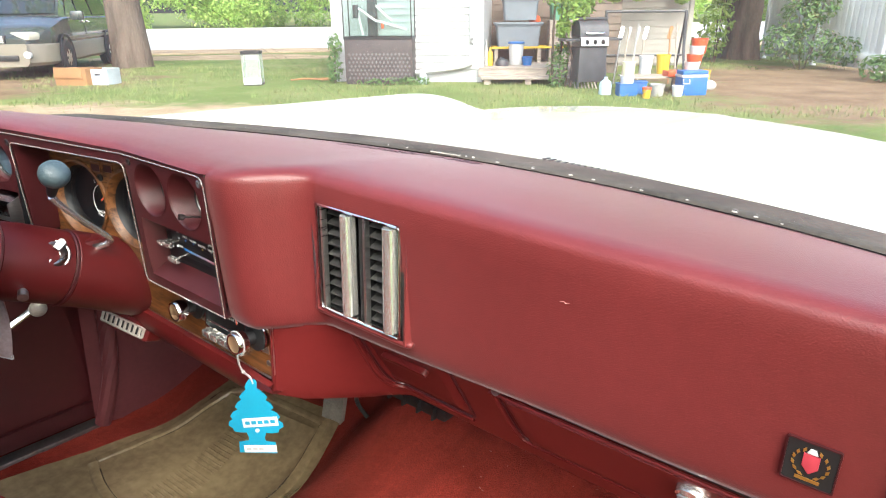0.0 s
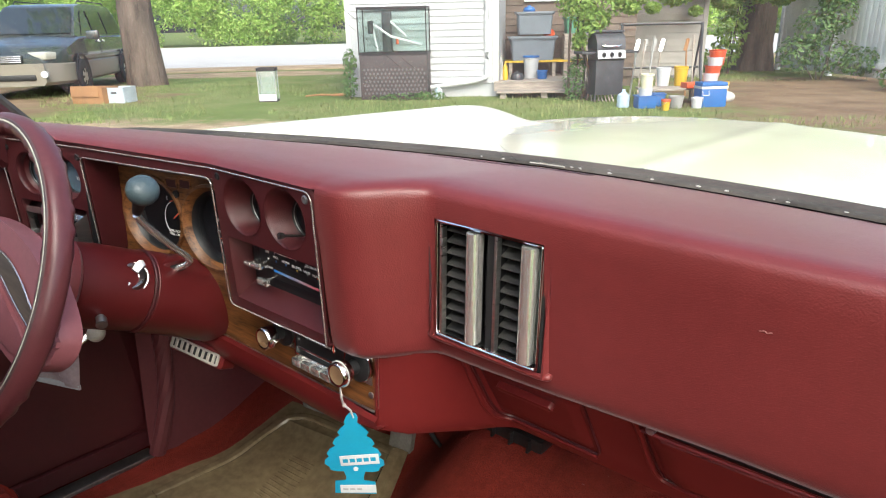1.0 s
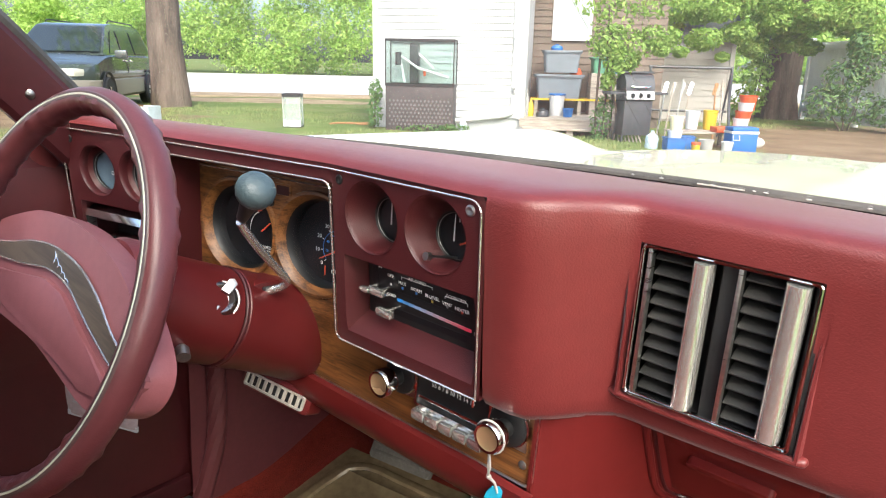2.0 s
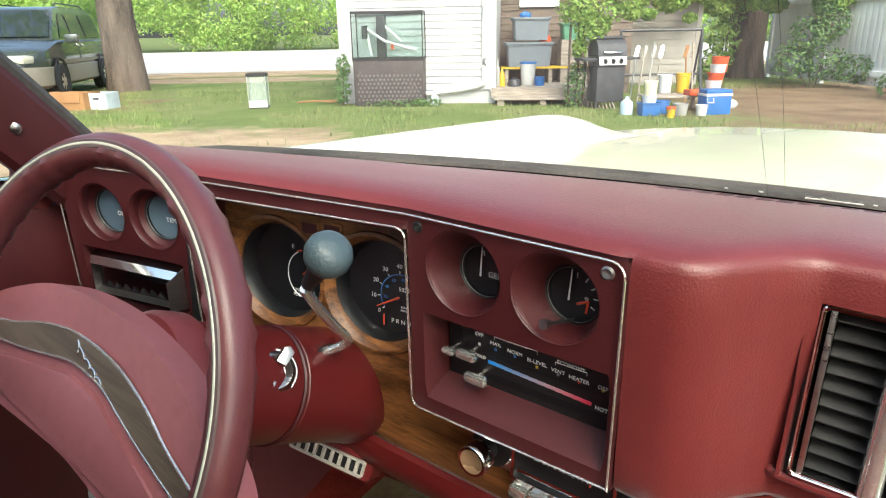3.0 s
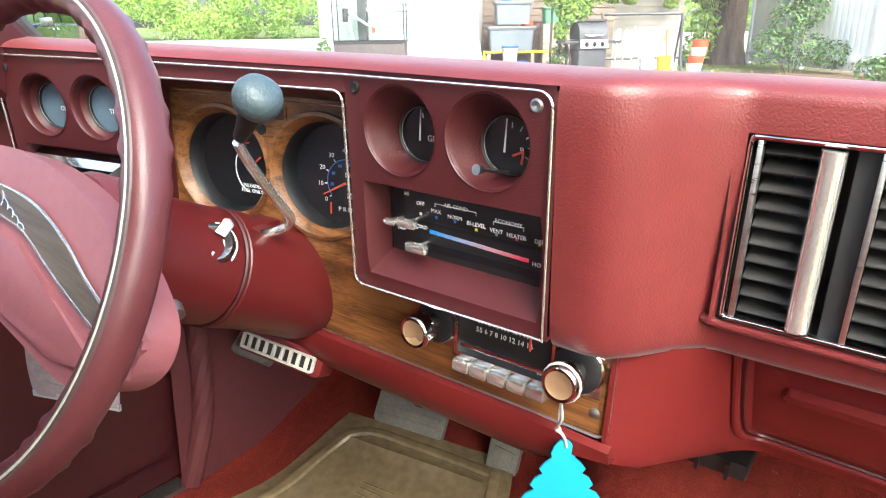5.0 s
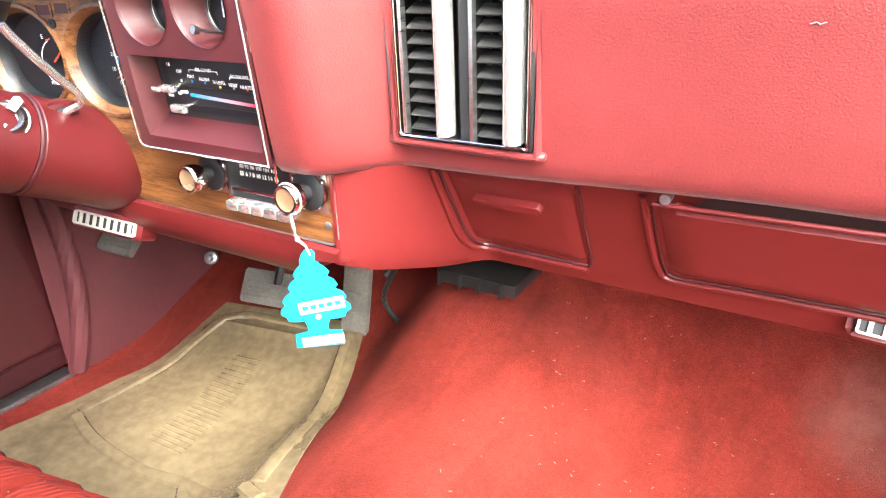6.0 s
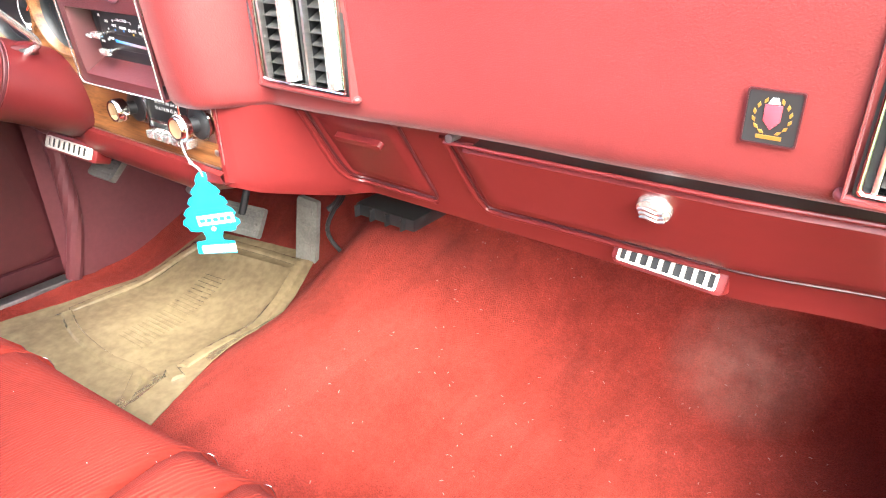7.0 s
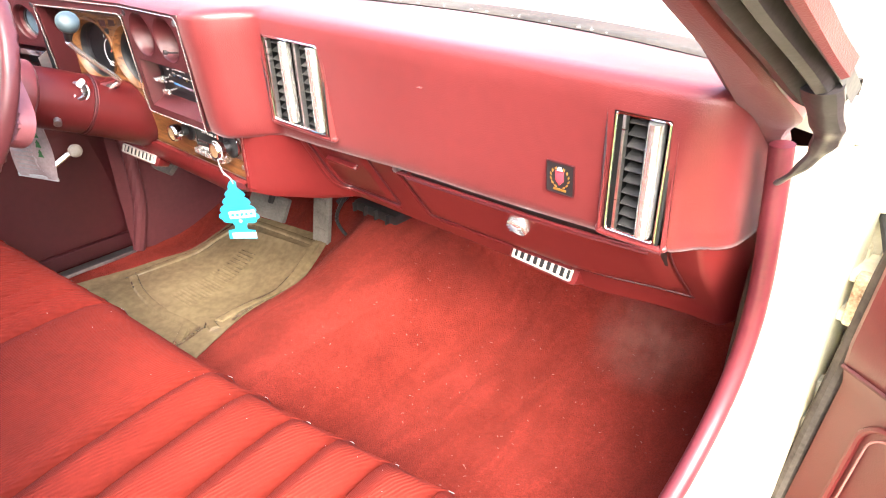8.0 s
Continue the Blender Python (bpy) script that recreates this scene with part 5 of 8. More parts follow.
bm = bmesh.new()
sheet(bm, [[mat_z(i / 44, j / 50) for i in range(45)] for j in range(51)])
floor_mat = single("floor_mat", solid(bm, 0.0015), MATV, "cloudy tan clear-vinyl floor mat, worn and yellowed", "floor mat")
for nm, pts in (("mat_ridge", [(0.10, 0.40), (0.25, 0.36), (0.45, 0.345), (0.62, 0.36), (0.78, 0.345), (0.95, 0.30)]), ("mat_ridge", [(0.62, 0.36), (0.74, 0.22), (0.86, 0.08)]), ("mat_ridge", [(0.08, 0.42), (0.10, 0.70), (0.16, 0.93), (0.5, 0.95), (0.90, 0.94)]), ("mat_ridge", [(0.92, 0.94), (0.93, 0.6), (0.92, 0.34)])):
    bm = sweep(bmesh.new(), [mat_z(u, v) + Vector((0, 0, 0.002)) for u, v in [(p.x, p.y) for p in spline([(a, b, 0) for a, b in pts], 8)]], 0.0120, 8, False, 0.55)
    ob = part(nm, bm, MATV, floor_mat)
for j in range(11):
    for s in range(2):
        u0, v = 0.36 + 0.02 * s, 0.80 - 0.017 * j - 0.2 * s
        ob = part("mat_rib", sweep(bmesh.new(), [mat_z(u0 + 0.03 * k, v) + Vector((0, 0, 0.002)) for k in range(6)], 0.0022, 5), MATV, floor_mat)


def pedal(name, o, u, v, w, h, label, cat, arm):
    m = plane_at(o, u, v)
    p = thing(name, m, label, cat)
    pad_ = part("pedal_pad", prism(bmesh.new(), rounded(w, h, 0.006), 0.014, Matrix.Translation((0, 0, -0.014)), 0.004), PEDAL, p, local=True)
    for k in range(4):
        part("tread_bar", bx((-w / 2 + 0.01, -h / 2 + h * (k + 0.75) / 4.5, -0.001), (w / 2 - 0.01, -h / 2 + h * (k + 1.15) / 4.5, 0.0022), 0.001), PEDAL, pad_, local=True)
    part("pedal_arm", sweep(bmesh.new(), spline(arm, 6), 0.009, 8), BLACK, p)


pedal("brake_pedal", (-0.674, 0.275, 0.346), (1, 0.22, -0.03), (0, 0.55, 0.83), 0.135, 0.070, "worn grey rubber brake pedal on a black arm", "pedal", [(-0.664, 0.282, 0.356), (-0.655, 0.31, 0.45), (-0.65, 0.32, 0.60)])
pedal("accelerator_pedal", (-0.510, 0.330, 0.312), (0.9, 0.10, -0.10), (0.38, 0.10, 0.92), 0.056, 0.205, "long grey rubber accelerator pedal", "pedal", [(-0.44, 0.345, 0.40), (-0.42, 0.37, 0.44), (-0.42, 0.40, 0.58)])
pedal("parking_brake_pedal", (-0.875, 0.105, 0.482), (1, 0.10, -0.03), (0, 0.75, 0.65), 0.085, 0.060, "grey parking brake pedal high under the dash", "pedal", [(-0.87, 0.11, 0.49), (-0.87, 0.25, 0.53), (-0.87, 0.40, 0.60)])
single("dimmer_switch", turn(bmesh.new(), [(0.014, 0.0), (0.014, 0.012), (0.008, 0.014), (0.0075, 0.030), (0.0, 0.031)], Matrix.Translation((-0.872, 0.300, 0.362)) @ frame_of((0.5, -0.8, 0.35)).to_4x4(), 18, False), STEEL, "steel foot dimmer switch on the toe board", "switch")
duct = single("heater_duct", bx((-0.27, 0.255, 0.468), (-0.13, 0.40, 0.492), 0.006), BLACK, "black plastic heater duct under the dashboard", "duct")
for k in range(4):
    part("duct_fin", bx((-0.262 + 0.036 * k, 0.245, 0.469), (-0.258 + 0.036 * k, 0.258, 0.491)), BLACK, duct)
single("wiring_loom", sweep(sweep(bmesh.new(), spline([(-0.62, 0.12, 0.575), (-0.45, 0.15, 0.560), (-0.36, 0.20, 0.545), (-0.30, 0.30, 0.52), (-0.36, 0.40, 0.45)]), 0.009, 8), spline([(-0.44, 0.42, 0.52), (-0.40, 0.36, 0.46), (-0.435, 0.33, 0.36), (-0.40, 0.36, 0.28)]), 0.005, 8), BLACK, "black wiring loom under the dashboard", "wiring")

# bench seat with pleats
seams = [-0.92, -0.83, -0.74, -0.670, -0.600, -0.535, -0.472, -0.405, -0.342, -0.010, 0.078, 0.172, 0.253, 0.332, 0.419, 0.50]


NOSE = ((-0.95, -0.350), (-0.617, -0.317), (-0.340, -0.2865), (-0.012, -0.262), (0.172, -0.243), (0.252, -0.227), (0.419, -0.200), (0.55, -0.185))


def seat_front(x):
    for (x0, y0), (x1, y1) in zip(NOSE, NOSE[1:]):
        if x <= x1 or x1 == NOSE[-1][0]:
            return y0 + (y1 - y0) * (x - x0) / (x1 - x0)


def seat_top(x, s):
    """s runs from the foot of the front face over the nose and back across the cushion."""
    f = seat_front(x)
    prof = [(0.030, 0.250), (0.012, 0.31), (0.004, 0.37), (0.0, 0.420), (-0.010, 0.448), (-0.030, 0.466), (-0.060, 0.476), (-0.12, 0.484), (-0.25, 0.492), (-0.40, 0.490), (-0.55, 0.484), (-0.62, 0.47)]
    i = min(int(s), len(prof) - 2)
    t = s - i
    y, z = (prof[i][k] + (prof[i + 1][k] - prof[i][k]) * t for k in (0, 1))
    d = min(abs(x - q) for q in seams)
    wide = any(a < x < b and b - a > 0.2 for a, b in zip(seams, seams[1:]))
    g = math.exp(-(d / 0.0055) ** 2) * 0.022 - (0.010 * (1 - math.exp(-(d / 0.03) ** 2)) if wide else 0.024 * (1 - math.exp(-(d / 0.027) ** 2)))
    k = smooth(1.0, 4.0, s)
    return (x + 0.19 * max(0.0, -y - 0.01), f + y + g * k * 0.8 * (1 - smooth(4, 7, s)), z - g * k)


sx = [round(-0.93 + 0.0018 * i, 4) for i in range(801)]
bm = bmesh.new()
sheet(bm, [[seat_top(x, s * 0.5) for s in range(2, 23)] for x in sx])
seat = thing("bench_seat", Matrix.Translation((-0.2, -0.6, 0.2)), "red ribbed-cloth bench seat with stitched pleats", "seat")
part("cushion", bm, CLOTH, seat, "ribbed red cloth cushion with fore and aft pleats")
for q in seams[1:-1]:
    part("pleat_seam", sweep(bmesh.new(), [Vector(seat_top(q, 2.0 + 0.45 * k)) + Vector((0, 0, 0.001)) for k in range(19)], 0.0010, 5), MAROON, seat)
rnd = random.Random(8)
for q in seams[8:-1]:
    p = Vector(seat_top(q, 4.2))
    part("loose_thread", sweep(bmesh.new(), [p + Vector((0, 0, 0.0015)), p + Vector((0.003, 0.001, 0.002)), p + Vector((0.006 + rnd.uniform(0, 0.003), 0.002, 0.0012))], 0.0005, 5), PAPER, seat)
bm = bmesh.new()
sheet(bm, [[(x, -0.84 - 0.10 * (z - 0.47) + 0.02 * math.sin((z - 0.45) * 5), z) for z in [0.40 + 0.03 * j for j in range(17)]] for x in [-0.93 + 0.07 * i for i in range(22)]])
part("backrest", solid(bm, 0.10), CLOTH, seat)
part("seat_base", bx((-0.92, -0.90, 0.19), (0.50, -0.32, 0.36), 0.02), MAROON, seat)
bm = bmesh.new()
for k in range(26):
    x, s = rnd.uniform(-0.5, 0.48), rnd.uniform(5.2, 8.5)
    p = Vector(seat_top(x, s)) + Vector((0, 0, 0.0012))
    box(bm, p - Vector((0.0003, 0.0003, 0.0003)), p + Vector((0.0005, 0.0003, 0.0003)))
single("crumbs", bm, PAPER, "tiny pale crumbs on the seat cloth", "crumbs", kind="stuff")

# ---- doors, pillars, glass ----
bm = bmesh.new()
sheet(bm, [[(-1.00 + dx, y, z) for dx, z in ((0.0, 0.21), (0.012, 0.24), (0.020, 0.30), (0.016, 0.56), (0.030, 0.62), (0.042, 0.70), (0.044, 0.82), (0.036, 0.885), (0.010, 0.906), (-0.02, 0.908))] for y in [-1.15 + 0.0605 * k for k in range(20)] + [0.03]])
door = part("car_door", bm, DOORL, coupe, "closed driver door, maroon vinyl with a stitched top")
mdr = plane_at((-0.979, 0, 0), (0, -1, 0), (0, 0, 1))
DP = [(0.062, 0.625), (0.044, 0.570), (0.022, 0.480), (0.003, 0.350), (0.004, 0.305), (0.020, 0.286), (0.060, 0.279), (0.240, 0.279), (0.720, 0.279)]
curve = [(p.x, p.y) for p in spline([(x, y, 0) for x, y in DP], 6)]
part("door_panel", prism(bmesh.new(), curve + [(0.720, 0.625)], 0.010, mdr, 0.004), DOORL, door)
part("panel_piping", sweep(bmesh.new(), [mdr @ Vector((x + 0.010, y + 0.006, 0.0108)) for x, y in curve], 0.0034, 8), KICK, door)
part("panel_inset", sweep(bmesh.new(), [mdr @ Vector((x + 0.026, y + 0.022, 0.0102)) for x, y in curve], 0.0016, 6), MAROON, door)
part("lower_carpet", bx((-0.990, -1.10, 0.232), (-0.972, 0.000, 0.272), 0.005), MAROON, door, "dark carpeted strip along the door foot")
part("armrest", bx((-0.995, -0.90, 0.600), (-0.925, -0.30, 0.655), 0.02), DOORL, door)
part("sill_chrome", bx((-1.005, -1.15, 0.907), (-0.985, -0.02, 0.921), 0.003), CHROME, door, "bright window sill strip")
for k in range(9):
    for y in (-0.150, -0.138):
        part("stitch", bx((-0.9578, y, 0.718 + 0.0165 * k), (-0.9553, y + 0.0018, 0.727 + 0.0165 * k)), STITCH, door)
part("window_crank", sweep(bmesh.new(), spline([(-0.975, -0.150, 0.520), (-0.952, -0.150, 0.520), (-0.948, -0.135, 0.530), (-0.945, -0.095, 0.552)], 6), [0.010] * 6 + [0.007] * 13, 10), CHROME, door, "chrome window crank")
bm = bmesh.new()
bmesh.ops.create_uvsphere(bm, u_segments=20, v_segments=12, radius=0.017, matrix=Matrix.Translation((-0.930, -0.093, 0.555)))
part("crank_knob", bm, IVORY, door)
part("sill_plate", bx((-0.985, -1.1, 0.205), (-0.950, 0.0, 0.222), 0.004), STEEL, door, "scuffed aluminium sill plate")
w = part("door_glass", bx((-1.004, -1.10, 0.915), (-0.999, -0.22, 1.30)), GLASS, door)
w.visible_shadow = False

bm = bmesh.new()
sheet(bm, [[(-0.955 - 0.02 * math.sin(min(1, (y - 0.0) / 0.1) * 1.57) + 0.02 * smooth(0.0, 0.05, y), y, z) for z in (0.19, 0.25, 0.35, 0.45, 0.55, 0.66, 0.76)] for y in [-0.01 + 0.03 * k for k in range(24)]])
sweep(bm, spline([(-0.952, 0.005, 0.22), (-0.945, 0.02, 0.28), (-0.940, 0.035, 0.36), (-0.945, 0.04, 0.48), (-0.95, 0.03, 0.60), (-0.96, 0.02, 0.76)]), 0.018, 10)
single("kick_panel", bm, KICK, "rose maroon moulded kick panel beside the pedals", "trim", kind="structure")
bm = bmesh.new()
sheet(bm, [[(0.628 + 0.012 * smooth(0.0, 0.2, y), y, z) for z in (0.20, 0.30, 0.40, 0.50, 0.60, 0.72)] for y in [0.135 + 0.03 * k for k in range(19)]])
single("kick_panel", bm, MAROON, "dark red kick panel in the passenger footwell", "trim", kind="structure")


def beam(bm, pts, w, th, side):
    """A flat bar through points; side is the way its width runs at each point."""
    p = [Vector(q) for q in pts]
    rows_ = []
    for i in range(len(p)):
        d = (p[min(i + 1, len(p) - 1)] - p[max(i - 1, 0)]).normalized()
        s = Vector(side)
        s = (s - d * s.dot(d)).normalized()
        u = s.cross(d).normalized()
        ww = w[i] if isinstance(w, (list, tuple)) else w
        rows_.append([p[i] + s * a * ww / 2 + u * b * th / 2 for a, b in ((-1, -0.5), (-0.8, -1), (0, -1.25), (0.8, -1), (1, -0.5), (1, 0.5), (0.8, 1), (0, 1.25), (-0.8, 1), (-1, 0.5))])
    return sheet(bm, rows_, None, True)


LP = [(-0.950, -0.120, 0.872), (-0.925, -0.200, 0.955), (-0.905, -0.274, 1.030), (-0.865, -0.400, 1.148), (-0.815, -0.53, 1.260), (-0.765, -0.65, 1.350)]
RP = [(0.634, 0.110, 0.880), (0.628, 0.045, 0.930), (0.619, -0.060, 0.998), (0.609, -0.170, 1.068), (0.580, -0.330, 1.172), (0.500, -0.62, 1.350)]
lp = thing("pillar_left", Matrix.Translation(LP[0]), "maroon windscreen pillar trim with a screw", "pillar", kind="structure")
part("pillar_trim", beam(bmesh.new(), spline(LP, 5), 0.080, 0.030, (0, 1, 1)), MAROON, lp)
part("pillar_screw", turn(bmesh.new(), [(0.007, -0.001), (0.007, 0.001), (0.004, 0.0035), (0.0, 0.004)], Matrix.Translation((-0.897, -0.243, 0.992)) @ frame_of((0.80, -0.50, -0.2)).to_4x4(), 16, False), LOCKM, lp)
part("glass_seal", sweep(bmesh.new(), [Vector(q) + Vector((0.0, 0.032, 0.030)) for q in spline(LP, 5)], 0.009, 8), RUBBER, lp)
rp = thing("pillar_right", Matrix.Translation(RP[0]), "bright red windscreen pillar trim beside the open door", "pillar", kind="structure")


def pillar_z(y):
    for (y0, z0), (y1, z1) in zip(RPZ, RPZ[1:]):
        if y >= y1 or y1 == RPZ[-1][0]:
            return z0 + (z1 - z0) * (y - y0) / (y1 - y0)


RPZ = ((0.11, 0.880), (0.045, 0.930), (-0.060, 0.998), (-0.170, 1.068), (-0.330, 1.172), (-0.62, 1.350))


def pillar_strip(stations, profile, th):
    """A moulded strip up the pillar: stations of (y, x from, x to), profile of (share across, rise towards the cabin)."""
    st_ = [tuple(p) for p in spline(stations, 6)]
    bm_ = sheet(bmesh.new(), [[(x0 + (x1 - x0) * u, y - 0.55 * r, pillar_z(y) - 0.84 * r) for u, r in profile] for y, x0, x1 in st_])
    return solid(bm_, th)


part("pillar_trim", pillar_strip([(0.112, 0.634, 0.650), (0.085, 0.626, 0.652), (0.058, 0.619, 0.662), (0.030, 0.614, 0.677), (0.008, 0.613, 0.677), (-0.030, 0.614, 0.668), (-0.090, 0.615, 0.656), (-0.165, 0.606, 0.638), (-0.33, 0.577, 0.607), (-0.62, 0.500, 0.530)],
                                 [(0.0, -0.016), (0.03, 0.0), (0.12, 0.006), (0.45, 0.009), (0.85, 0.007), (0.97, 0.002), (1.0, -0.014)], 0.004), VINYL, rp)
part("glass_seal", sweep(bmesh.new(), [(x - 0.004, y, pillar_z(y) + 0.012) for y, x in ((0.10, 0.628), (0.03, 0.614), (-0.09, 0.614), (-0.165, 0.605), (-0.33, 0.576), (-0.62, 0.499))], 0.006, 8), MAROON, rp)
SEALM = material("grey_weathered_seal", (0.032, 0.027, 0.028), 0.38, vary=0.45, scale=9, bump=0.4, fine=120, depth=0.001, col2=(0.014, 0.012, 0.012))
part("door_seal", pillar_strip([(-0.026, 0.672, 0.722), (-0.060, 0.663, 0.718), (-0.100, 0.656, 0.710), (-0.172, 0.639, 0.692), (-0.33, 0.608, 0.658), (-0.62, 0.531, 0.578)],
                               [(0.0, -0.020), (0.02, -0.004), (0.10, 0.006), (0.28, 0.009), (0.40, 0.004), (0.46, -0.003), (0.52, 0.004), (0.66, 0.010), (0.80, 0.007), (0.88, -0.004), (0.95, 0.0), (1.0, -0.016)], 0.003), SEALM, rp, "grey weathered door seal with moulded ridges")
tail = spline([(0.699, -0.054, 0.995), (0.705, -0.034, 0.965), (0.707, -0.014, 0.944), (0.7, 0.004, 0.921), (0.685, 0.019, 0.894), (0.667, 0.029, 0.872)], 6)
part("seal_tail", sweep(bmesh.new(), tail, [0.0195 - 0.0155 * (k / (len(tail) - 1)) ** 0.9 + 0.0010 * math.sin(k * 0.9) for k in range(len(tail))], 12, False, 0.6), SEALM, rp, "loose curling end of the seal")
part("drip_rail", pillar_strip([(-0.087, 0.713, 0.725), (-0.118, 0.706, 0.718), (-0.178, 0.692, 0.708), (-0.33, 0.660, 0.680), (-0.62, 0.580, 0.604)], [(0.0, -0.010), (0.1, 0.004), (0.5, 0.007), (0.9, 0.004), (1.0, -0.012)], 0.004), VINYL, rp)

GY = [(-0.93 + 0.0775 * k) for k in range(21)]
bm = bmesh.new()
top_y, top_z = -0.60, 1.345


def on_glass(x, t):
    """A point of the windscreen, t of the way from its foot to its head."""
    c = (x + 0.16) / 0.79
    yb, zb = glass_base(x)
    xt = -0.16 + (x + 0.16) * 0.80
    return (x + (xt - x) * t, yb + 0.012 + (top_y - 0.05 * (1 - c * c) + 0.06 - yb) * t, zb - 0.004 + (top_z + 0.02 * (1 - c * c) - zb) * t + 0.03 * math.sin(t * math.pi) * 0.6)


gl = [[on_glass(x, j / 10) for j in range(11)] for x in GY]
sheet(bm, gl)
ws = single("windscreen", bm, DUSTY, "clear raked windscreen with faint dust", "windscreen", kind="structure")
ws.visible_shadow = False
for x in (-0.236, -0.218):
    part("aerial_wire", sweep(bmesh.new(), [Vector(on_glass(x + (0.055 if x < -0.23 else 0.062) * j / 10 - 0.012, 0.02 + 0.09 * j)) - Vector((0, 0.002, 0.002)) for j in range(11)], 0.00017, 5), GASKET, ws, "hair-thin aerial wire in the glass")
bm = bmesh.new()
sheet(bm, [[(x, glass_base(x)[0] + dy, glass_base(x)[1] + dz) for dy, dz in ((-0.012, 0.004), (-0.002, 0.007), (0.012, 0.005), (0.035, 0.004), (0.060, 0.003), (0.088, 0.001), (0.096, -0.006), (0.099, -0.05))] for x in [-0.96 + 0.02 * k for k in range(83)]])
single("windscreen_gasket", bm, GASKET, "dark rubber gasket and black band along the glass", "gasket", kind="structure")
bm = bmesh.new()
rnd = random.Random(3)
for k in range(16):
    x = rnd.uniform(-0.30, 0.42)
    yb, zb = glass_base(x)
    p = Vector((x, yb - 0.013 + rnd.uniform(-0.003, 0.003), zb + 0.008))
    r = rnd.uniform(0.0008, 0.0022)
    bmesh.ops.create_icosphere(bm, subdivisions=1, radius=r, matrix=Matrix.Translation(p) @ Matrix.Diagonal((2.0, 1, 0.6, 1)))
for a in (-0.21,):
    sweep(bm, [(x, glass_base(x)[0] - 0.011 + 0.002 * noise.noise((x * 60, 1, 0)), glass_base(x)[1] + 0.0072 + 0.001 * noise.noise((x * 30, 0, 0))) for x in [a + 0.008 * k for k in range(8)]], 0.0009, 5)
single("glass_sealant", bm, IVORY, "pale crumbs and old sealant along the glass edge", "sealant", kind="stuff")

mir = thing("rear_view_mirror", Matrix.Translation((-0.17, -0.36, 1.23)), "black rear view mirror hung from the windscreen", "mirror")
mm = plane_at((-0.164, -0.327, 1.207), (0.200, 0.024, 0.024), (0.0, -0.10, 1))
part("mirror_shell", prism(bmesh.new(), rounded(0.142, 0.058, 0.018), 0.030, mm @ Matrix.Translation((0, 0, -0.032)), 0.006), BLACK, mir)
part("mirror_glass", prism(bmesh.new(), rounded(0.132, 0.048, 0.014), 0.0015, mm), MIRROR, mir)
part("mirror_bezel", ring(bmesh.new(), rounded(0.144, 0.060, 0.018), rounded(0.132, 0.049, 0.014), 0.007, mm @ Matrix.Translation((0, 0, -0.004))), BLACK, mir)
part("mirror_mount", sweep(bmesh.new(), [mm @ Vector((0, 0, -0.03)), mm @ Vector((0, 0.03, -0.07)), mm @ Vector((0, 0.08, -0.09))], 0.010, 10), BLACK, mir)


# ---- the car's own bodywork ----
XC = -0.16


def hood_z(x, y):
    """A crowned hood with a centre crease, between fenders whose swept humps fall away before the nose."""
    s = abs(x - XC)
    z = 0.899 - 0.008 * (y / 1.7) ** 2 - 0.10 * s * s + 0.004 * max(0.0, 1 - s / 0.05) * smooth(0.3, 0.7, y)
    z += 0.085 * math.exp(-((s - 0.84) / 0.105) ** 2) * math.sqrt(max(0.0, 1 - (max(0.0, y - 1.08) / 0.33) ** 2)) * smooth(-0.3, 0.15, y)
    return z - 6.0 * max(0.0, s - 0.90) ** 2 - 3.2 * max(0.0, y - 1.66) ** 2


body = coupe
ys = [-0.16 + 0.0283 * k for k in range(68)]
for name, x0, x1, n in (("fender", -1.075, -0.829, 20), ("hood", -0.8275, 0.5075, 84), ("fender", 0.509, 0.755, 20)):
    bm = bmesh.new()
    rows = []
    for k in range(n + 1):
        x = x0 + (x1 - x0) * k / n
        rows.append([(x, max(y, glass_base(x)[0] + 0.095) if y < 0.46 else y, hood_z(x, y) - (0.004 if k in (0, n) else 0)) for y in ys] + [(x, 1.78, 0.70), (x, 1.81, 0.50)])
    if x0 < -0.83 or x0 > 0.5:
        edge = rows[0] if x0 < 0 else rows[-1]
        low1 = [(p[0] + (-0.03 if x0 < 0 else 0.03), p[1], p[2] - 0.12) for p in edge]
        low2 = [(p[0] + (-0.03 if x0 < 0 else 0.03), p[1], 0.28) for p in edge]
        rows = [low2, low1] + rows if x0 < 0 else rows + [low1, low2]
    sheet(bm, rows)
    part(name, bm, CREAM, body, "cream hood with raised centre creases" if name == "hood" else "cream front fender with a swept hump")
for k in range(29):
    x = -0.155 + 0.0130 * k
    y = 0.560 + 0.0002 * k
    part("cowl_slot", bx((x, y, hood_z(x, y) - 0.003), (x + 0.0080, y + 0.022, hood_z(x, y) + 0.0018), 0.0006), BLACK, body)
# roof, rear and far sides close the cabin
part("roof", bx((-0.80, -2.05, 1.375), (0.50, -0.66, 1.405), 0.015), CREAM, body)
part("headliner", bx((-0.79, -2.04, 1.355), (0.49, -0.67, 1.371), 0.005), HEADLINER, body)
part("windscreen_header", bx((-0.78, -0.70, 1.345), (0.50, -0.62, 1.385), 0.01), MAROON, body)
part("rear_bulkhead", bx((-0.98, -2.10, 0.18), (0.66, -2.05, 0.98), 0.01), MAROON, body)
part("quarter_panel", bx((-1.03, -2.10, 0.20), (-1.00, -1.17, 0.93), 0.01), MAROON, body)
part("quarter_panel", bx((0.66, -2.10, 0.20), (0.69, -1.35, 0.93), 0.01), MAROON, body)
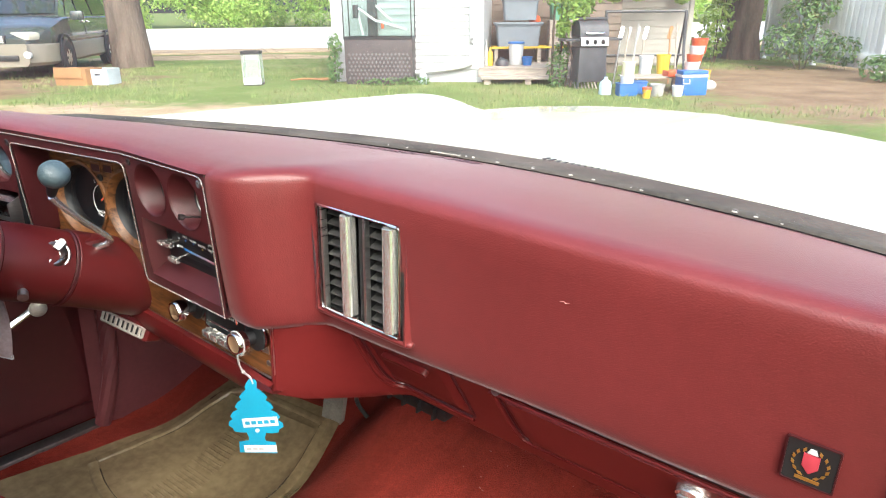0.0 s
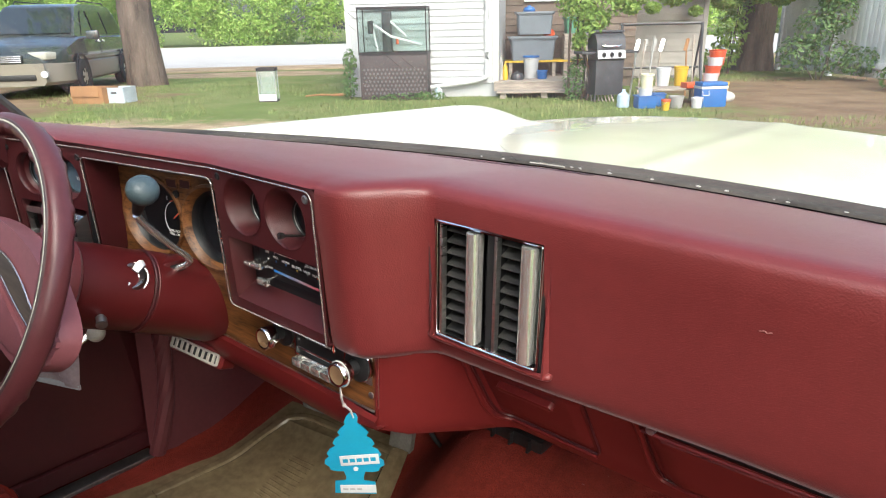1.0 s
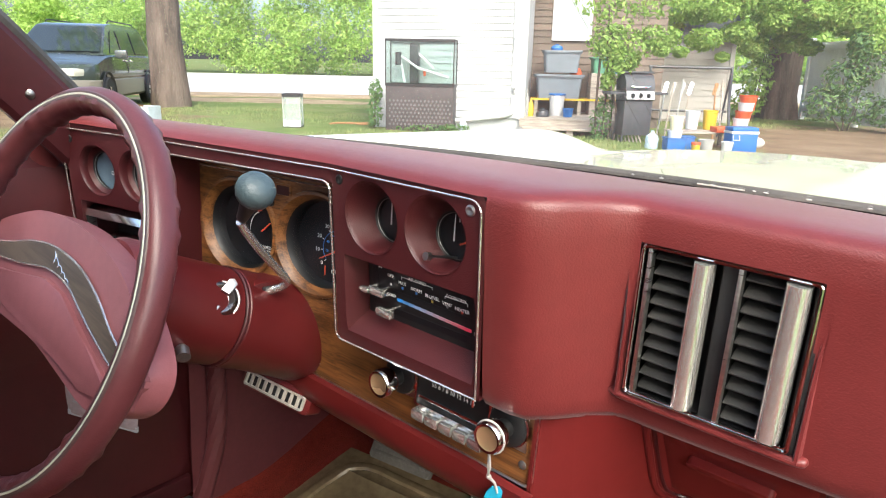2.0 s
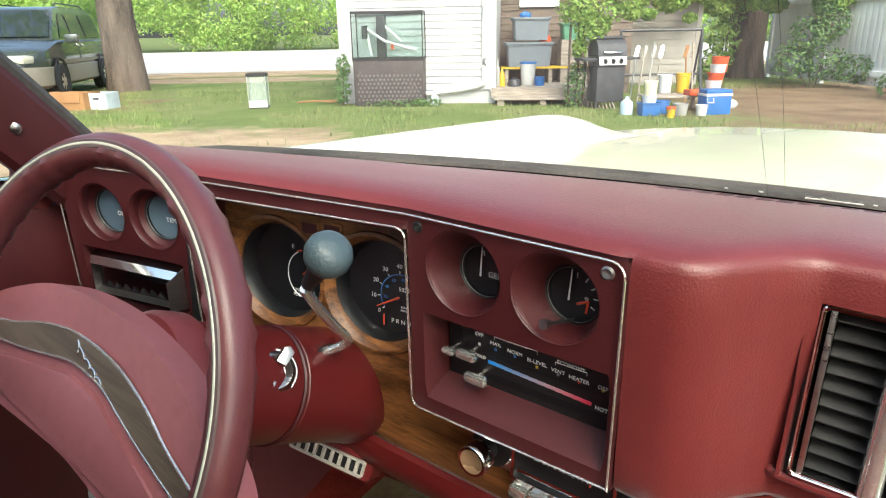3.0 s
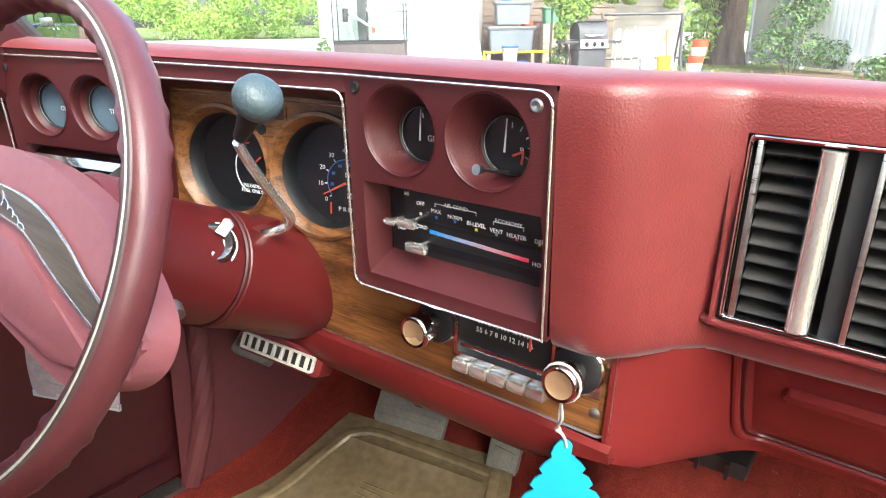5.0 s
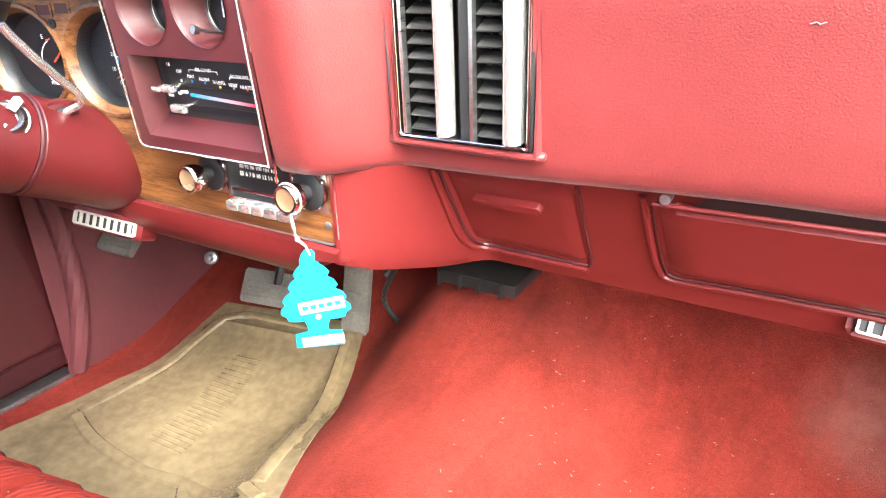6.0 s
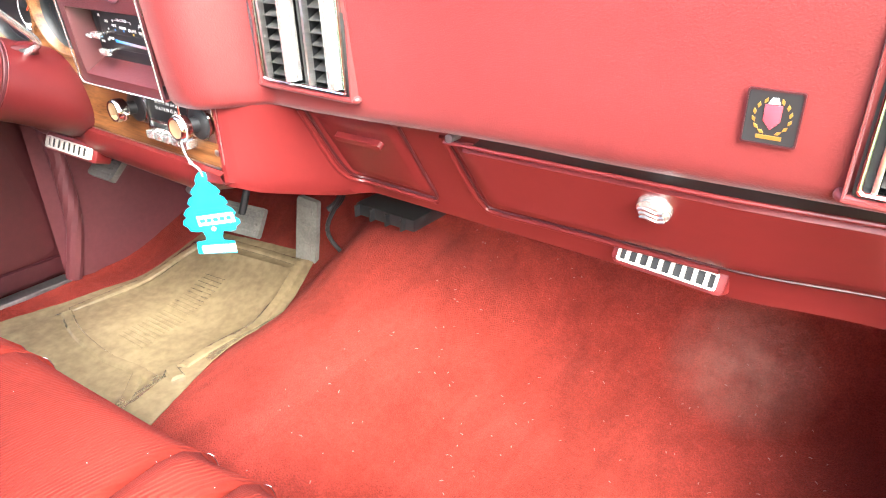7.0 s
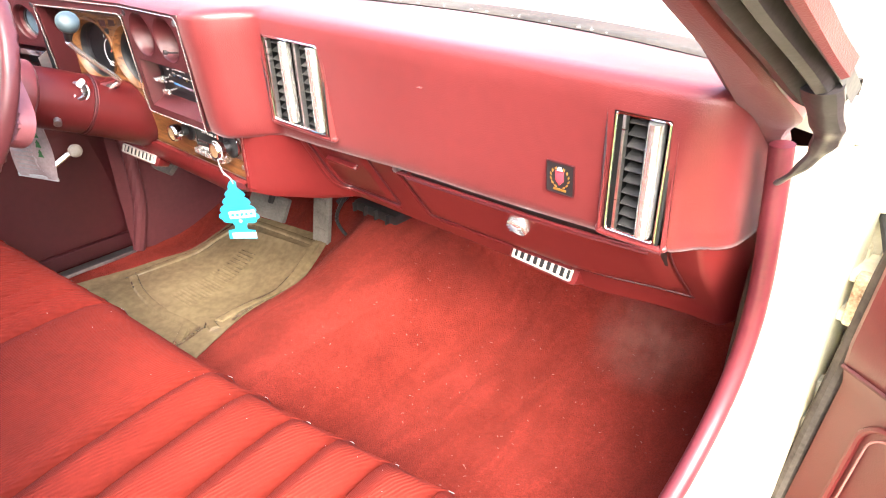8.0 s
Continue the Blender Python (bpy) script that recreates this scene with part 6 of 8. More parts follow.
part("centre_post", beam(bmesh.new(), [(-1.0, -1.20, 0.90), (-0.90, -1.24, 1.15), (-0.79, -1.30, 1.38)], 0.11, 0.03, (0, 1, 0)), MAROON, body)
part("centre_post", beam(bmesh.new(), [(0.675, -1.42, 0.90), (0.59, -1.44, 1.15), (0.49, -1.46, 1.38)], 0.11, 0.03, (0, 1, 0)), MAROON, body)
for x_, yq in ((-1.01, -1.78), (0.62, -1.30)):
    part("sail_panel", prism(bmesh.new(), [(-2.06, 0.92), (yq, 0.92), (yq + 0.08, 1.36), (-2.06, 1.36)], 0.03, plane_at((x_, 0, 0), (0, 1, 0), (0, 0, 1)) @ Matrix.Identity(4)), MAROON, body)
part("parcel_shelf", bx((-1.0, -2.06, 0.93), (0.66, -1.62, 0.97), 0.01), MAROON, body)
part("underbody", bx((-1.0, -2.1, 0.14), (0.64, 0.72, 0.165), 0.0), BLACK, body)
part("firewall", bx((-1.0, 0.66, 0.18), (0.64, 0.70, 0.78), 0.0), BLACK, body)
part("door_shell", bx((-1.06, -1.16, 0.20), (-1.006, 0.05, 0.895), 0.015), CREAM, body)
part("side_rail", beam(bmesh.new(), [(-0.955, -0.25, 1.05), (-0.86, -0.55, 1.27), (-0.80, -0.75, 1.375), (-0.80, -1.6, 1.385)], 0.04, 0.03, (1, 0, 0.3)), MAROON, body)

# passenger door opening: red edge strip, cream jamb and sill
EDGING = material("worn_rose_edging", (0.098, 0.0165, 0.0225), 0.40, vary=0.2, scale=8, bump=0.2, fine=400, depth=0.0007)
edge = spline([(0.648, 0.045, 0.905), (0.651, 0.048, 0.870), (0.655, 0.058, 0.800), (0.657, 0.072, 0.730), (0.657, 0.076, 0.660), (0.655, 0.064, 0.590), (0.651, 0.030, 0.525), (0.647, -0.035, 0.472), (0.643, -0.14, 0.435), (0.640, -0.35, 0.412), (0.638, -0.80, 0.398), (0.638, -1.30, 0.395)], 6)
edge = [p + Vector((0.010, 0.006, 0)) for p in edge]
strip = part("edge_strip", sweep(bmesh.new(), edge, 0.0130, 12, False, 1.0, (1, 0, 0)), EDGING, body, "padded dark red edging round the door opening")
bm = bmesh.new()
rows = []
for i, p in enumerate(edge):
    d = (edge[min(i + 1, len(edge) - 1)] - edge[max(i - 1, 0)]).normalized()
    o = Vector((0, -d.z, d.y))
    if o.y < 0 and o.z > 0:
        o = -o
    o = Vector((0, abs(d.z), -abs(d.y))).normalized()
    rows.append([p + Vector((0.006, 0, 0)), p + Vector((0.022, 0, 0)) + o * 0.014, p + Vector((0.050, 0, 0)) + o * 0.040, p + Vector((0.072, 0, 0)) + o * 0.075, p + Vector((0.080, 0, 0)) + o * 0.13, p + Vector((0.080, 0, 0)) + o * 0.19])
part("door_jamb", sheet(bm, rows), JAMB, body, "cream painted door jamb and sill")
part("jamb_plug", turn(bmesh.new(), [(0.006, 0.0), (0.004, 0.002), (0.0, 0.0022)], Matrix.Translation((0.695, 0.115, 0.545)) @ frame_of((0.75, -0.6, 0.3)).to_4x4(), 12, False), STEEL, body)
part("rain_gutter", sweep(bmesh.new(), spline([(0.700, 0.245, 0.86), (0.712, 0.235, 0.76), (0.715, 0.232, 0.66), (0.708, 0.215, 0.57), (0.700, 0.15, 0.48)], 6), 0.007, 8), RUST, body)
for z0 in (0.700, 0.470):
    h = part("door_hinge", bx((0.728, 0.205, z0 - 0.045), (0.750, 0.290, z0 + 0.050), 0.006), JAMB, body, "cream painted steel hinge, rust stained")
    part("hinge_leaf", bx((0.748, 0.150, z0 - 0.032), (0.800, 0.172, z0 + 0.038), 0.005), RUST, h)
    part("hinge_leaf", bx((0.740, 0.165, z0 + 0.020), (0.790, 0.235, z0 + 0.036), 0.004), JAMB, h)
    part("hinge_leaf", bx((0.740, 0.165, z0 - 0.036), (0.790, 0.235, z0 - 0.020), 0.004), JAMB, h)
    part("hinge_pin", cyl(bmesh.new(), (0.772, 0.190, z0 - 0.055), (0.772, 0.190, z0 + 0.060), 0.010), RUST, h)
    for k in range(3):
        part("hinge_bolt", cyl(bmesh.new(), (0.737, 0.200, z0 - 0.028 + 0.028 * k), (0.737, 0.208, z0 - 0.028 + 0.028 * k), 0.008, 0.008, 6), STEEL, h)
# dark colour that stands in for the shade behind the hinges
HINGESHADE = material("painted_cavity_shade", (0.05, 0.045, 0.035), 0.7, vary=0.3)
part("bracket_frame", ring(bmesh.new(), rounded(0.066, 0.088, 0.012, 5, 0.0, 0.0), rounded(0.024, 0.034, 0.004, 5, 0.006, 0.012), 0.016, plane_at((0.722, 0.232, 0.745), (1, 0.25, 0), (0, -0.12, 1))), JAMB, body)
for dx, dz, r in ((-0.018, 0.075, 0.016), (0.010, 0.090, 0.020), (0.022, 0.060, 0.014), (0.004, 0.118, 0.012), (-0.010, -0.052, 0.011), (0.024, -0.082, 0.017)):
    m_ = Matrix.Translation((0.722 + dx, 0.225, 0.745 + dz)) @ frame_of((0.5, -0.8, 0.3)).to_4x4()
    part("latch_boss", turn(bmesh.new(), [(r * 1.1, -0.03), (r * 1.1, 0.0), (r, 0.006), (r * 0.5, 0.008), (r * 0.45, 0.002), (0.0, 0.002)], m_, 16, False), JAMB, body)
for k in range(3):
    part("spring_coil", sweep(bmesh.new(), [(0.714 + 0.011 * math.cos(a / 16 * math.tau), 0.225 + 0.011 * math.sin(a / 16 * math.tau), 0.708 - 0.010 * k + 0.004 * math.sin(a / 16 * math.tau)) for a in range(16)], 0.0028, 6, True), RUST, body)
part("lower_bracket", prism(bmesh.new(), [(-0.030, 0.040), (0.018, 0.052), (0.036, 0.0), (0.030, -0.045), (-0.004, -0.030), (-0.026, -0.035)], 0.014, plane_at((0.733, 0.205, 0.515), (1, 0.2, 0), (0, -0.3, 1)), 0.004), JAMB, body)
part("lower_arm", beam(bmesh.new(), [(0.712, 0.205, 0.455), (0.745, 0.190, 0.445), (0.775, 0.170, 0.452)], 0.034, 0.012, (0, 0, 1)), JAMB, body)
part("lower_arm", beam(bmesh.new(), [(0.692, 0.200, 0.400), (0.728, 0.190, 0.375), (0.770, 0.165, 0.392)], 0.042, 0.014, (0, 0, 1)), JAMB, body)
part("lower_arm", beam(bmesh.new(), [(0.690, 0.185, 0.335), (0.698, 0.180, 0.385)], 0.020, 0.012, (1, 0, 0)), RUST, body)
# dark slab in place of the shaded hollow; nothing is cut into the pillar
part("hinge_cavity", bx((0.705, 0.262, 0.36), (0.84, 0.282, 0.69), 0.004), HINGESHADE, body)
part("hinge_pillar", bx((0.668, 0.285, 0.25), (0.86, 0.30, 0.965), 0.004), JAMB, body)
part("check_strap", beam(bmesh.new(), [(0.735, 0.275, 0.600), (0.775, 0.215, 0.590), (0.820, 0.150, 0.585)], 0.030, 0.008, (0, 0, 1)), RUST, body)
part("door_wire", sweep(bmesh.new(), spline([(0.735, 0.26, 0.800), (0.770, 0.17, 0.765), (0.800, 0.16, 0.70), (0.83, 0.15, 0.66)], 6), 0.006, 8), BLACK, body)

od = Matrix(((0.86, 0.08, -0.51, 0.748), (-0.51, 0, -0.86, 0.140), (0, 1, 0, 0.30), (0, 0, 0, 1)))


def door_part(name, bm_, mt, parent, label=""):
    bm_.transform(od)
    return part(name, bm_, mt, parent, label)


odoor = door_part("car_door", bx((0.0, 0.0, -0.12), (1.12, 0.62, -0.016), 0.012), CREAM, coupe, "opened passenger door, cream outside and red inside")
rows = []
for y, z in ((0.0, -0.012), (0.02, 0.0), (0.30, 0.004), (0.335, 0.022), (0.37, 0.030), (0.52, 0.036), (0.60, 0.020), (0.618, -0.012)):
    rows.append([(-0.004, y, -0.014), (0.001, y, z * 0.8 - 0.002), (0.010, y, z), (0.5, y, z), (1.10, y, z)])
door_part("inner_panel", sheet(bmesh.new(), rows), DOORV, odoor, "padded red vinyl inner panel")
door_part("panel_welt", sweep(bmesh.new(), [(x, y, 0.0045) for x, y in rounded(1.00, 0.27, 0.035, 6, 0.550, 0.150)], 0.005, 8, True), DOORV, odoor)
door_part("panel_stitch", sweep(bmesh.new(), [(x, y, 0.0045) for x, y in rounded(0.976, 0.246, 0.028, 6, 0.550, 0.150)], 0.0015, 6, True), STITCH, odoor)
door_part("ledge_welt", sweep(bmesh.new(), [(0.006 + 0.1 * k, 0.337, 0.024) for k in range(11)], 0.003, 6), MAROON, odoor)
door_part("edge_seal", sweep(bmesh.new(), spline([(-0.012, -0.02, -0.010), (-0.014, 0.15, -0.008), (-0.014, 0.35, -0.006), (-0.008, 0.50, 0.0), (0.03, 0.60, 0.004), (0.10, 0.63, 0.0)], 6), 0.011, 10), GASKET, odoor, "black rubber seal along the door edge")


# ---- the yard ----
TILT = Vector((0, 0, 1)).rotation_difference(Vector((-0.0306, -0.0382, 0.9986))).to_matrix().to_4x4()
YARD = Matrix.Translation((-0.14, -0.53, 0)) @ TILT @ Matrix.Rotation(radians(37.3), 4, "Z")


def put(x, y, rz=0.0, z=0.0):
    return YARD @ pose(x, y, z, 0, 0, rz)


DIRT = material("sandy_dirt", (0.340, 0.260, 0.170), 0.95, vary=0.22, scale=1.2, bump=0.6, fine=50, depth=0.01, spec=0.1)
ROADM = material("bleached_asphalt", (0.430, 0.425, 0.415), 0.9, vary=0.10, scale=0.6, bump=0.3, fine=60, depth=0.004, spec=0.2)


def bare_patches(name, spots):
    """Lawn that wears through to sand and brown earth in soft-edged spots (x, y, rx, ry, brown)."""
    m = bpy.data.materials.new(name)
    m.use_nodes = True
    n, l = m.node_tree.nodes, m.node_tree.links
    b = n["Principled BSDF"]
    b.inputs["Roughness"].default_value, b.inputs["Specular IOR Level"].default_value = 0.95, 0.1
    co = n.new("ShaderNodeTexCoord")

    def noisy(scale, detail=5, rough=0.6):
        t = n.new("ShaderNodeTexNoise")
        t.inputs["Scale"].default_value, t.inputs["Detail"].default_value, t.inputs["Roughness"].default_value = scale, detail, rough
        l.new(co.outputs["Object"], t.inputs["Vector"])
        return t.outputs["Fac"]

    def ramp(fac, *stops):
        r = n.new("ShaderNodeValToRGB")
        el = r.color_ramp.elements
        el[0].position, el[0].color, el[1].position, el[1].color = stops[0][0], (*stops[0][1], 1), stops[-1][0], (*stops[-1][1], 1)
        for p, c in stops[1:-1]:
            el.new(p).color = (*c, 1)
        l.new(fac, r.inputs[0])
        return r.outputs[0]

    def calc(op, a, b_, c=None):
        q = n.new("ShaderNodeMath")
        q.operation = op
        for k, v in enumerate((a, b_, c)):
            if v is None:
                continue
            if isinstance(v, (int, float)):
                q.inputs[k].default_value = v
            else:
                l.new(v, q.inputs[k])
        return q.outputs[0]

    edge, fine = noisy(0.9), noisy(5.0)
    rag = calc("MULTIPLY_ADD", fine, 0.55, calc("MULTIPLY", edge, 1.3))
    masks = {0: None, 1: None}
    for x, y, rx, ry, brown in spots:
        mp = n.new("ShaderNodeMapping")
        mp.vector_type = "TEXTURE"
        mp.inputs["Location"].default_value, mp.inputs["Scale"].default_value = (x, y, 0), (rx, ry, 50)
        ln = n.new("ShaderNodeVectorMath")
        ln.operation = "LENGTH"
        l.new(co.outputs["Object"], mp.inputs["Vector"]), l.new(mp.outputs[0], ln.inputs[0])
        mr = n.new("ShaderNodeMapRange")
        mr.inputs[1].default_value, mr.inputs[2].default_value, mr.inputs[3].default_value, mr.inputs[4].default_value = 1.82, 2.12, 1, 0
        l.new(calc("ADD", ln.outputs["Value"], rag), mr.inputs[0])
        masks[brown] = mr.outputs[0] if masks[brown] is None else calc("MAXIMUM", masks[brown], mr.outputs[0])
    lawn = ramp(calc("MULTIPLY_ADD", noisy(24, 3), 0.5, noisy(0.6)), (0.50, (0.070, 0.110, 0.030)), (0.72, (0.115, 0.155, 0.048)), (0.95, (0.175, 0.180, 0.080)))
    sand = ramp(calc("MULTIPLY_ADD", noisy(30, 3), 0.5, noisy(1.6)), (0.50, (0.190, 0.140, 0.088)), (0.95, (0.370, 0.290, 0.195)))
    earth = ramp(calc("MULTIPLY_ADD", noisy(26, 3), 0.5, noisy(1.3)), (0.50, (0.105, 0.072, 0.045)), (0.95, (0.215, 0.155, 0.100)))
    out = lawn
    for k, col in ((0, sand), (1, earth)):
        mx = n.new("ShaderNodeMix")
        mx.data_type = "RGBA"
        l.new(masks[k], mx.inputs[0]), l.new(out, mx.inputs[6]), l.new(col, mx.inputs[7])
        out = mx.outputs[2]
    l.new(out, b.inputs["Base Color"])
    bp = n.new("ShaderNodeBump")
    bp.inputs["Strength"].default_value, bp.inputs["Distance"].default_value = 0.8, 0.02
    l.new(noisy(38, 3), bp.inputs["Height"]), l.new(bp.outputs[0], b.inputs["Normal"])
    return m


YARDM = bare_patches("worn_lawn", ((-3.8, 6.2, 3.2, 2.0, 0), (-1.5, 2.4, 5.0, 2.8, 0), (-6.0, 17.6, 3.6, 1.0, 0), (7.9, 9.2, 4.3, 4.6, 1), (-9.5, 11.5, 3.8, 3.4, 1)))
BLADE = material("grass_blade", (0.150, 0.195, 0.065), 0.8, vary=0.25, scale=1.5, col2=(0.165, 0.160, 0.075), spec=0.2)
BARK = material("grey_bark", (0.120, 0.096, 0.078), 0.95, vary=0.35, scale=5, bump=1.0, fine=22, depth=0.03, stretch=(1, 1, 0.2), spec=0.1)
SIDING = material("white_vinyl_siding", (0.42, 0.43, 0.44), 0.5, vary=0.05, scale=2, rand=0.03)
BROWNS = material("brown_weathered_siding", (0.135, 0.105, 0.082), 0.85, vary=0.2, scale=3, rand=0.10)
TANS = material("tan_siding", (0.270, 0.255, 0.232), 0.6, vary=0.08, scale=3, rand=0.05)
ROOFM = material("grey_shingles", (0.170, 0.175, 0.185), 0.9, vary=0.3, scale=5, bump=0.4, fine=40, depth=0.005)
FENCEM = material("white_painted_fence", (0.80, 0.82, 0.84), 0.6, vary=0.10, scale=2, rand=0.05)
PLANK = material("weathered_plank", (0.300, 0.260, 0.220), 0.9, vary=0.25, scale=6, stretch=(1, 8, 8), rand=0.1)
GREYTOTE = material("grey_tote_plastic", (0.160, 0.185, 0.215), 0.45, vary=0.08)
YEL = material("yellow_plastic", (0.52, 0.34, 0.025), 0.45, vary=0.06)
BLUEP = material("blue_plastic", (0.022, 0.110, 0.330), 0.45, vary=0.08)
REDP = material("orange_red_plastic", (0.50, 0.075, 0.022), 0.45, vary=0.06)
WHITEP = material("white_plastic", (0.50, 0.51, 0.52), 0.45, vary=0.05)
CREAMP = material("cream_plastic", (0.66, 0.62, 0.45), 0.5, vary=0.06)
GREYP = material("grey_plastic", (0.30, 0.30, 0.29), 0.5, vary=0.1)
CARD = material("cardboard", (0.265, 0.140, 0.062), 0.9, vary=0.12, scale=4)
STAND = material("dark_stained_board", (0.050, 0.040, 0.040), 0.6, vary=0.2, scale=5)
GRILLM = material("grill_enamel", (0.040, 0.042, 0.048), 0.4, vary=0.2, scale=6)
VANM = material("grey_green_van_paint", (0.050, 0.060, 0.058), 0.25, 0.3, vary=0.05, scale=2, coat=0.6)
VANLOW = material("champagne_cladding", (0.225, 0.205, 0.168), 0.35, 0.3, vary=0.05, scale=2)
DARKGLASS = material("dark_glass", (0.020, 0.026, 0.030), 0.06, vary=0.0, spec=0.9, rough_vary=0.0)
TYRE = material("tyre_rubber", (0.025, 0.025, 0.026), 0.8, vary=0.2)
ROCK = material("pale_stone", (0.42, 0.41, 0.38), 0.9, vary=0.2, bump=0.5, fine=30, depth=0.01)
TANKGLASS = glass("aquarium_glass", (0.93, 0.97, 0.96), shine=0.35)
# a pale diffuse share imitates the sky's reflection in the small tank's panes
HAZY = glass("sky_veiled_glass", (0.93, 0.97, 0.96), shine=0.3)
_n, _l = HAZY.node_tree.nodes, HAZY.node_tree.links
_d, _x = _n.new("ShaderNodeBsdfDiffuse"), _n.new("ShaderNodeMixShader")
_d.inputs[0].default_value, _x.inputs[0].default_value = (0.66, 0.70, 0.70, 1), 0.10
_l.new(_n["Mix Shader"].outputs[0], _x.inputs[1]), _l.new(_d.outputs[0], _x.inputs[2]), _l.new(_x.outputs[0], _n["Material Output"].inputs[0])


def leaf_material(name, a, b):
    m = bpy.data.materials.new(name)
    m.use_nodes = True
    n, l = m.node_tree.nodes, m.node_tree.links
    bs = n["Principled BSDF"]
    g, r = n.new("ShaderNodeNewGeometry"), n.new("ShaderNodeValToRGB")
    r.color_ramp.elements[0].color, r.color_ramp.elements[1].color = (*a, 1), (*b, 1)
    l.new(g.outputs["Random Per Island"], r.inputs[0]), l.new(r.outputs[0], bs.inputs["Base Color"])
    bs.inputs["Roughness"].default_value = 0.55
    t, add = n.new("ShaderNodeBsdfTranslucent"), n.new("ShaderNodeMixShader")
    l.new(r.outputs[0], t.inputs[0])
    add.inputs[0].default_value = 0.45
    l.new(bs.outputs[0], add.inputs[1]), l.new(t.outputs[0], add.inputs[2]), l.new(add.outputs[0], n["Material Output"].inputs[0])
    return m


LEAF = leaf_material("fresh_leaves", (0.150, 0.270, 0.040), (0.330, 0.460, 0.110))
FARLEAF = leaf_material("hedge_leaves", (0.230, 0.390, 0.070), (0.450, 0.590, 0.160))
SHRUB = leaf_material("shrub_leaves", (0.070, 0.140, 0.040), (0.150, 0.260, 0.080))


def leaves(clumps, size, per, seed, loose=0.55):
    """Many small bent leaves in clumps of (x, y, z, rx, ry, rz), turned loosely outwards and up."""
    rg = np.random.default_rng(seed)
    c = np.repeat(np.array(clumps, float), int(per), axis=0)
    n = len(c)

    def unit(v):
        return v / np.maximum(np.linalg.norm(v, axis=1), 1e-6)[:, None]

    d = unit(rg.normal(size=(n, 3)))
    q = c[:, :3] + d * (rg.uniform(0.35, 1.0, n) ** 0.5)[:, None] * c[:, 3:]
    f = d + np.array([0, 0, 0.6]) + rg.normal(size=(n, 3)) * loose
    a = unit(np.cross(f, rg.normal(size=(n, 3))))
    b = unit(np.cross(f, a))
    s = (size * rg.uniform(0.6, 1.35, n))[:, None]
    bend = np.cross(a, b) * s * 0.12
    vs = np.stack([q - a * s, q + b * s * 0.45 + bend, q + a * s, q - b * s * 0.45 + bend], axis=1).reshape(-1, 3)
    me = bpy.data.meshes.new("leaves")
    me.from_pydata(vs.tolist(), [], np.arange(4 * n).reshape(-1, 4).tolist())
    me.update()
    return me


def mesh_part(name, me, m, parent, label=""):
    me.name = name
    me.materials.append(m)
    ob = new(name, me)
    ob.parent = parent
    BASE[ob] = BASE[parent]
    return tagged(ob, label)


gx = sorted({-2500, -900, -400, -200, -120, -80, -60, 60, 80, 120, 200, 400, 900, 2500} | {-50 + 2 * k for k in range(51)})
bm = bmesh.new()
sheet(bm, [[(x, y, 0.02 * noise.noise((x * 0.3, y * 0.3, 0)) * (1 if max(abs(x), abs(y)) < 45 else 0) - (0.03 if max(abs(x), abs(y)) > 45 else 0)) for x in gx] for y in gx])
single("ground", bm, YARDM, "patchy dry lawn under trees", "lawn", kind="structure", m=YARD)
single("road", bx((-150, 0, -0.05), (150, 30, 0.035), 0.0), ROADM, "sun-bleached asphalt road", "road", kind="structure", m=YARD @ pose(-6, 21.3, 0, 0, 0, 6))
single("road_shoulder", bx((-150, 0, -0.05), (150, 2.2, 0.028), 0.0), DIRT, "pale gravel shoulder of the road", "road shoulder", kind="structure", m=YARD @ pose(-6, 19.2, 0, 0, 0, 6))

rg = np.random.default_rng(11)
vs, fs = [], []
for k in range(30000):
    x, y = rg.uniform(-9, 9), 6.8 + rg.uniform(0, 1) ** 1.3 * 9.5
    if noise.noise((x * 0.5, y * 0.5, 2)) < -0.15 or (x > 3.6 and 7.6 < y < 12.5) or (y < 8.1 and x < -0.9 and rg.uniform() < 0.92):
        continue
    h, a = rg.uniform(0.015, 0.05), rg.uniform(0, 6.28)
    dx, dy, w = math.cos(a) * h * 0.8, math.sin(a) * h * 0.8, 0.010
    i = len(vs)
    vs += [(x - dy * w * 20, y + dx * w * 20, 0.0), (x + dy * w * 20, y - dx * w * 20, 0.0), (x + dx, y + dy, h + 0.02)]
    fs.append((i, i + 1, i + 2))
me = bpy.data.meshes.new("grass")
me.from_pydata(vs, [], fs)
me.materials.append(BLADE)
gr = new("grass", me)
gr.matrix_world = YARD
tagged(gr, "short uneven green and straw lawn grass", "grass", kind="stuff")


# houses and sheds with lapped boards
def boarded(name, m, w, z0, z1, pitch, mt, label, cat, depth=3.0, roof=None, hole=None):
    t = thing(name, m, label, cat)
    wall_ = part("wall", bx((0.0, 0.03, 0.0), (w, depth, z1), 0.0), mt, t, local=True)
    me_ = None
    n = int((z1 - z0) / pitch)
    for k in range(n):
        z = z0 + k * pitch
        segs = [(0.0, w)]
        if hole and hole[2] - pitch < z < hole[3]:
            segs = [(0.0, hole[0]), (hole[1], w)]
        for a, b in segs:
            if b - a < 0.02:
                continue
            bm_ = bmesh.new()
            prism(bm_, [(0.0, 0.0), (-0.020, 0.002), (-0.004, pitch), (0.012, pitch), (0.012, 0.0)], b - a, Matrix(((0, 0, 1, a), (1, 0, 0, 0.018), (0, 1, 0, z), (0, 0, 0, 1))))
            part("siding_board", bm_, mt, wall_, local=True, flat=True)
    return t, wall_


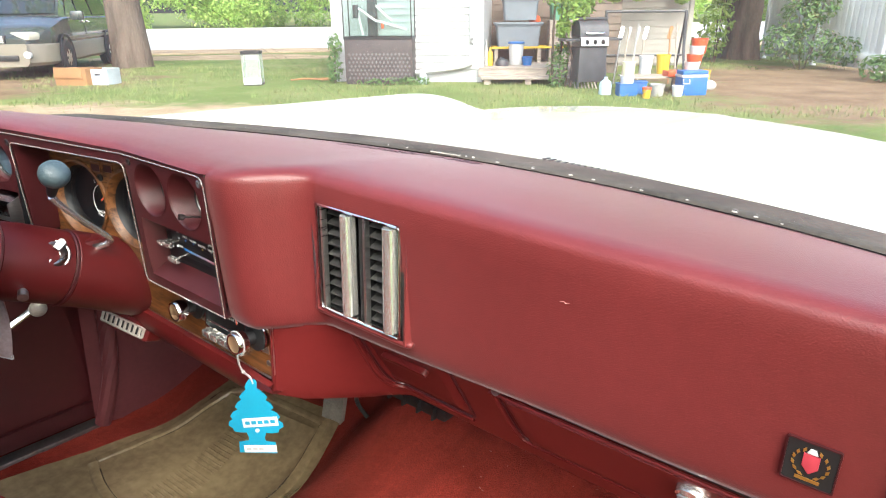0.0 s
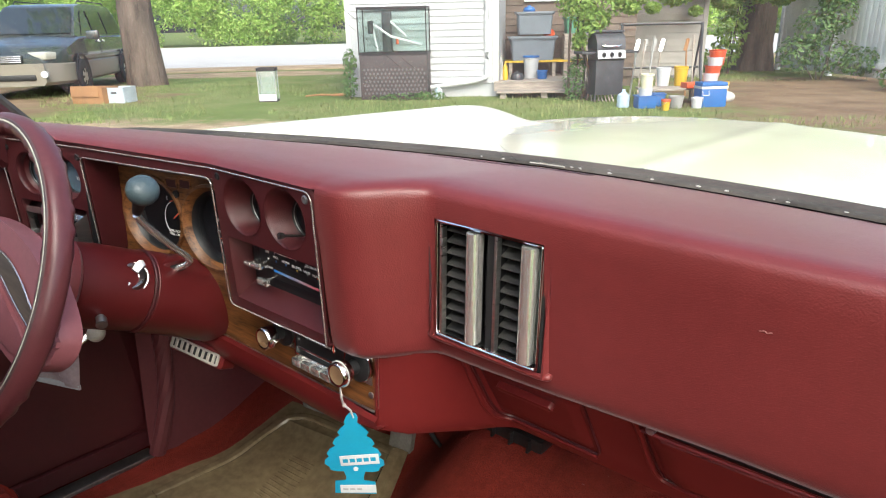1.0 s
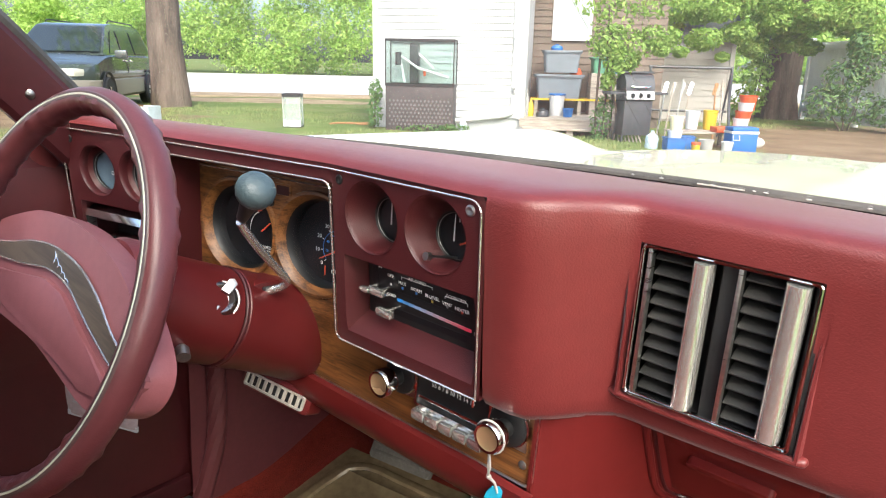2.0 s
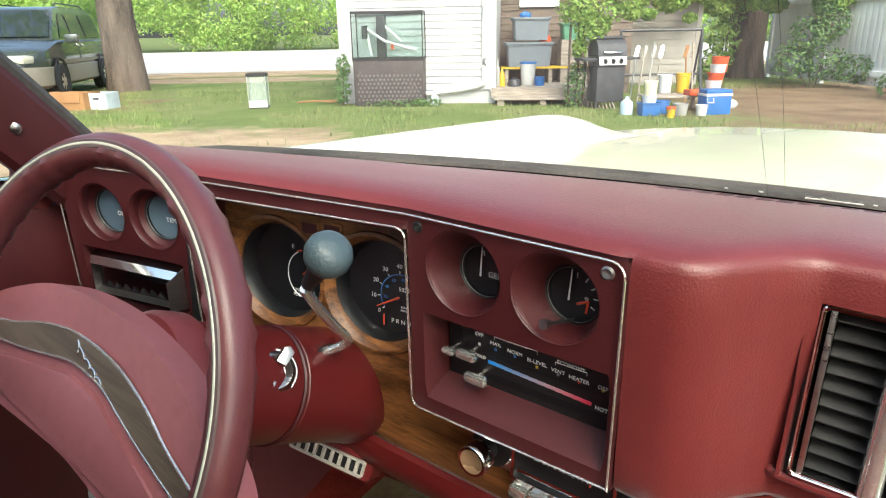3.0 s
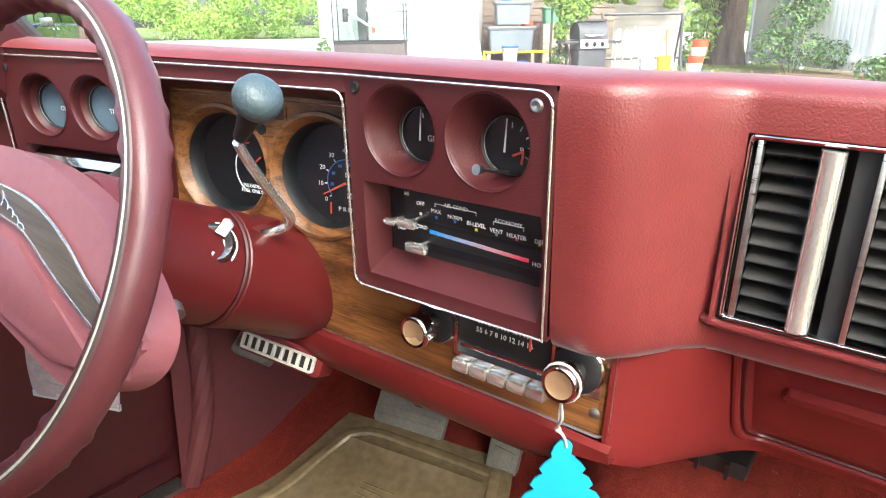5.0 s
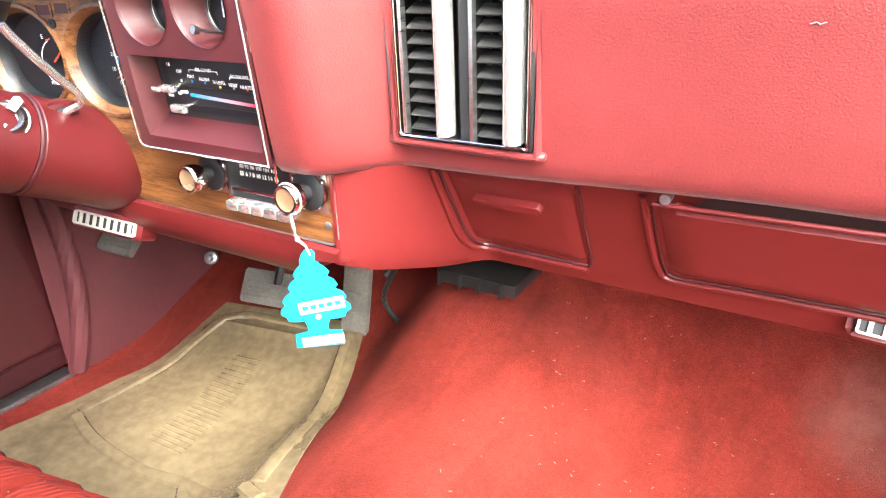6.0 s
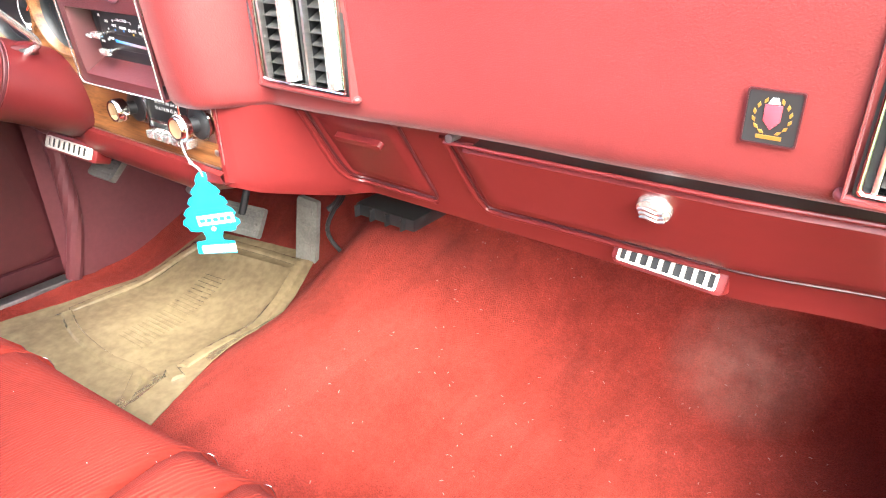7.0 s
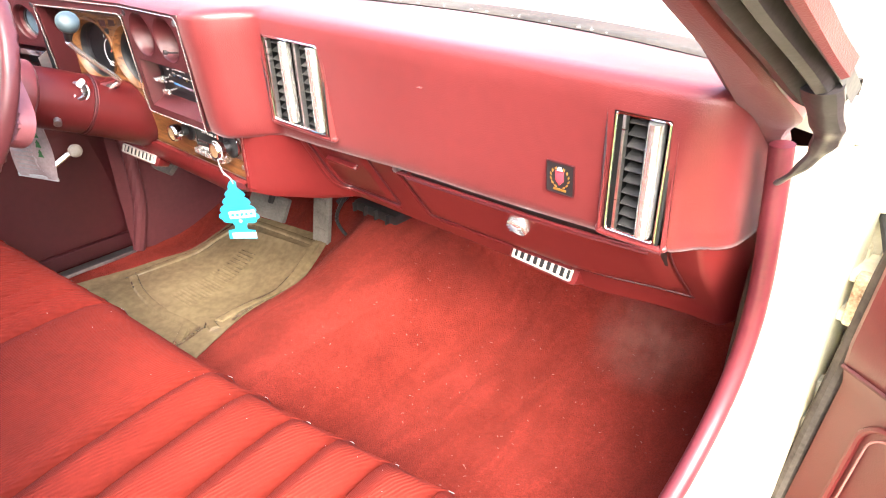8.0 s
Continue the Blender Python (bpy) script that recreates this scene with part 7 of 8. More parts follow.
house, hw = boarded("house", YARD @ pose(-1.62, 11.05, 0, 0, 0, -7.5), 2.50, 0.22, 3.1, 0.105, SIDING, "white vinyl-sided house corner with a downspout", "house", 5.0)
part("foundation", bx((0.0, 0.035, -0.1), (2.5, 0.3, 0.22)), material("pale_concrete", (0.50, 0.50, 0.48), 0.9, vary=0.15, scale=3), house, local=True)
part("corner_trim", bx((2.42, -0.012, 0.20), (2.52, 0.10, 3.1), 0.006), WHITEP, house, local=True)
part("corner_trim", bx((-0.02, -0.012, 0.20), (0.06, 0.10, 3.1), 0.006), WHITEP, house, local=True)
part("downspout", sweep(bmesh.new(), spline([(2.33, -0.045, 3.0), (2.33, -0.045, 1.2), (2.33, -0.045, 0.42), (2.28, -0.06, 0.30), (2.05, -0.06, 0.24), (1.40, -0.06, 0.16)], 6), 0.038, 10), WHITEP, house, "white metal downspout", local=True)
part("roof", bx((-0.4, -0.4, 3.1), (2.9, 5.4, 3.22)), ROOFM, house, local=True)

back, bw = boarded("house_annex", YARD @ pose(0.80, 12.35, 0, 0, 0, -4), 2.6, 0.18, 2.9, 0.115, BROWNS, "brown weathered board wall behind a small porch", "house", 3.0, hole=(0.60, 1.30, 1.50, 2.4))
part("window_frame", ring(bmesh.new(), [(0.60, 1.50), (1.30, 1.50), (1.30, 2.40), (0.60, 2.40)], [(0.66, 1.56), (1.24, 1.56), (1.24, 2.34), (0.66, 2.34)], 0.05, Matrix(((1, 0, 0, 0), (0, 0, -1, 0.03), (0, 1, 0, 0), (0, 0, 0, 1)))), WHITEP, back, local=True)
part("window_pane", bx((0.65, 0.0, 1.55), (1.25, 0.02, 2.35)), material("curtained_pane", (0.38, 0.44, 0.42), 0.15, vary=0.1), back, local=True)
part("roof", bx((-0.2, -0.3, 2.9), (2.8, 3.3, 3.0)), ROOFM, back, local=True)
deck = thing("porch_deck", YARD @ pose(0.78, 10.35, 0, 0, 0, -4), "weathered grey plank porch deck with a step", "porch")
for k in range(12):
    part("deck_plank", bx((0.0, 0.28 + 0.145 * k, 0.215), (1.55, 0.28 + 0.145 * k + 0.138, 0.245), 0.004), PLANK, deck, local=True)
for k in range(2):
    part("step_plank", bx((0.05, -0.02 + 0.145 * k, 0.085), (1.45, 0.115 + 0.145 * k, 0.115), 0.004), PLANK, deck, local=True)
part("fascia", bx((0.0, 0.26, 0.10), (1.55, 0.285, 0.212)), PLANK, deck, local=True)
for x in (0.1, 0.75, 1.4):
    part("step_block", bx((x, 0.02, 0.0), (x + 0.1, 0.24, 0.084)), PLANK, deck, local=True)

shed, sw = boarded("shed", YARD @ pose(2.25, 14.0, 0, 0, 0, -3), 2.95, 0.05, 1.72, 0.12, TANS, "tan lap-sided garden shed with a grey shingle roof", "shed", 2.6)
bm = bmesh.new()
sheet(bm, [[(-0.15, -0.15, 1.68), (3.10, -0.15, 1.68)], [(-0.15, 1.3, 2.65), (3.10, 1.3, 2.65)], [(-0.15, 2.75, 1.68), (3.10, 2.75, 1.68)]])
part("roof", solid(bm, 0.06), ROOFM, shed, local=True)
part("corner_trim", bx((2.88, -0.015, 0.0), (2.97, 0.08, 1.72)), TANS, shed, local=True)

# fence panels
for k in range(4):
    f = thing("fence_panel", YARD @ pose(7.55 + 0.12 * k, 15.7 - 2.05 * k, 0, 0, 0, -86.6), "tall white painted board fence panel", "fence", "white fence panels")
    part("post", bx((-0.05, -0.05, 0.0), (0.05, 0.05, 1.78), 0.01), FENCEM, f, local=True)
    for j in range(12):
        part("fence_board", bx((0.06 + 0.163 * j, -0.012, 0.06), (0.06 + 0.163 * j + 0.158, 0.012, 1.68), 0.004), FENCEM, f, local=True)
    part("rail", bx((0.05, -0.055, 1.52), (2.0, -0.014, 1.62), 0.006), FENCEM, f, local=True)
    part("rail", bx((0.05, -0.055, 0.22), (2.0, -0.014, 0.32), 0.006), FENCEM, f, local=True)


# trees
def tree(name, m, r, h, limbs, crown, size, per, seed, label, mt=None):
    t = thing(name, m, label, "tree")
    rd = random.Random(seed)
    bm_ = bmesh.new()
    pts = [(0.06 * math.sin(k * 1.3 + seed) * k / 6, 0.06 * math.cos(k + seed) * k / 6, h * k / 8) for k in range(9)]
    rows_ = []
    for k, p in enumerate(pts):
        rr = r * (1.22 if k == 0 else 1.04 - 0.03 * k)
        rows_.append([Vector(p) + Vector((math.cos(a / 20 * math.tau), math.sin(a / 20 * math.tau), 0)) * rr * (1 + 0.10 * noise.noise((math.cos(a / 20 * math.tau) * 2, math.sin(a / 20 * math.tau) * 2, k * 0.6 + seed)) + (0.12 * math.sin(a * 1.26 + seed) if k == 0 else 0)) for a in range(20)])
    sheet(bm_, rows_, None, True)
    part("trunk", bm_, BARK, t, "furrowed grey-brown trunk", local=True)
    for pts_, r0 in limbs:
        sp__ = spline(pts_, 6)
        part("limb", sweep(bmesh.new(), sp__, [max(0.012, r0 * (1 - 0.85 * k / len(sp__))) for k in range(len(sp__))], 10), BARK, t, local=True)
    mesh_part("crown", leaves(crown, size, per, seed), mt or LEAF, t, "loose bright green foliage")
    return t


tree("tree", put(-6.85, 14.6), 0.36, 6.0, (([(0, 0, 4.6), (1.2, -0.5, 5.8), (2.6, -1.0, 6.6)], 0.16), ([(0, 0, 5.0), (-1.2, 0.3, 6.2), (-2.6, 0.4, 7.2)], 0.16)),
     [(0.2, 0, 7.6, 2.8, 2.8, 1.6), (2.6, -1, 6.9, 1.8, 1.8, 1.2), (-2.6, 0.5, 7.4, 1.9, 1.9, 1.2), (-0.5, -2.2, 6.9, 1.6, 1.6, 1.0)], 0.16, 700, 2, "broad shade tree with a bare furrowed trunk")
rd = random.Random(21)
crown2 = [(rd.uniform(-3.6, 2.6), rd.uniform(-2.6, 1.2), rd.uniform(2.4, 5.6), rd.uniform(0.5, 1.0), rd.uniform(0.5, 1.0), rd.uniform(0.35, 0.7)) for _ in range(46)]
crown2 += [(rd.uniform(-0.9, 3.2), rd.uniform(-2.6, -0.6), rd.uniform(1.75, 2.3), 0.5, 0.5, 0.3) for _ in range(9)] + [(-3.1 + 0.5 * k, -1.6 - 0.4 * (k % 3), 1.95 + 0.16 * (k % 4), 0.36, 0.36, 0.22) for k in range(7)]
for hx, hy, hz, hr in ((-3.4, -2.6, 1.62, 0.36), (-2.65, -2.6, 1.60, 0.36), (-2.1, -2.1, 1.30, 0.13), (-3.2, -3.1, 1.36, 0.14), (-1.36, -1.6, 1.50, 0.30), (-0.6, -1.6, 1.62, 0.34), (-0.25, -1.6, 1.52, 0.26), (0.33, -2.6, 1.55, 0.34), (0.93, -2.6, 1.66, 0.36), (1.5, -2.6, 1.6, 0.3), (-1.9, -2.2, 1.75, 0.34)):
    crown2.append((hx, hy, hz, hr, hr, hr * 0.6))
tree("tree", put(6.95, 15.6), 0.37, 4.4, (([(0, 0, 1.5), (0.5, -0.4, 2.4), (1.4, -1.0, 3.2), (2.4, -1.6, 3.5)], 0.15), ([(0, 0, 1.7), (-0.8, -0.5, 2.5), (-1.8, -1.1, 2.9), (-3.0, -1.7, 2.7)], 0.14), ([(0, 0, 2.2), (-0.2, -0.9, 3.0), (0.2, -2.0, 3.5)], 0.12)),
     crown2, 0.052, 760, 5, "old maple with low leafy branches over the yard")
single("trunk_cable", sweep(bmesh.new(), spline([(7.62, 15.05, 1.30), (7.85, 14.98, 1.02), (7.68, 14.95, 0.80), (7.60, 14.92, 0.5), (7.75, 14.9, 0.02)], 6), 0.030, 8), PLANK, "pale crooked stick leaning on the trunk", "stick", m=YARD)

# sapling at the porch whose leaves hang before the bins
t = thing("sapling", put(2.02, 9.95), "thin sapling with drooping bright leaves beside the grill", "tree")
for k, (dx, dy, h) in enumerate(((0.0, 0.0, 1.9), (0.10, 0.08, 1.6), (-0.10, 0.05, 1.2), (0.16, -0.05, 0.8))):
    part("stem", sweep(bmesh.new(), spline([(dx, dy, 0), (dx * 1.2, dy, h * 0.4), (dx * 0.6 - 0.05, dy * 1.5, h)], 5), 0.018, 7), BARK, t, local=True)
mesh_part("crown", leaves([(0.10, 0, 1.75, 0.45, 0.35, 0.30), (-0.05, -0.05, 1.40, 0.30, 0.30, 0.28), (0.16, -0.05, 1.12, 0.26, 0.24, 0.24), (0.55, 0.0, 1.95, 0.5, 0.4, 0.22), (-0.18, 0.0, 2.0, 0.4, 0.4, 0.3), (0.02, 0.0, 0.86, 0.12, 0.12, 0.16), (1.2, 0.2, 2.05, 0.5, 0.4, 0.18), (1.6, 0.1, 1.85, 0.2, 0.2, 0.14), (0.38, 0.0, 1.36, 0.36, 0.28, 0.20), (0.62, 0.0, 1.50, 0.26, 0.24, 0.16), (0.05, 0.0, 1.42, 0.32, 0.28, 0.24), (0.76, 0.05, 1.32, 0.13, 0.12, 0.10), (0.25, 0.0, 1.15, 0.22, 0.2, 0.16)], 0.040, 300, 6), LEAF, t)
mesh_part("undergrowth", leaves([(-0.05, -0.02, 0.25, 0.16, 0.16, 0.28), (0.02, 0.05, 0.5, 0.14, 0.12, 0.2)], 0.03, 260, 16), SHRUB, t)
for k in range(7):
    part("leaning_stick", sweep(bmesh.new(), [(0.22 + 0.05 * k, -0.15 - 0.02 * k, 0.0), (0.10 + 0.035 * k, 0.1, 0.62 + 0.05 * (k % 3))], 0.010, 6), PLANK, t, local=True)


def shrub(x, y, clumps, size, per, seed, label, mt=None):
    s = thing("shrub", put(x, y), label, "shrub")
    for cx, cy, cz, *_ in clumps[:4]:
        part("stem", sweep(bmesh.new(), spline([(cx * 0.2, cy * 0.2, 0), (cx * 0.7, cy * 0.7, cz * 0.6), (cx, cy, cz)], 4), 0.012, 6), BARK, s, local=True)
    mesh_part("foliage", leaves(clumps, size, per, seed), mt or SHRUB, s)


shrub(7.0, 12.7, [(-0.2, 0, 0.95, 0.36, 0.35, 0.4), (0.25, 0.1, 1.15, 0.34, 0.3, 0.36), (-0.45, 0, 0.5, 0.4, 0.35, 0.35), (0.15, 0, 0.45, 0.5, 0.4, 0.35), (0.0, 0, 1.5, 0.22, 0.22, 0.3), (0.55, -0.3, 0.35, 0.4, 0.35, 0.28)], 0.05, 330, 31, "dark leafy shrub against the fence")
shrub(7.35, 10.4, [(-0.2, 0, 0.22, 0.45, 0.4, 0.2), (0.35, 0.3, 0.25, 0.4, 0.4, 0.22)], 0.06, 260, 32, "low clump of weeds by the fence")
shrub(6.0, 14.6, [(0, 0, 0.9, 0.35, 0.3, 0.5), (0.1, 0, 1.6, 0.4, 0.35, 0.5), (-0.1, 0.1, 0.4, 0.4, 0.35, 0.3), (0.25, 0.2, 2.0, 0.5, 0.4, 0.5), (-0.2, 0.3, 1.9, 0.4, 0.4, 0.4)], 0.06, 300, 33, "leafy suckers beside the old tree", LEAF)
shrub(-1.58, 10.75, [(0, 0, 0.25, 0.14, 0.16, 0.25), (0.02, 0.05, 0.6, 0.12, 0.12, 0.2)], 0.035, 220, 34, "weeds at the house corner")
shrub(-0.75, 10.40, [(0.1, 0, 0.05, 0.55, 0.08, 0.07), (0.5, 0, 0.06, 0.3, 0.08, 0.08)], 0.03, 220, 35, "tufts of grass along the stand")

# far hedge and woods
rd = random.Random(40)
cl = []
for k in range(150):
    x = -78 + k * 0.62 + rd.uniform(-1, 1)
    h = 7.4 + 1.8 * noise.noise((x * 0.16, 1, 1)) + 0.8 * noise.noise((x * 0.6, 3, 1))
    for _ in range(6):
        cl.append((x * 1.3, 55 + rd.uniform(-2.5, 3.5) + x * 0.05, rd.uniform(0.6, h * 1.35), rd.uniform(1.2, 2.3), rd.uniform(0.9, 1.6), rd.uniform(0.9, 1.8)))
me = leaves(cl, 0.15, 330, 41, 0.8)
me.materials.append(FARLEAF)
ob = new("roadside_hedge", me)
ob.matrix_world = YARD
tagged(ob, "thick sunlit green brush beyond the road", "bushes", kind="stuff")
cl = [(rd.uniform(2, 50), rd.uniform(55, 64), rd.uniform(0.8, 9), rd.uniform(1.2, 2.4), 1.8, rd.uniform(1.0, 2.0)) for _ in range(120)] + [(rd.uniform(-110, 70), rd.uniform(66, 74), rd.uniform(2, 13), 3.6, 2.0, 2.6) for _ in range(130)]
me = leaves(cl, 0.24, 300, 42, 0.8)
me.materials.append(FARLEAF)
ob = new("far_woods", me)
ob.matrix_world = YARD
tagged(ob, "distant green woods", "woods", kind="stuff")


# ---- loose things in the yard ----
def bucket(x, y, z, r, h, mt, label, bail=True, lid=None, tilt=0.0):
    if x > 2.5:
        x, y, z, r, h = x - 0.34, y - 0.16, z * 0.80, r * 0.76, h * 0.80
    b = thing("bucket", YARD @ pose(x, y, z, tilt, 0, random.Random(x * 9).uniform(0, 360)), label, "bucket", "buckets by the grill")
    part("pail", turn(bmesh.new(), [(0.0, 0.004), (r * 0.80, 0.0), (r * 0.84, 0.01), (r * 0.97, h * 0.86), (r * 1.04, h * 0.87), (r * 1.04, h * 0.91), (r, h * 0.92), (r * 1.05, h), (r * 0.97, h), (r * 0.80, 0.02), (0.0, 0.02)], Matrix.Identity(4), 24, False), mt, b, local=True)
    if bail:
        part("bail", sweep(bmesh.new(), [(r * 1.06 * math.cos(a / 14 * math.pi), -0.02 - r * 0.6 * math.sin(a / 14 * math.pi), h * 0.90 - r * 0.75 * math.sin(a / 14 * math.pi)) for a in range(15)], 0.004, 5), STEEL, b, local=True)
    if lid:
        part("lid", turn(bmesh.new(), [(0.0, h + 0.01), (r * 1.02, h + 0.01), (r * 1.08, h), (r * 1.08, h - 0.02)], Matrix.Identity(4), 24, False), lid, b, local=True)
    return b


bucket(3.14, 9.05, 0.30, 0.115, 0.26, CREAMP, "cream plastic bucket stacked on a white one")
bucket(3.13, 9.05, 0.13, 0.125, 0.20, WHITEP, "white plastic bucket in a stack", False)
bucket(3.32, 8.72, 0.0, 0.075, 0.17, YEL, "small yellow and red paint pail", True, REDP)
bucket(3.52, 8.95, 0.0, 0.13, 0.20, GREYP, "grey plastic bucket on the grass")
bucket(3.78, 8.90, 0.0, 0.10, 0.18, WHITEP, "small white bucket with a handle")
bucket(3.55, 9.75, 0.28, 0.13, 0.32, WHITEP, "white bucket on the plank table", False)
bucket(3.80, 9.75, 0.28, 0.13, 0.34, YEL, "square yellow bucket on the plank table", False)
bucket(4.12, 9.45, 0.30, 0.14, 0.22, WHITEP, "white bucket with a red band")
bucket(4.16, 9.50, 0.46, 0.145, 0.18, REDP, "orange-red bucket in a stack", False)
bucket(4.20, 9.55, 0.58, 0.14, 0.20, WHITEP, "white bucket high in the stack", False)
bucket(4.24, 9.60, 0.64, 0.15, 0.26, REDP, "orange bucket on top of the stack", False)
bucket(4.40, 9.75, 0.0, 0.13, 0.34, YEL, "yellow bucket behind the cooler", False)
bucket(1.45, 11.25, 0.245, 0.13, 0.36, WHITEP, "white pail on the porch", True, BLUEP)
bucket(1.62, 11.05, 0.245, 0.09, 0.14, BLUEP, "small pale blue pail on the porch", False)
blue = thing("storage_bin", YARD @ pose(2.78, 8.86, 0, 0, 0, 6) @ Matrix.Diagonal((0.72, 0.72, 0.8, 1)), "blue plastic bin on the grass", "bin")
part("bin_body", bx((-0.17, -0.14, 0.0), (0.17, 0.14, 0.20), 0.02), BLUEP, blue, local=True)
part("bin_rim", ring(bmesh.new(), rounded(0.38, 0.32, 0.03), rounded(0.33, 0.27, 0.02), 0.02, Matrix.Translation((0, 0, 0.195))), BLUEP, blue, local=True)
copy_thing(blue, YARD @ pose(2.98, 9.08, 0, 0, 0, -8))
jug = thing("water_jug", YARD @ pose(2.52, 8.99, 0) @ Matrix.Scale(0.78, 4), "clear blue tinted water jug", "jug")
part("jug_body", turn(bmesh.new(), [(0.0, 0.0), (0.105, 0.0), (0.115, 0.03), (0.108, 0.09), (0.115, 0.15), (0.10, 0.22), (0.03, 0.27), (0.03, 0.31), (0.0, 0.31)], Matrix.Identity(4), 24, False), material("pale_blue_jug", (0.42, 0.52, 0.62), 0.2), jug, local=True)
cool = thing("cooler", YARD @ pose(3.67, 8.92, 0, 0, 0, 8) @ Matrix.Diagonal((0.72, 0.72, 0.82, 1)), "blue picnic cooler with a white lid edge", "cooler")
part("cooler_body", bx((-0.25, -0.16, 0.0), (0.25, 0.16, 0.30), 0.02), BLUEP, cool, local=True)
part("cooler_band", bx((-0.26, -0.17, 0.295), (0.26, 0.17, 0.335), 0.01), WHITEP, cool, local=True)
part("cooler_lid", bx((-0.25, -0.16, 0.335), (0.25, 0.16, 0.40), 0.02), BLUEP, cool, local=True)
part("cooler_handle", sweep(bmesh.new(), [(-0.24, -0.17, 0.27), (-0.24, -0.20, 0.20), (-0.12, -0.20, 0.20), (-0.12, -0.17, 0.27)], 0.008, 6), WHITEP, cool, local=True)
tbl = thing("plank_table", YARD @ pose(3.28, 9.39, 0, 0, 0, 4) @ Matrix.Diagonal((0.85, 0.85, 0.80, 1)), "low table of weathered planks", "table")
for k in range(4):
    part("table_plank", bx((-0.52, -0.26 + 0.14 * k, 0.245), (0.52, -0.13 + 0.14 * k, 0.275), 0.004), PLANK, tbl, local=True)
for sx_ in (-0.45, 0.42):
    for sy_ in (-0.22, 0.22):
        part("leg", bx((sx_, sy_, 0.0), (sx_ + 0.05, sy_ + 0.05, 0.246)), PLANK, tbl, local=True)
single("red_crate", bx((-0.16, -0.1, 0.0), (0.16, 0.1, 0.075), 0.01), REDP, "red plastic lid lying on the table", "lid", m=YARD @ pose(3.56, 9.26, 0.221, 0, 0, 10))

gr_ = thing("gas_grill", YARD @ pose(2.42, 9.85, 0, 0, 0, 14) @ Matrix.Diagonal((0.72, 0.72, 1.0, 1)), "dark gas grill with a chrome control panel", "grill")
part("cart_door", bx((-0.30, -0.22, 0.10), (0.30, 0.22, 0.60), 0.01), GRILLM, gr_, local=True)
part("control_panel", prism(bmesh.new(), [(-0.26, 0.60), (-0.29, 0.62), (-0.25, 0.735), (0.22, 0.735), (0.22, 0.60)], 0.60, Matrix(((0, 0, 1, -0.30), (1, 0, 0, 0), (0, 1, 0, 0), (0, 0, 0, 1)))), LOCKM, gr_, "brushed steel control panel", local=True)
for k in range(3):
    part("knob", cyl(bmesh.new(), (-0.17 + 0.17 * k, -0.268, 0.675), (-0.17 + 0.17 * k, -0.305, 0.668), 0.034), BLACK, gr_, local=True)
part("lid", prism(bmesh.new(), [(-0.24, 0.74), (-0.22, 0.86), (-0.14, 0.95), (0.0, 0.985), (0.15, 0.96), (0.22, 0.88), (0.22, 0.74)], 0.62, Matrix(((0, 0, 1, -0.31), (1, 0, 0, 0), (0, 1, 0, 0), (0, 0, 0, 1)))), GRILLM, gr_, "black enamel lid", local=True)
part("lid_top", bx((-0.34, -0.10, 0.98), (0.34, 0.26, 1.01), 0.005), GRILLM, gr_, local=True)
part("lid_handle", sweep(bmesh.new(), [(-0.20, -0.25, 0.80), (-0.14, -0.29, 0.79), (0.14, -0.29, 0.79), (0.20, -0.25, 0.80)], 0.014, 8), CHROME, gr_, local=True)
for s in (-1, 1):
    part("side_shelf", bx((s * 0.31, -0.22, 0.685), (s * 0.62, 0.20, 0.72), 0.01), GRILLM, gr_, local=True)
    part("leg", bx((s * 0.29 - 0.02, -0.21, 0.0), (s * 0.29 + 0.02, -0.17, 0.12)), GRILLM, gr_, local=True)
    part("leg", bx((s * 0.29 - 0.02, 0.17, 0.0), (s * 0.29 + 0.02, 0.21, 0.12)), GRILLM, gr_, local=True)

swing = thing("tube_stand", YARD @ pose(3.42, 10.6, 0, 0, 0, 0), "black bent-tube stand holding old tools", "stand")
for s in (-0.62, 0.62):
    part("upright", sweep(bmesh.new(), spline([(s, -0.25, 0.0), (s, -0.05, 0.55), (s, 0.0, 1.02), (s * 0.97, 0.02, 1.08)], 5), 0.022, 8), GRILLM, swing, local=True)
    part("brace", sweep(bmesh.new(), [(s, 0.30, 0.0), (s, 0.02, 1.0)], 0.018, 8), GRILLM, swing, local=True)
part("top_bar", sweep(bmesh.new(), [(-0.64, 0.02, 1.08), (0.64, 0.02, 1.08)], 0.022, 8), GRILLM, swing, local=True)
part("low_bar", sweep(bmesh.new(), [(-0.62, 0.02, 0.42), (0.62, 0.02, 0.42)], 0.018, 8), GRILLM, swing, local=True)
for k, (x, c) in enumerate(((-0.46, SATIN), (-0.34, GREYP), (-0.20, GREYP), (-0.08, SATIN), (0.40, CARD), (0.50, PLANK))):
    tl_ = thing("garden_tool", YARD @ pose(3.38 + x, 10.45, 0, 0, 0, 0), "worn long-handled garden tool leaning on the stand", "tool", "garden tools")
    part("tool_handle", sweep(bmesh.new(), [(0.0, -0.12, 0.0), (0.12 if k < 4 else 0.02, 0.1, 0.78 + 0.06 * (k % 3))], 0.013, 6), PLANK if k % 2 else c, tl_, local=True)
    part("tool_blade", prism(bmesh.new(), rounded(0.055, 0.20, 0.02), 0.012, pose(0.12 if k < 4 else 0.02, 0.09, 0.76, 70, 12, -14)), c, tl_, local=True)
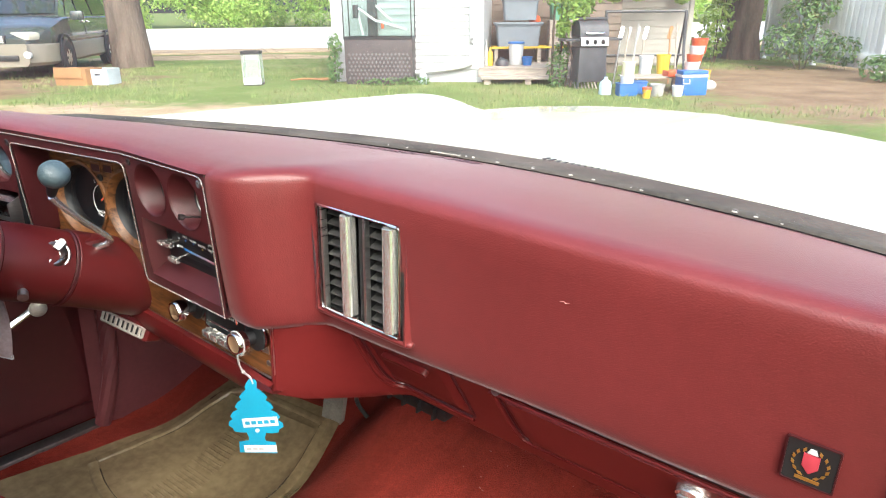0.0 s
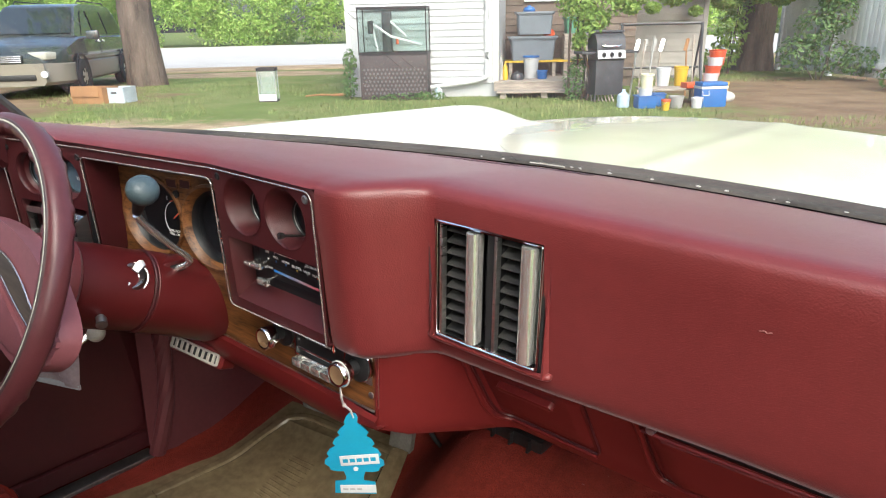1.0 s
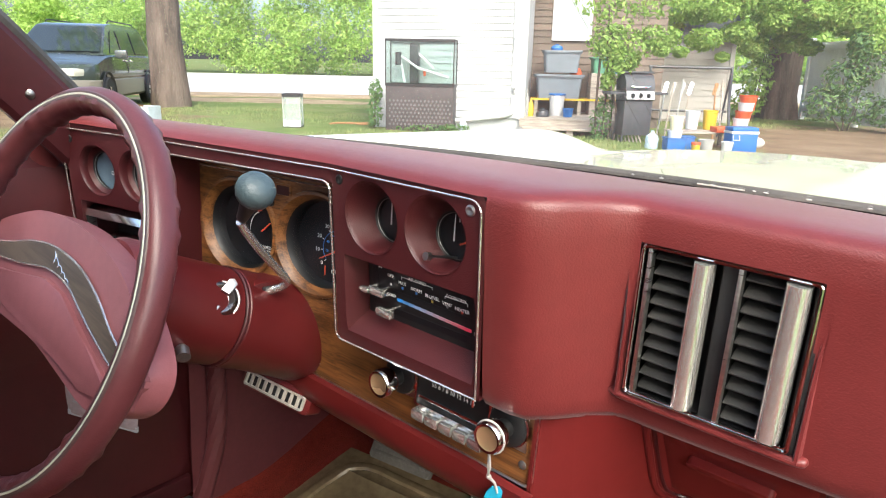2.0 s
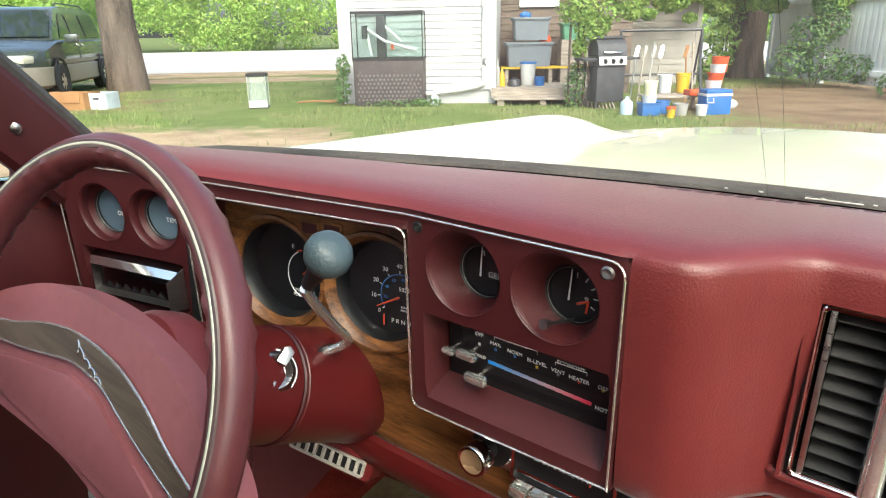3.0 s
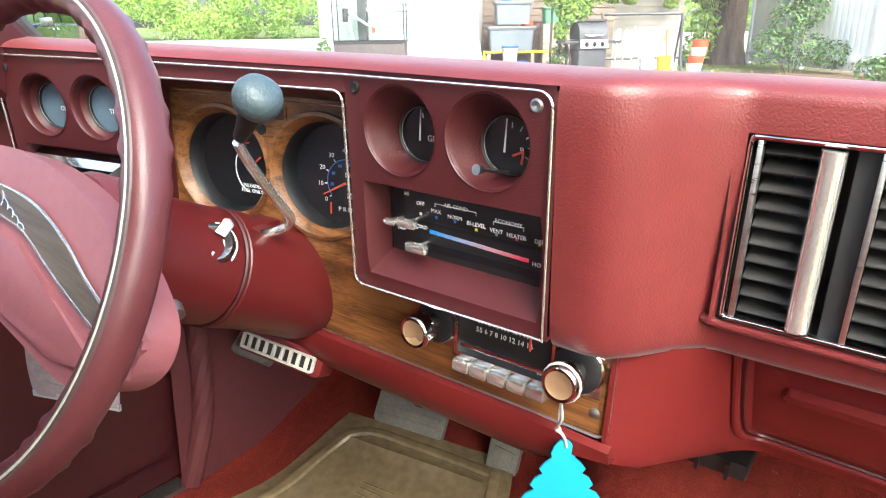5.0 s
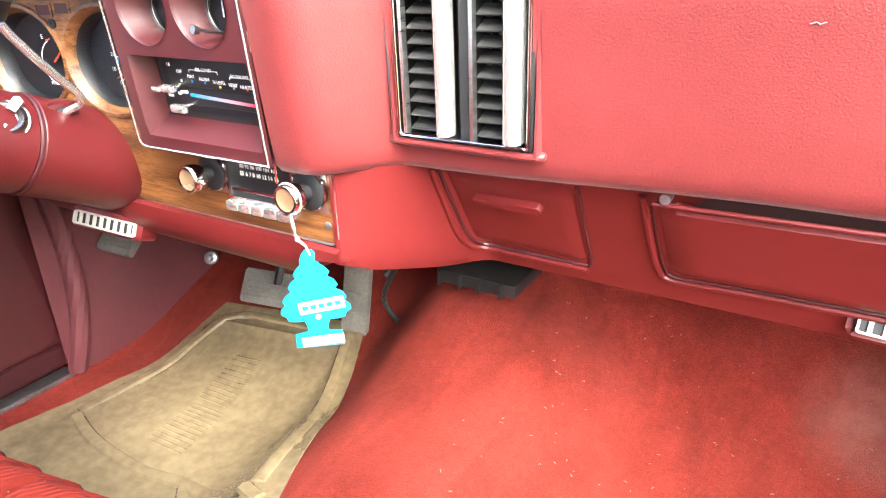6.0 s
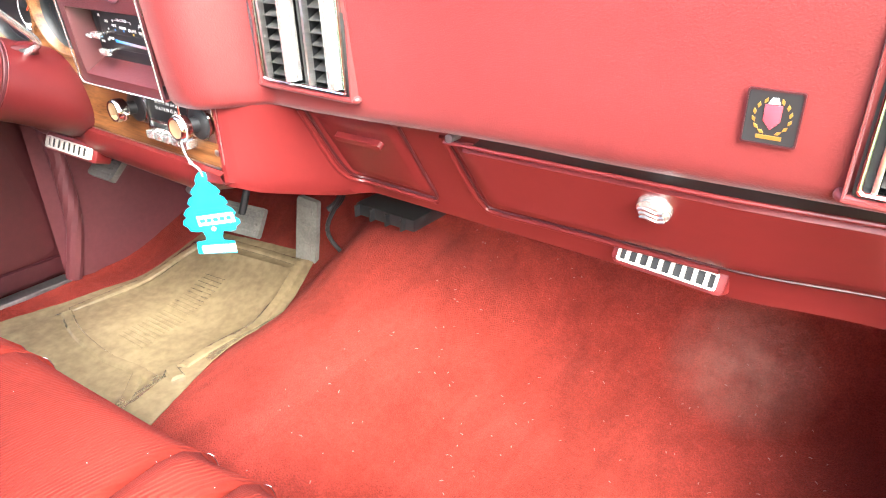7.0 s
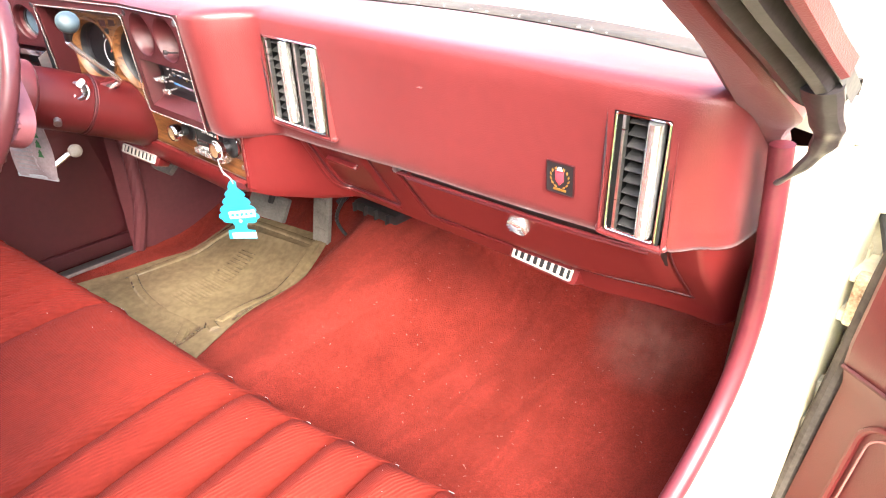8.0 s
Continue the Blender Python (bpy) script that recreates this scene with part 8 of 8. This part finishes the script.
for nm, (x0, y0, z0, x1, y1, z1), mt, lab in (("tote", (1.10, 11.55, 0.52, 1.92, 12.0, 0.92), GREYTOTE, "large grey storage tote"), ("tote", (1.22, 11.58, 0.95, 1.86, 12.0, 1.32), GREYTOTE, "large grey storage tote, stacked"), ("tote", (2.05, 11.6, 0.95, 2.62, 12.0, 1.22), material("green_tote", (0.10, 0.26, 0.16), 0.5), "green storage tote on a crate")):
    tt = thing(nm, YARD @ Matrix.Translation(((x0 + x1) / 2, (y0 + y1) / 2, z0)), lab, "tote", "storage totes")
    w_, d_, h_ = (x1 - x0) / 2, (y1 - y0) / 2, z1 - z0
    bm = bmesh.new()
    sheet(bm, [[(x * q, y * q, z) for x, y in rounded(2 * w_, 2 * d_, 0.05)] for q, z in ((0.86, 0.0), (0.94, h_ * 0.85), (1.0, h_ * 0.86), (1.0, h_ * 0.93))], None, True)
    bm.faces.new([bm.verts.new((x * 0.86, y * 0.86, 0.0)) for x, y in rounded(2 * w_, 2 * d_, 0.05)])
    part("tote_body", bm, mt, tt, local=True)
    part("tote_lid", prism(bmesh.new(), rounded(2 * w_ + 0.03, 2 * d_ + 0.03, 0.05), h_ * 0.08, Matrix.Translation((0, 0, h_ * 0.92)), 0.01), mt, tt, local=True)
bench = thing("porch_bench", YARD @ pose(1.55, 11.80, 0.245), "rough plank bench carrying the storage totes", "bench")
part("bench_top", bx((-0.5, -0.22, 0.24), (1.1, 0.22, 0.275)), YEL, bench, "yellow painted plank", local=True)
for x in (-0.45, 0.3, 1.0):
    part("bench_leg", bx((x, -0.2, 0.0), (x + 0.06, 0.2, 0.24)), PLANK, bench, local=True)
tb_ = thing("post_stack", YARD @ pose(2.35, 11.8, 0.0), "rough timber crate under the green tote", "crate")
part("crate_side", bx((-0.3, -0.2, 0.0), (0.3, 0.2, 0.95), 0.01), PLANK, tb_, local=True)
for k, (x, w_, h_, mt, lab) in enumerate(((1.00, 0.05, 0.30, YEL, "yellow spray bottle on the porch"), (0.93, 0.04, 0.42, GREYP, "grey tool on the porch"), (1.20, 0.11, 0.14, GRILLM, "black toy truck on the porch"), (1.75, 0.10, 0.10, BLUEP, "blue cloth on the tote"), (1.95, 0.10, 0.14, REDP, "red can on the tote"))):
    zz = 0.245 if k < 3 else (1.325 if k == 3 else 0.92)
    it = thing("porch_clutter", YARD @ pose(x if k < 3 else (1.45 if k == 3 else 1.80), 11.0 if k < 3 else 11.8, zz), lab, "clutter", "porch clutter")
    part("clutter_body", turn(bmesh.new(), [(0.0, 0.0), (w_, 0.0), (w_ * 1.05, h_ * 0.3), (w_ * 0.8, h_ * 0.7), (w_ * 0.3, h_ * 0.85), (w_ * 0.3, h_), (0.0, h_)], Matrix.Identity(4), 14, False), mt, it, local=True)
single("stone", bmesh.ops.create_icosphere((bs := bmesh.new()), subdivisions=3, radius=0.11, matrix=Matrix.Diagonal((1.2, 0.9, 0.75, 1))) and bs, ROCK, "pale rounded stone on the path", "stone", m=YARD @ pose(4.10, 9.5, 0.06))

# aquariums and boxes on the lawn
aq = thing("aquarium_on_stand", YARD @ pose(-0.80, 10.72, 0, 0, 0, -5), "glass aquarium with white pipes on a dark lattice stand", "aquarium")
part("stand_frame", bx((-0.55, -0.19, 0.0), (0.55, 0.19, 0.70), 0.006), STAND, aq, "dark stained stand", local=True)
LATT = material("lattice_grey", (0.11, 0.105, 0.105), 0.7)
bm = bmesh.new()
for j in range(7):
    for i in range(16):
        x, z = -0.48 + 0.0635 * i + (0.0317 if j % 2 else 0), 0.10 + 0.062 * j
        if x < 0.51:
            prism(bm, [(-0.020, 0.0), (0.0, 0.024), (0.020, 0.0), (0.0, -0.024)], 0.002, Matrix(((1, 0, 0, x), (0, 0, -1, -0.190), (0, 1, 0, z), (0, 0, 0, 1))))
part("lattice_holes", bm, LATT, aq, local=True)
part("tank_rim", ring(bmesh.new(), rounded(1.12, 0.40, 0.01), rounded(1.08, 0.36, 0.008), 0.04, Matrix.Translation((0, 0, 0.70))), BLACK, aq, local=True)
part("tank_rim", ring(bmesh.new(), rounded(1.12, 0.40, 0.01), rounded(1.08, 0.36, 0.008), 0.035, Matrix.Translation((0, 0, 1.39))), BLACK, aq, local=True)
for lo, hi in (((-0.55, -0.19, 0.74), (0.55, -0.184, 1.39)), ((-0.55, 0.184, 0.74), (0.55, 0.19, 1.39)), ((-0.55, -0.183, 0.74), (-0.544, 0.183, 1.39)), ((0.544, -0.183, 0.74), (0.55, 0.183, 1.39))):
    part("pane", bx(lo, hi), TANKGLASS, aq, "greenish glass pane", local=True).visible_shadow = False
for x, y in ((-0.548, -0.188), (0.548, -0.188), (-0.548, 0.188), (0.548, 0.188)):
    part("corner_seal", bx((x - 0.008, y - 0.008, 0.74), (x + 0.008, y + 0.008, 1.39)), BLACK, aq, local=True)
for pts in ([(-0.36, 0, 1.18), (-0.05, -0.05, 0.98), (0.45, -0.05, 0.84)], [(-0.12, 0.05, 1.26), (0.18, 0.05, 0.98)], [(-0.36, 0, 1.16), (-0.28, 0, 0.76)]):
    part("pipe", sweep(bmesh.new(), pts, 0.020, 8), WHITEP, aq, local=True)
part("pump", cyl(bmesh.new(), (-0.38, 0, 1.02), (-0.38, 0, 1.22), 0.05), GRILLM, aq, local=True)
part("overflow_box", bx((-0.20, 0.02, 0.745), (-0.06, 0.16, 1.36), 0.01), GRILLM, aq, local=True)
part("red_plug", cyl(bmesh.new(), (0.06, -0.05, 0.86), (0.06, -0.05, 0.94), 0.022), REDP, aq, local=True)
sm_ = thing("small_aquarium", YARD @ pose(-2.90, 10.62, 0, 0, 0, 6), "small empty glass tank with a black rim", "aquarium")
for lo, hi in (((-0.14, -0.13, 0.03), (0.14, -0.126, 0.52)), ((-0.14, 0.126, 0.03), (0.14, 0.13, 0.52)), ((-0.14, -0.125, 0.03), (-0.136, 0.125, 0.52)), ((0.136, -0.125, 0.03), (0.14, 0.125, 0.52))):
    part("pane", bx(lo, hi), HAZY, sm_, local=True).visible_shadow = False
part("tank_rim", ring(bmesh.new(), rounded(0.30, 0.28, 0.01), rounded(0.26, 0.24, 0.008), 0.05, Matrix.Translation((0, 0, 0.49))), BLACK, sm_, local=True)
part("tank_base", bx((-0.145, -0.135, 0.0), (0.145, 0.135, 0.03)), BLACK, sm_, local=True)
part("white_panel", bx((-0.138, -0.137, 0.02), (0.138, -0.131, 0.125)), WHITEP, sm_, local=True)
for x, y in ((-0.14, -0.13), (0.14, -0.13), (-0.14, 0.13), (0.14, 0.13)):
    part("corner_seal", bx((x - 0.005, y - 0.005, 0.03), (x + 0.005, y + 0.005, 0.50)), GREYP, sm_, local=True)
cb = thing("cardboard_box", YARD @ pose(-5.95, 10.85, 0, 0, 0, -12), "open brown cardboard box on the grass", "box")
part("box_side", ring(bmesh.new(), rounded(0.62, 0.40, 0.004), rounded(0.60, 0.38, 0.003), 0.27, Matrix.Identity(4)), CARD, cb, local=True)
part("box_flap", bx((-0.31, -0.22, 0.10), (0.24, -0.205, 0.275), 0.002, pose(0, -0.01, 0, -6)), CARD, cb, local=True)
part("box_floor", bx((-0.30, -0.19, 0.0), (0.30, 0.19, 0.012)), CARD, cb, local=True)
PALEBLUE = material("pale_blue_tub", (0.40, 0.46, 0.50), 0.5)
wb = thing("plastic_tub", YARD @ pose(-5.52, 10.88, 0, 0, 0, -8), "pale plastic tub beside the cardboard box", "tub")
part("tub_walls", ring(bmesh.new(), rounded(0.34, 0.38, 0.03), rounded(0.32, 0.36, 0.025), 0.26, Matrix.Identity(4)), PALEBLUE, wb, local=True)
part("tub_floor", bx((-0.15, -0.17, 0.0), (0.15, 0.17, 0.012)), PALEBLUE, wb, local=True)
part("tub_handle", bx((-0.05, -0.196, 0.16), (0.05, -0.188, 0.19)), GRILLM, wb, local=True)
single("garden_hose", sweep(bmesh.new(), spline([(-2.35, 10.85, 0.05), (-2.1, 10.98, 0.06), (-1.8, 10.9, 0.05), (-1.62, 10.98, 0.07), (-1.9, 11.05, 0.05), (-2.2, 11.0, 0.05)], 6), 0.016, 7), CARD, "faded orange hose lying on the lawn", "hose", m=YARD)
single("plastic_bottle", turn(bmesh.new(), [(0.0, 0.0), (0.06, 0.0), (0.06, 0.14), (0.02, 0.18), (0.02, 0.21), (0.0, 0.21)], Matrix.Identity(4), 16, False), material("pale_bottle", (0.55, 0.66, 0.70), 0.2), "clear plastic bottle by the wall", "bottle", m=YARD @ pose(-0.10, 10.55, 0))


# ---- parked van ----
van = thing("minivan", YARD @ pose(-8.06, 12.33, 0, 0, 0, -77), "grey-green minivan with champagne lower cladding, parked on dirt", "van")
# own axes: x from nose (0) back to the tail (4.9), y across, z up; the nose points to the viewer
VM = Matrix(((-1, 0, 0, 0.75), (0, -1, 0, 0), (0, 0, 1, 0), (0, 0, 0, 1)))


def van_half(x):
    return 0.93 - 0.34 * max(0.0, 1 - x / 0.62) ** 2.2 - 0.08 * max(0.0, (x - 4.4) / 0.5) ** 2


def belt(x):
    return 0.70 + 0.22 * math.sin(min(1.0, x / 0.5) * 1.5708) + 0.16 * smooth(0.3, 1.3, x)


bm = bmesh.new()
rows = []
for k in range(35):
    x = 4.88 * (k / 34) ** 1.7
    w_, zb = van_half(x), belt(x)
    rows.append([VM @ Vector((x, s * w_ * q, z)) for s, q, z in [(-1, 0.93, 0.50), (-1, 1.0, 0.62), (-1, 1.0, 0.80 if zb > 0.85 else zb - 0.08), (-1, 0.98, zb - 0.03), (-1, 0.90, zb), (-1, 0.5, zb + 0.03), (1, 0.0, zb + 0.04), (1, 0.5, zb + 0.03), (1, 0.90, zb), (1, 0.98, zb - 0.03), (1, 1.0, 0.80 if zb > 0.85 else zb - 0.08), (1, 1.0, 0.62), (1, 0.93, 0.50)]])
sheet(bm, rows)
vs_ = [bm.verts.new(p) for p in rows[0]]
bm.faces.new(vs_)
vb = part("body", bm, VANM, van, "dark grey-green body", local=True)
bm = bmesh.new()
rows = []
for k in range(35):
    x = -0.06 + 4.96 * (k / 34) ** 1.7
    w_ = van_half(max(0, x)) + 0.02
    rows.append([VM @ Vector((x, s * w_ * q, z)) for s, q, z in ((-1, 0.9, 0.24), (-1, 1.0, 0.30), (-1, 1.0, 0.60), (-1, 0.97, 0.63), (1, 0.97, 0.63), (1, 1.0, 0.60), (1, 1.0, 0.30), (1, 0.9, 0.24))])
sheet(bm, rows)
bm.faces.new([bm.verts.new(p) for p in rows[0]])
part("cladding", bm, VANLOW, van, "champagne bumper and lower cladding", local=True)
bm = bmesh.new()
prof = [(1.15, 1.08), (2.05, 1.66), (2.5, 1.73), (4.3, 1.73), (4.65, 1.62), (4.85, 1.08)]
ww = [0.84, 0.66, 0.65, 0.65, 0.66, 0.82]
L = [VM @ Vector((x, -w_, z)) for (x, z), w_ in zip(prof, ww)]
Rr = [VM @ Vector((x, w_, z)) for (x, z), w_ in zip(prof, ww)]
sheet(bm, [L, Rr])
bm.faces.new([bm.verts.new(p) for p in L]), bm.faces.new([bm.verts.new(p) for p in Rr])
part("greenhouse", bm, VANM, van, local=True)


def van_pane(a, b, c, d, name, off_):
    bm_ = bmesh.new()
    bm_.faces.new([bm_.verts.new(VM @ (Vector(p) + Vector(off_))) for p in (a, b, c, d)])
    part(name, bm_, DARKGLASS, van, "dark reflecting glass", local=True)


van_pane((1.22, -0.76, 1.13), (2.02, -0.62, 1.63), (2.02, 0.62, 1.63), (1.22, 0.76, 1.13), "windscreen", (-0.02, 0, 0.02))
for s in (-1, 1):
    for x0, x1, x2, x3 in ((1.62, 2.35, 2.40, 2.15), (2.45, 3.35, 3.38, 2.50), (3.45, 4.55, 4.40, 3.48)):
        van_pane((x0, s * 0.825, 1.12), (x1, s * 0.825, 1.12), (x2, s * 0.685, 1.62), (x3, s * 0.70, 1.60 if x0 > 2 else 1.55), "side_window", (0, s * 0.012, 0))
    part("mirror", bx((-0.08, -0.13, -0.08), (0.08, 0.11, 0.09), 0.04, VM @ Matrix.Translation((1.62, s * 1.04, 1.10))), VANM, van, local=True)
    part("door_line", bx((2.42, s * 0.937 - 0.004, 0.64), (2.432, s * 0.937 + 0.004, 1.05), 0, VM), BLACK, van, local=True)
    part("trim_strip", bx((0.9, s * 0.945 - 0.008, 0.66), (4.6, s * 0.945 + 0.008, 0.72), 0.004, VM), VANLOW, van, local=True)
    for x in (2.25, 2.58):
        part("door_handle", bx((x, s * 0.94 - 0.015, 0.96), (x + 0.14, s * 0.94 + 0.015, 1.00), 0.008, VM), CHROME, van, local=True)
    part("headlamp", bx((-0.20, -0.23, -0.075), (0.08, 0.23, 0.075), 0.06, VM @ Matrix.Translation((0.23, s * 0.55, 0.76)) @ pose(0, 0, 0, 0, 0, s * 24)), material("headlamp_lens", (0.42, 0.41, 0.35), 0.1, vary=0.1), van, "clear headlamp with an amber corner", local=True)
    part("fog_lamp", cyl(bmesh.new(), VM @ Vector((-0.08, s * 0.6, 0.44)), VM @ Vector((0.0, s * 0.6, 0.44)), 0.06), WHITEP, van, local=True)
    for x in (0.92, 3.92):
        c = VM @ Vector((x, s * 0.885, 0.335))
        n_ = VM.to_3x3() @ Vector((0, s, 0))
        whl = part("wheel", turn(bmesh.new(), [(0.20, -0.10), (0.31, -0.11), (0.335, -0.08), (0.335, 0.08), (0.31, 0.105), (0.21, 0.10)], Matrix.Translation(c) @ frame_of(n_).to_4x4(), 36), TYRE, van, "black tyre", local=True)
        part("hub_cap", turn(bmesh.new(), [(0.215, 0.08), (0.21, 0.10), (0.19, 0.095), (0.08, 0.11), (0.0, 0.115)], Matrix.Translation(c) @ frame_of(n_).to_4x4(), 24, False), SATIN, whl, "silver alloy wheel", local=True)
        for k in range(6):
            part("wheel_gap", bx((0.085, -0.022, 0.098), (0.185, 0.022, 0.112), 0.01, Matrix.Translation(c) @ frame_of(n_).to_4x4() @ pose(0, 0, 0, 0, 0, 60 * k)), BLACK, whl, local=True)
        part("wheel_arch", turn(bmesh.new(), [(0.335, 0.03), (0.39, 0.065), (0.405, 0.085), (0.39, 0.10), (0.345, 0.06)], Matrix.Translation(c + Vector((0, 0, 0.04))) @ frame_of(n_).to_4x4(), 36, False), BLACK, van, local=True)
part("grille", bx((-0.04, -0.27, 0.64), (0.10, 0.27, 0.78), 0.03, VM), BLACK, van, local=True)
for k in range(4):
    part("grille_bar", bx((-0.055, -0.25, 0.655 + 0.033 * k), (-0.03, 0.25, 0.667 + 0.033 * k), 0.004, VM), CHROME, van, local=True)
part("air_intake", bx((-0.09, -0.45, 0.34), (0.0, 0.45, 0.44), 0.02, VM), BLACK, van, local=True)
for s in (-1, 1):
    part("roof_rail", sweep(bmesh.new(), [VM @ Vector(p) for p in ((2.4, s * 0.60, 1.74), (2.5, s * 0.60, 1.79), (4.2, s * 0.60, 1.79), (4.3, s * 0.60, 1.74))], 0.014, 6), BLACK, van, local=True)
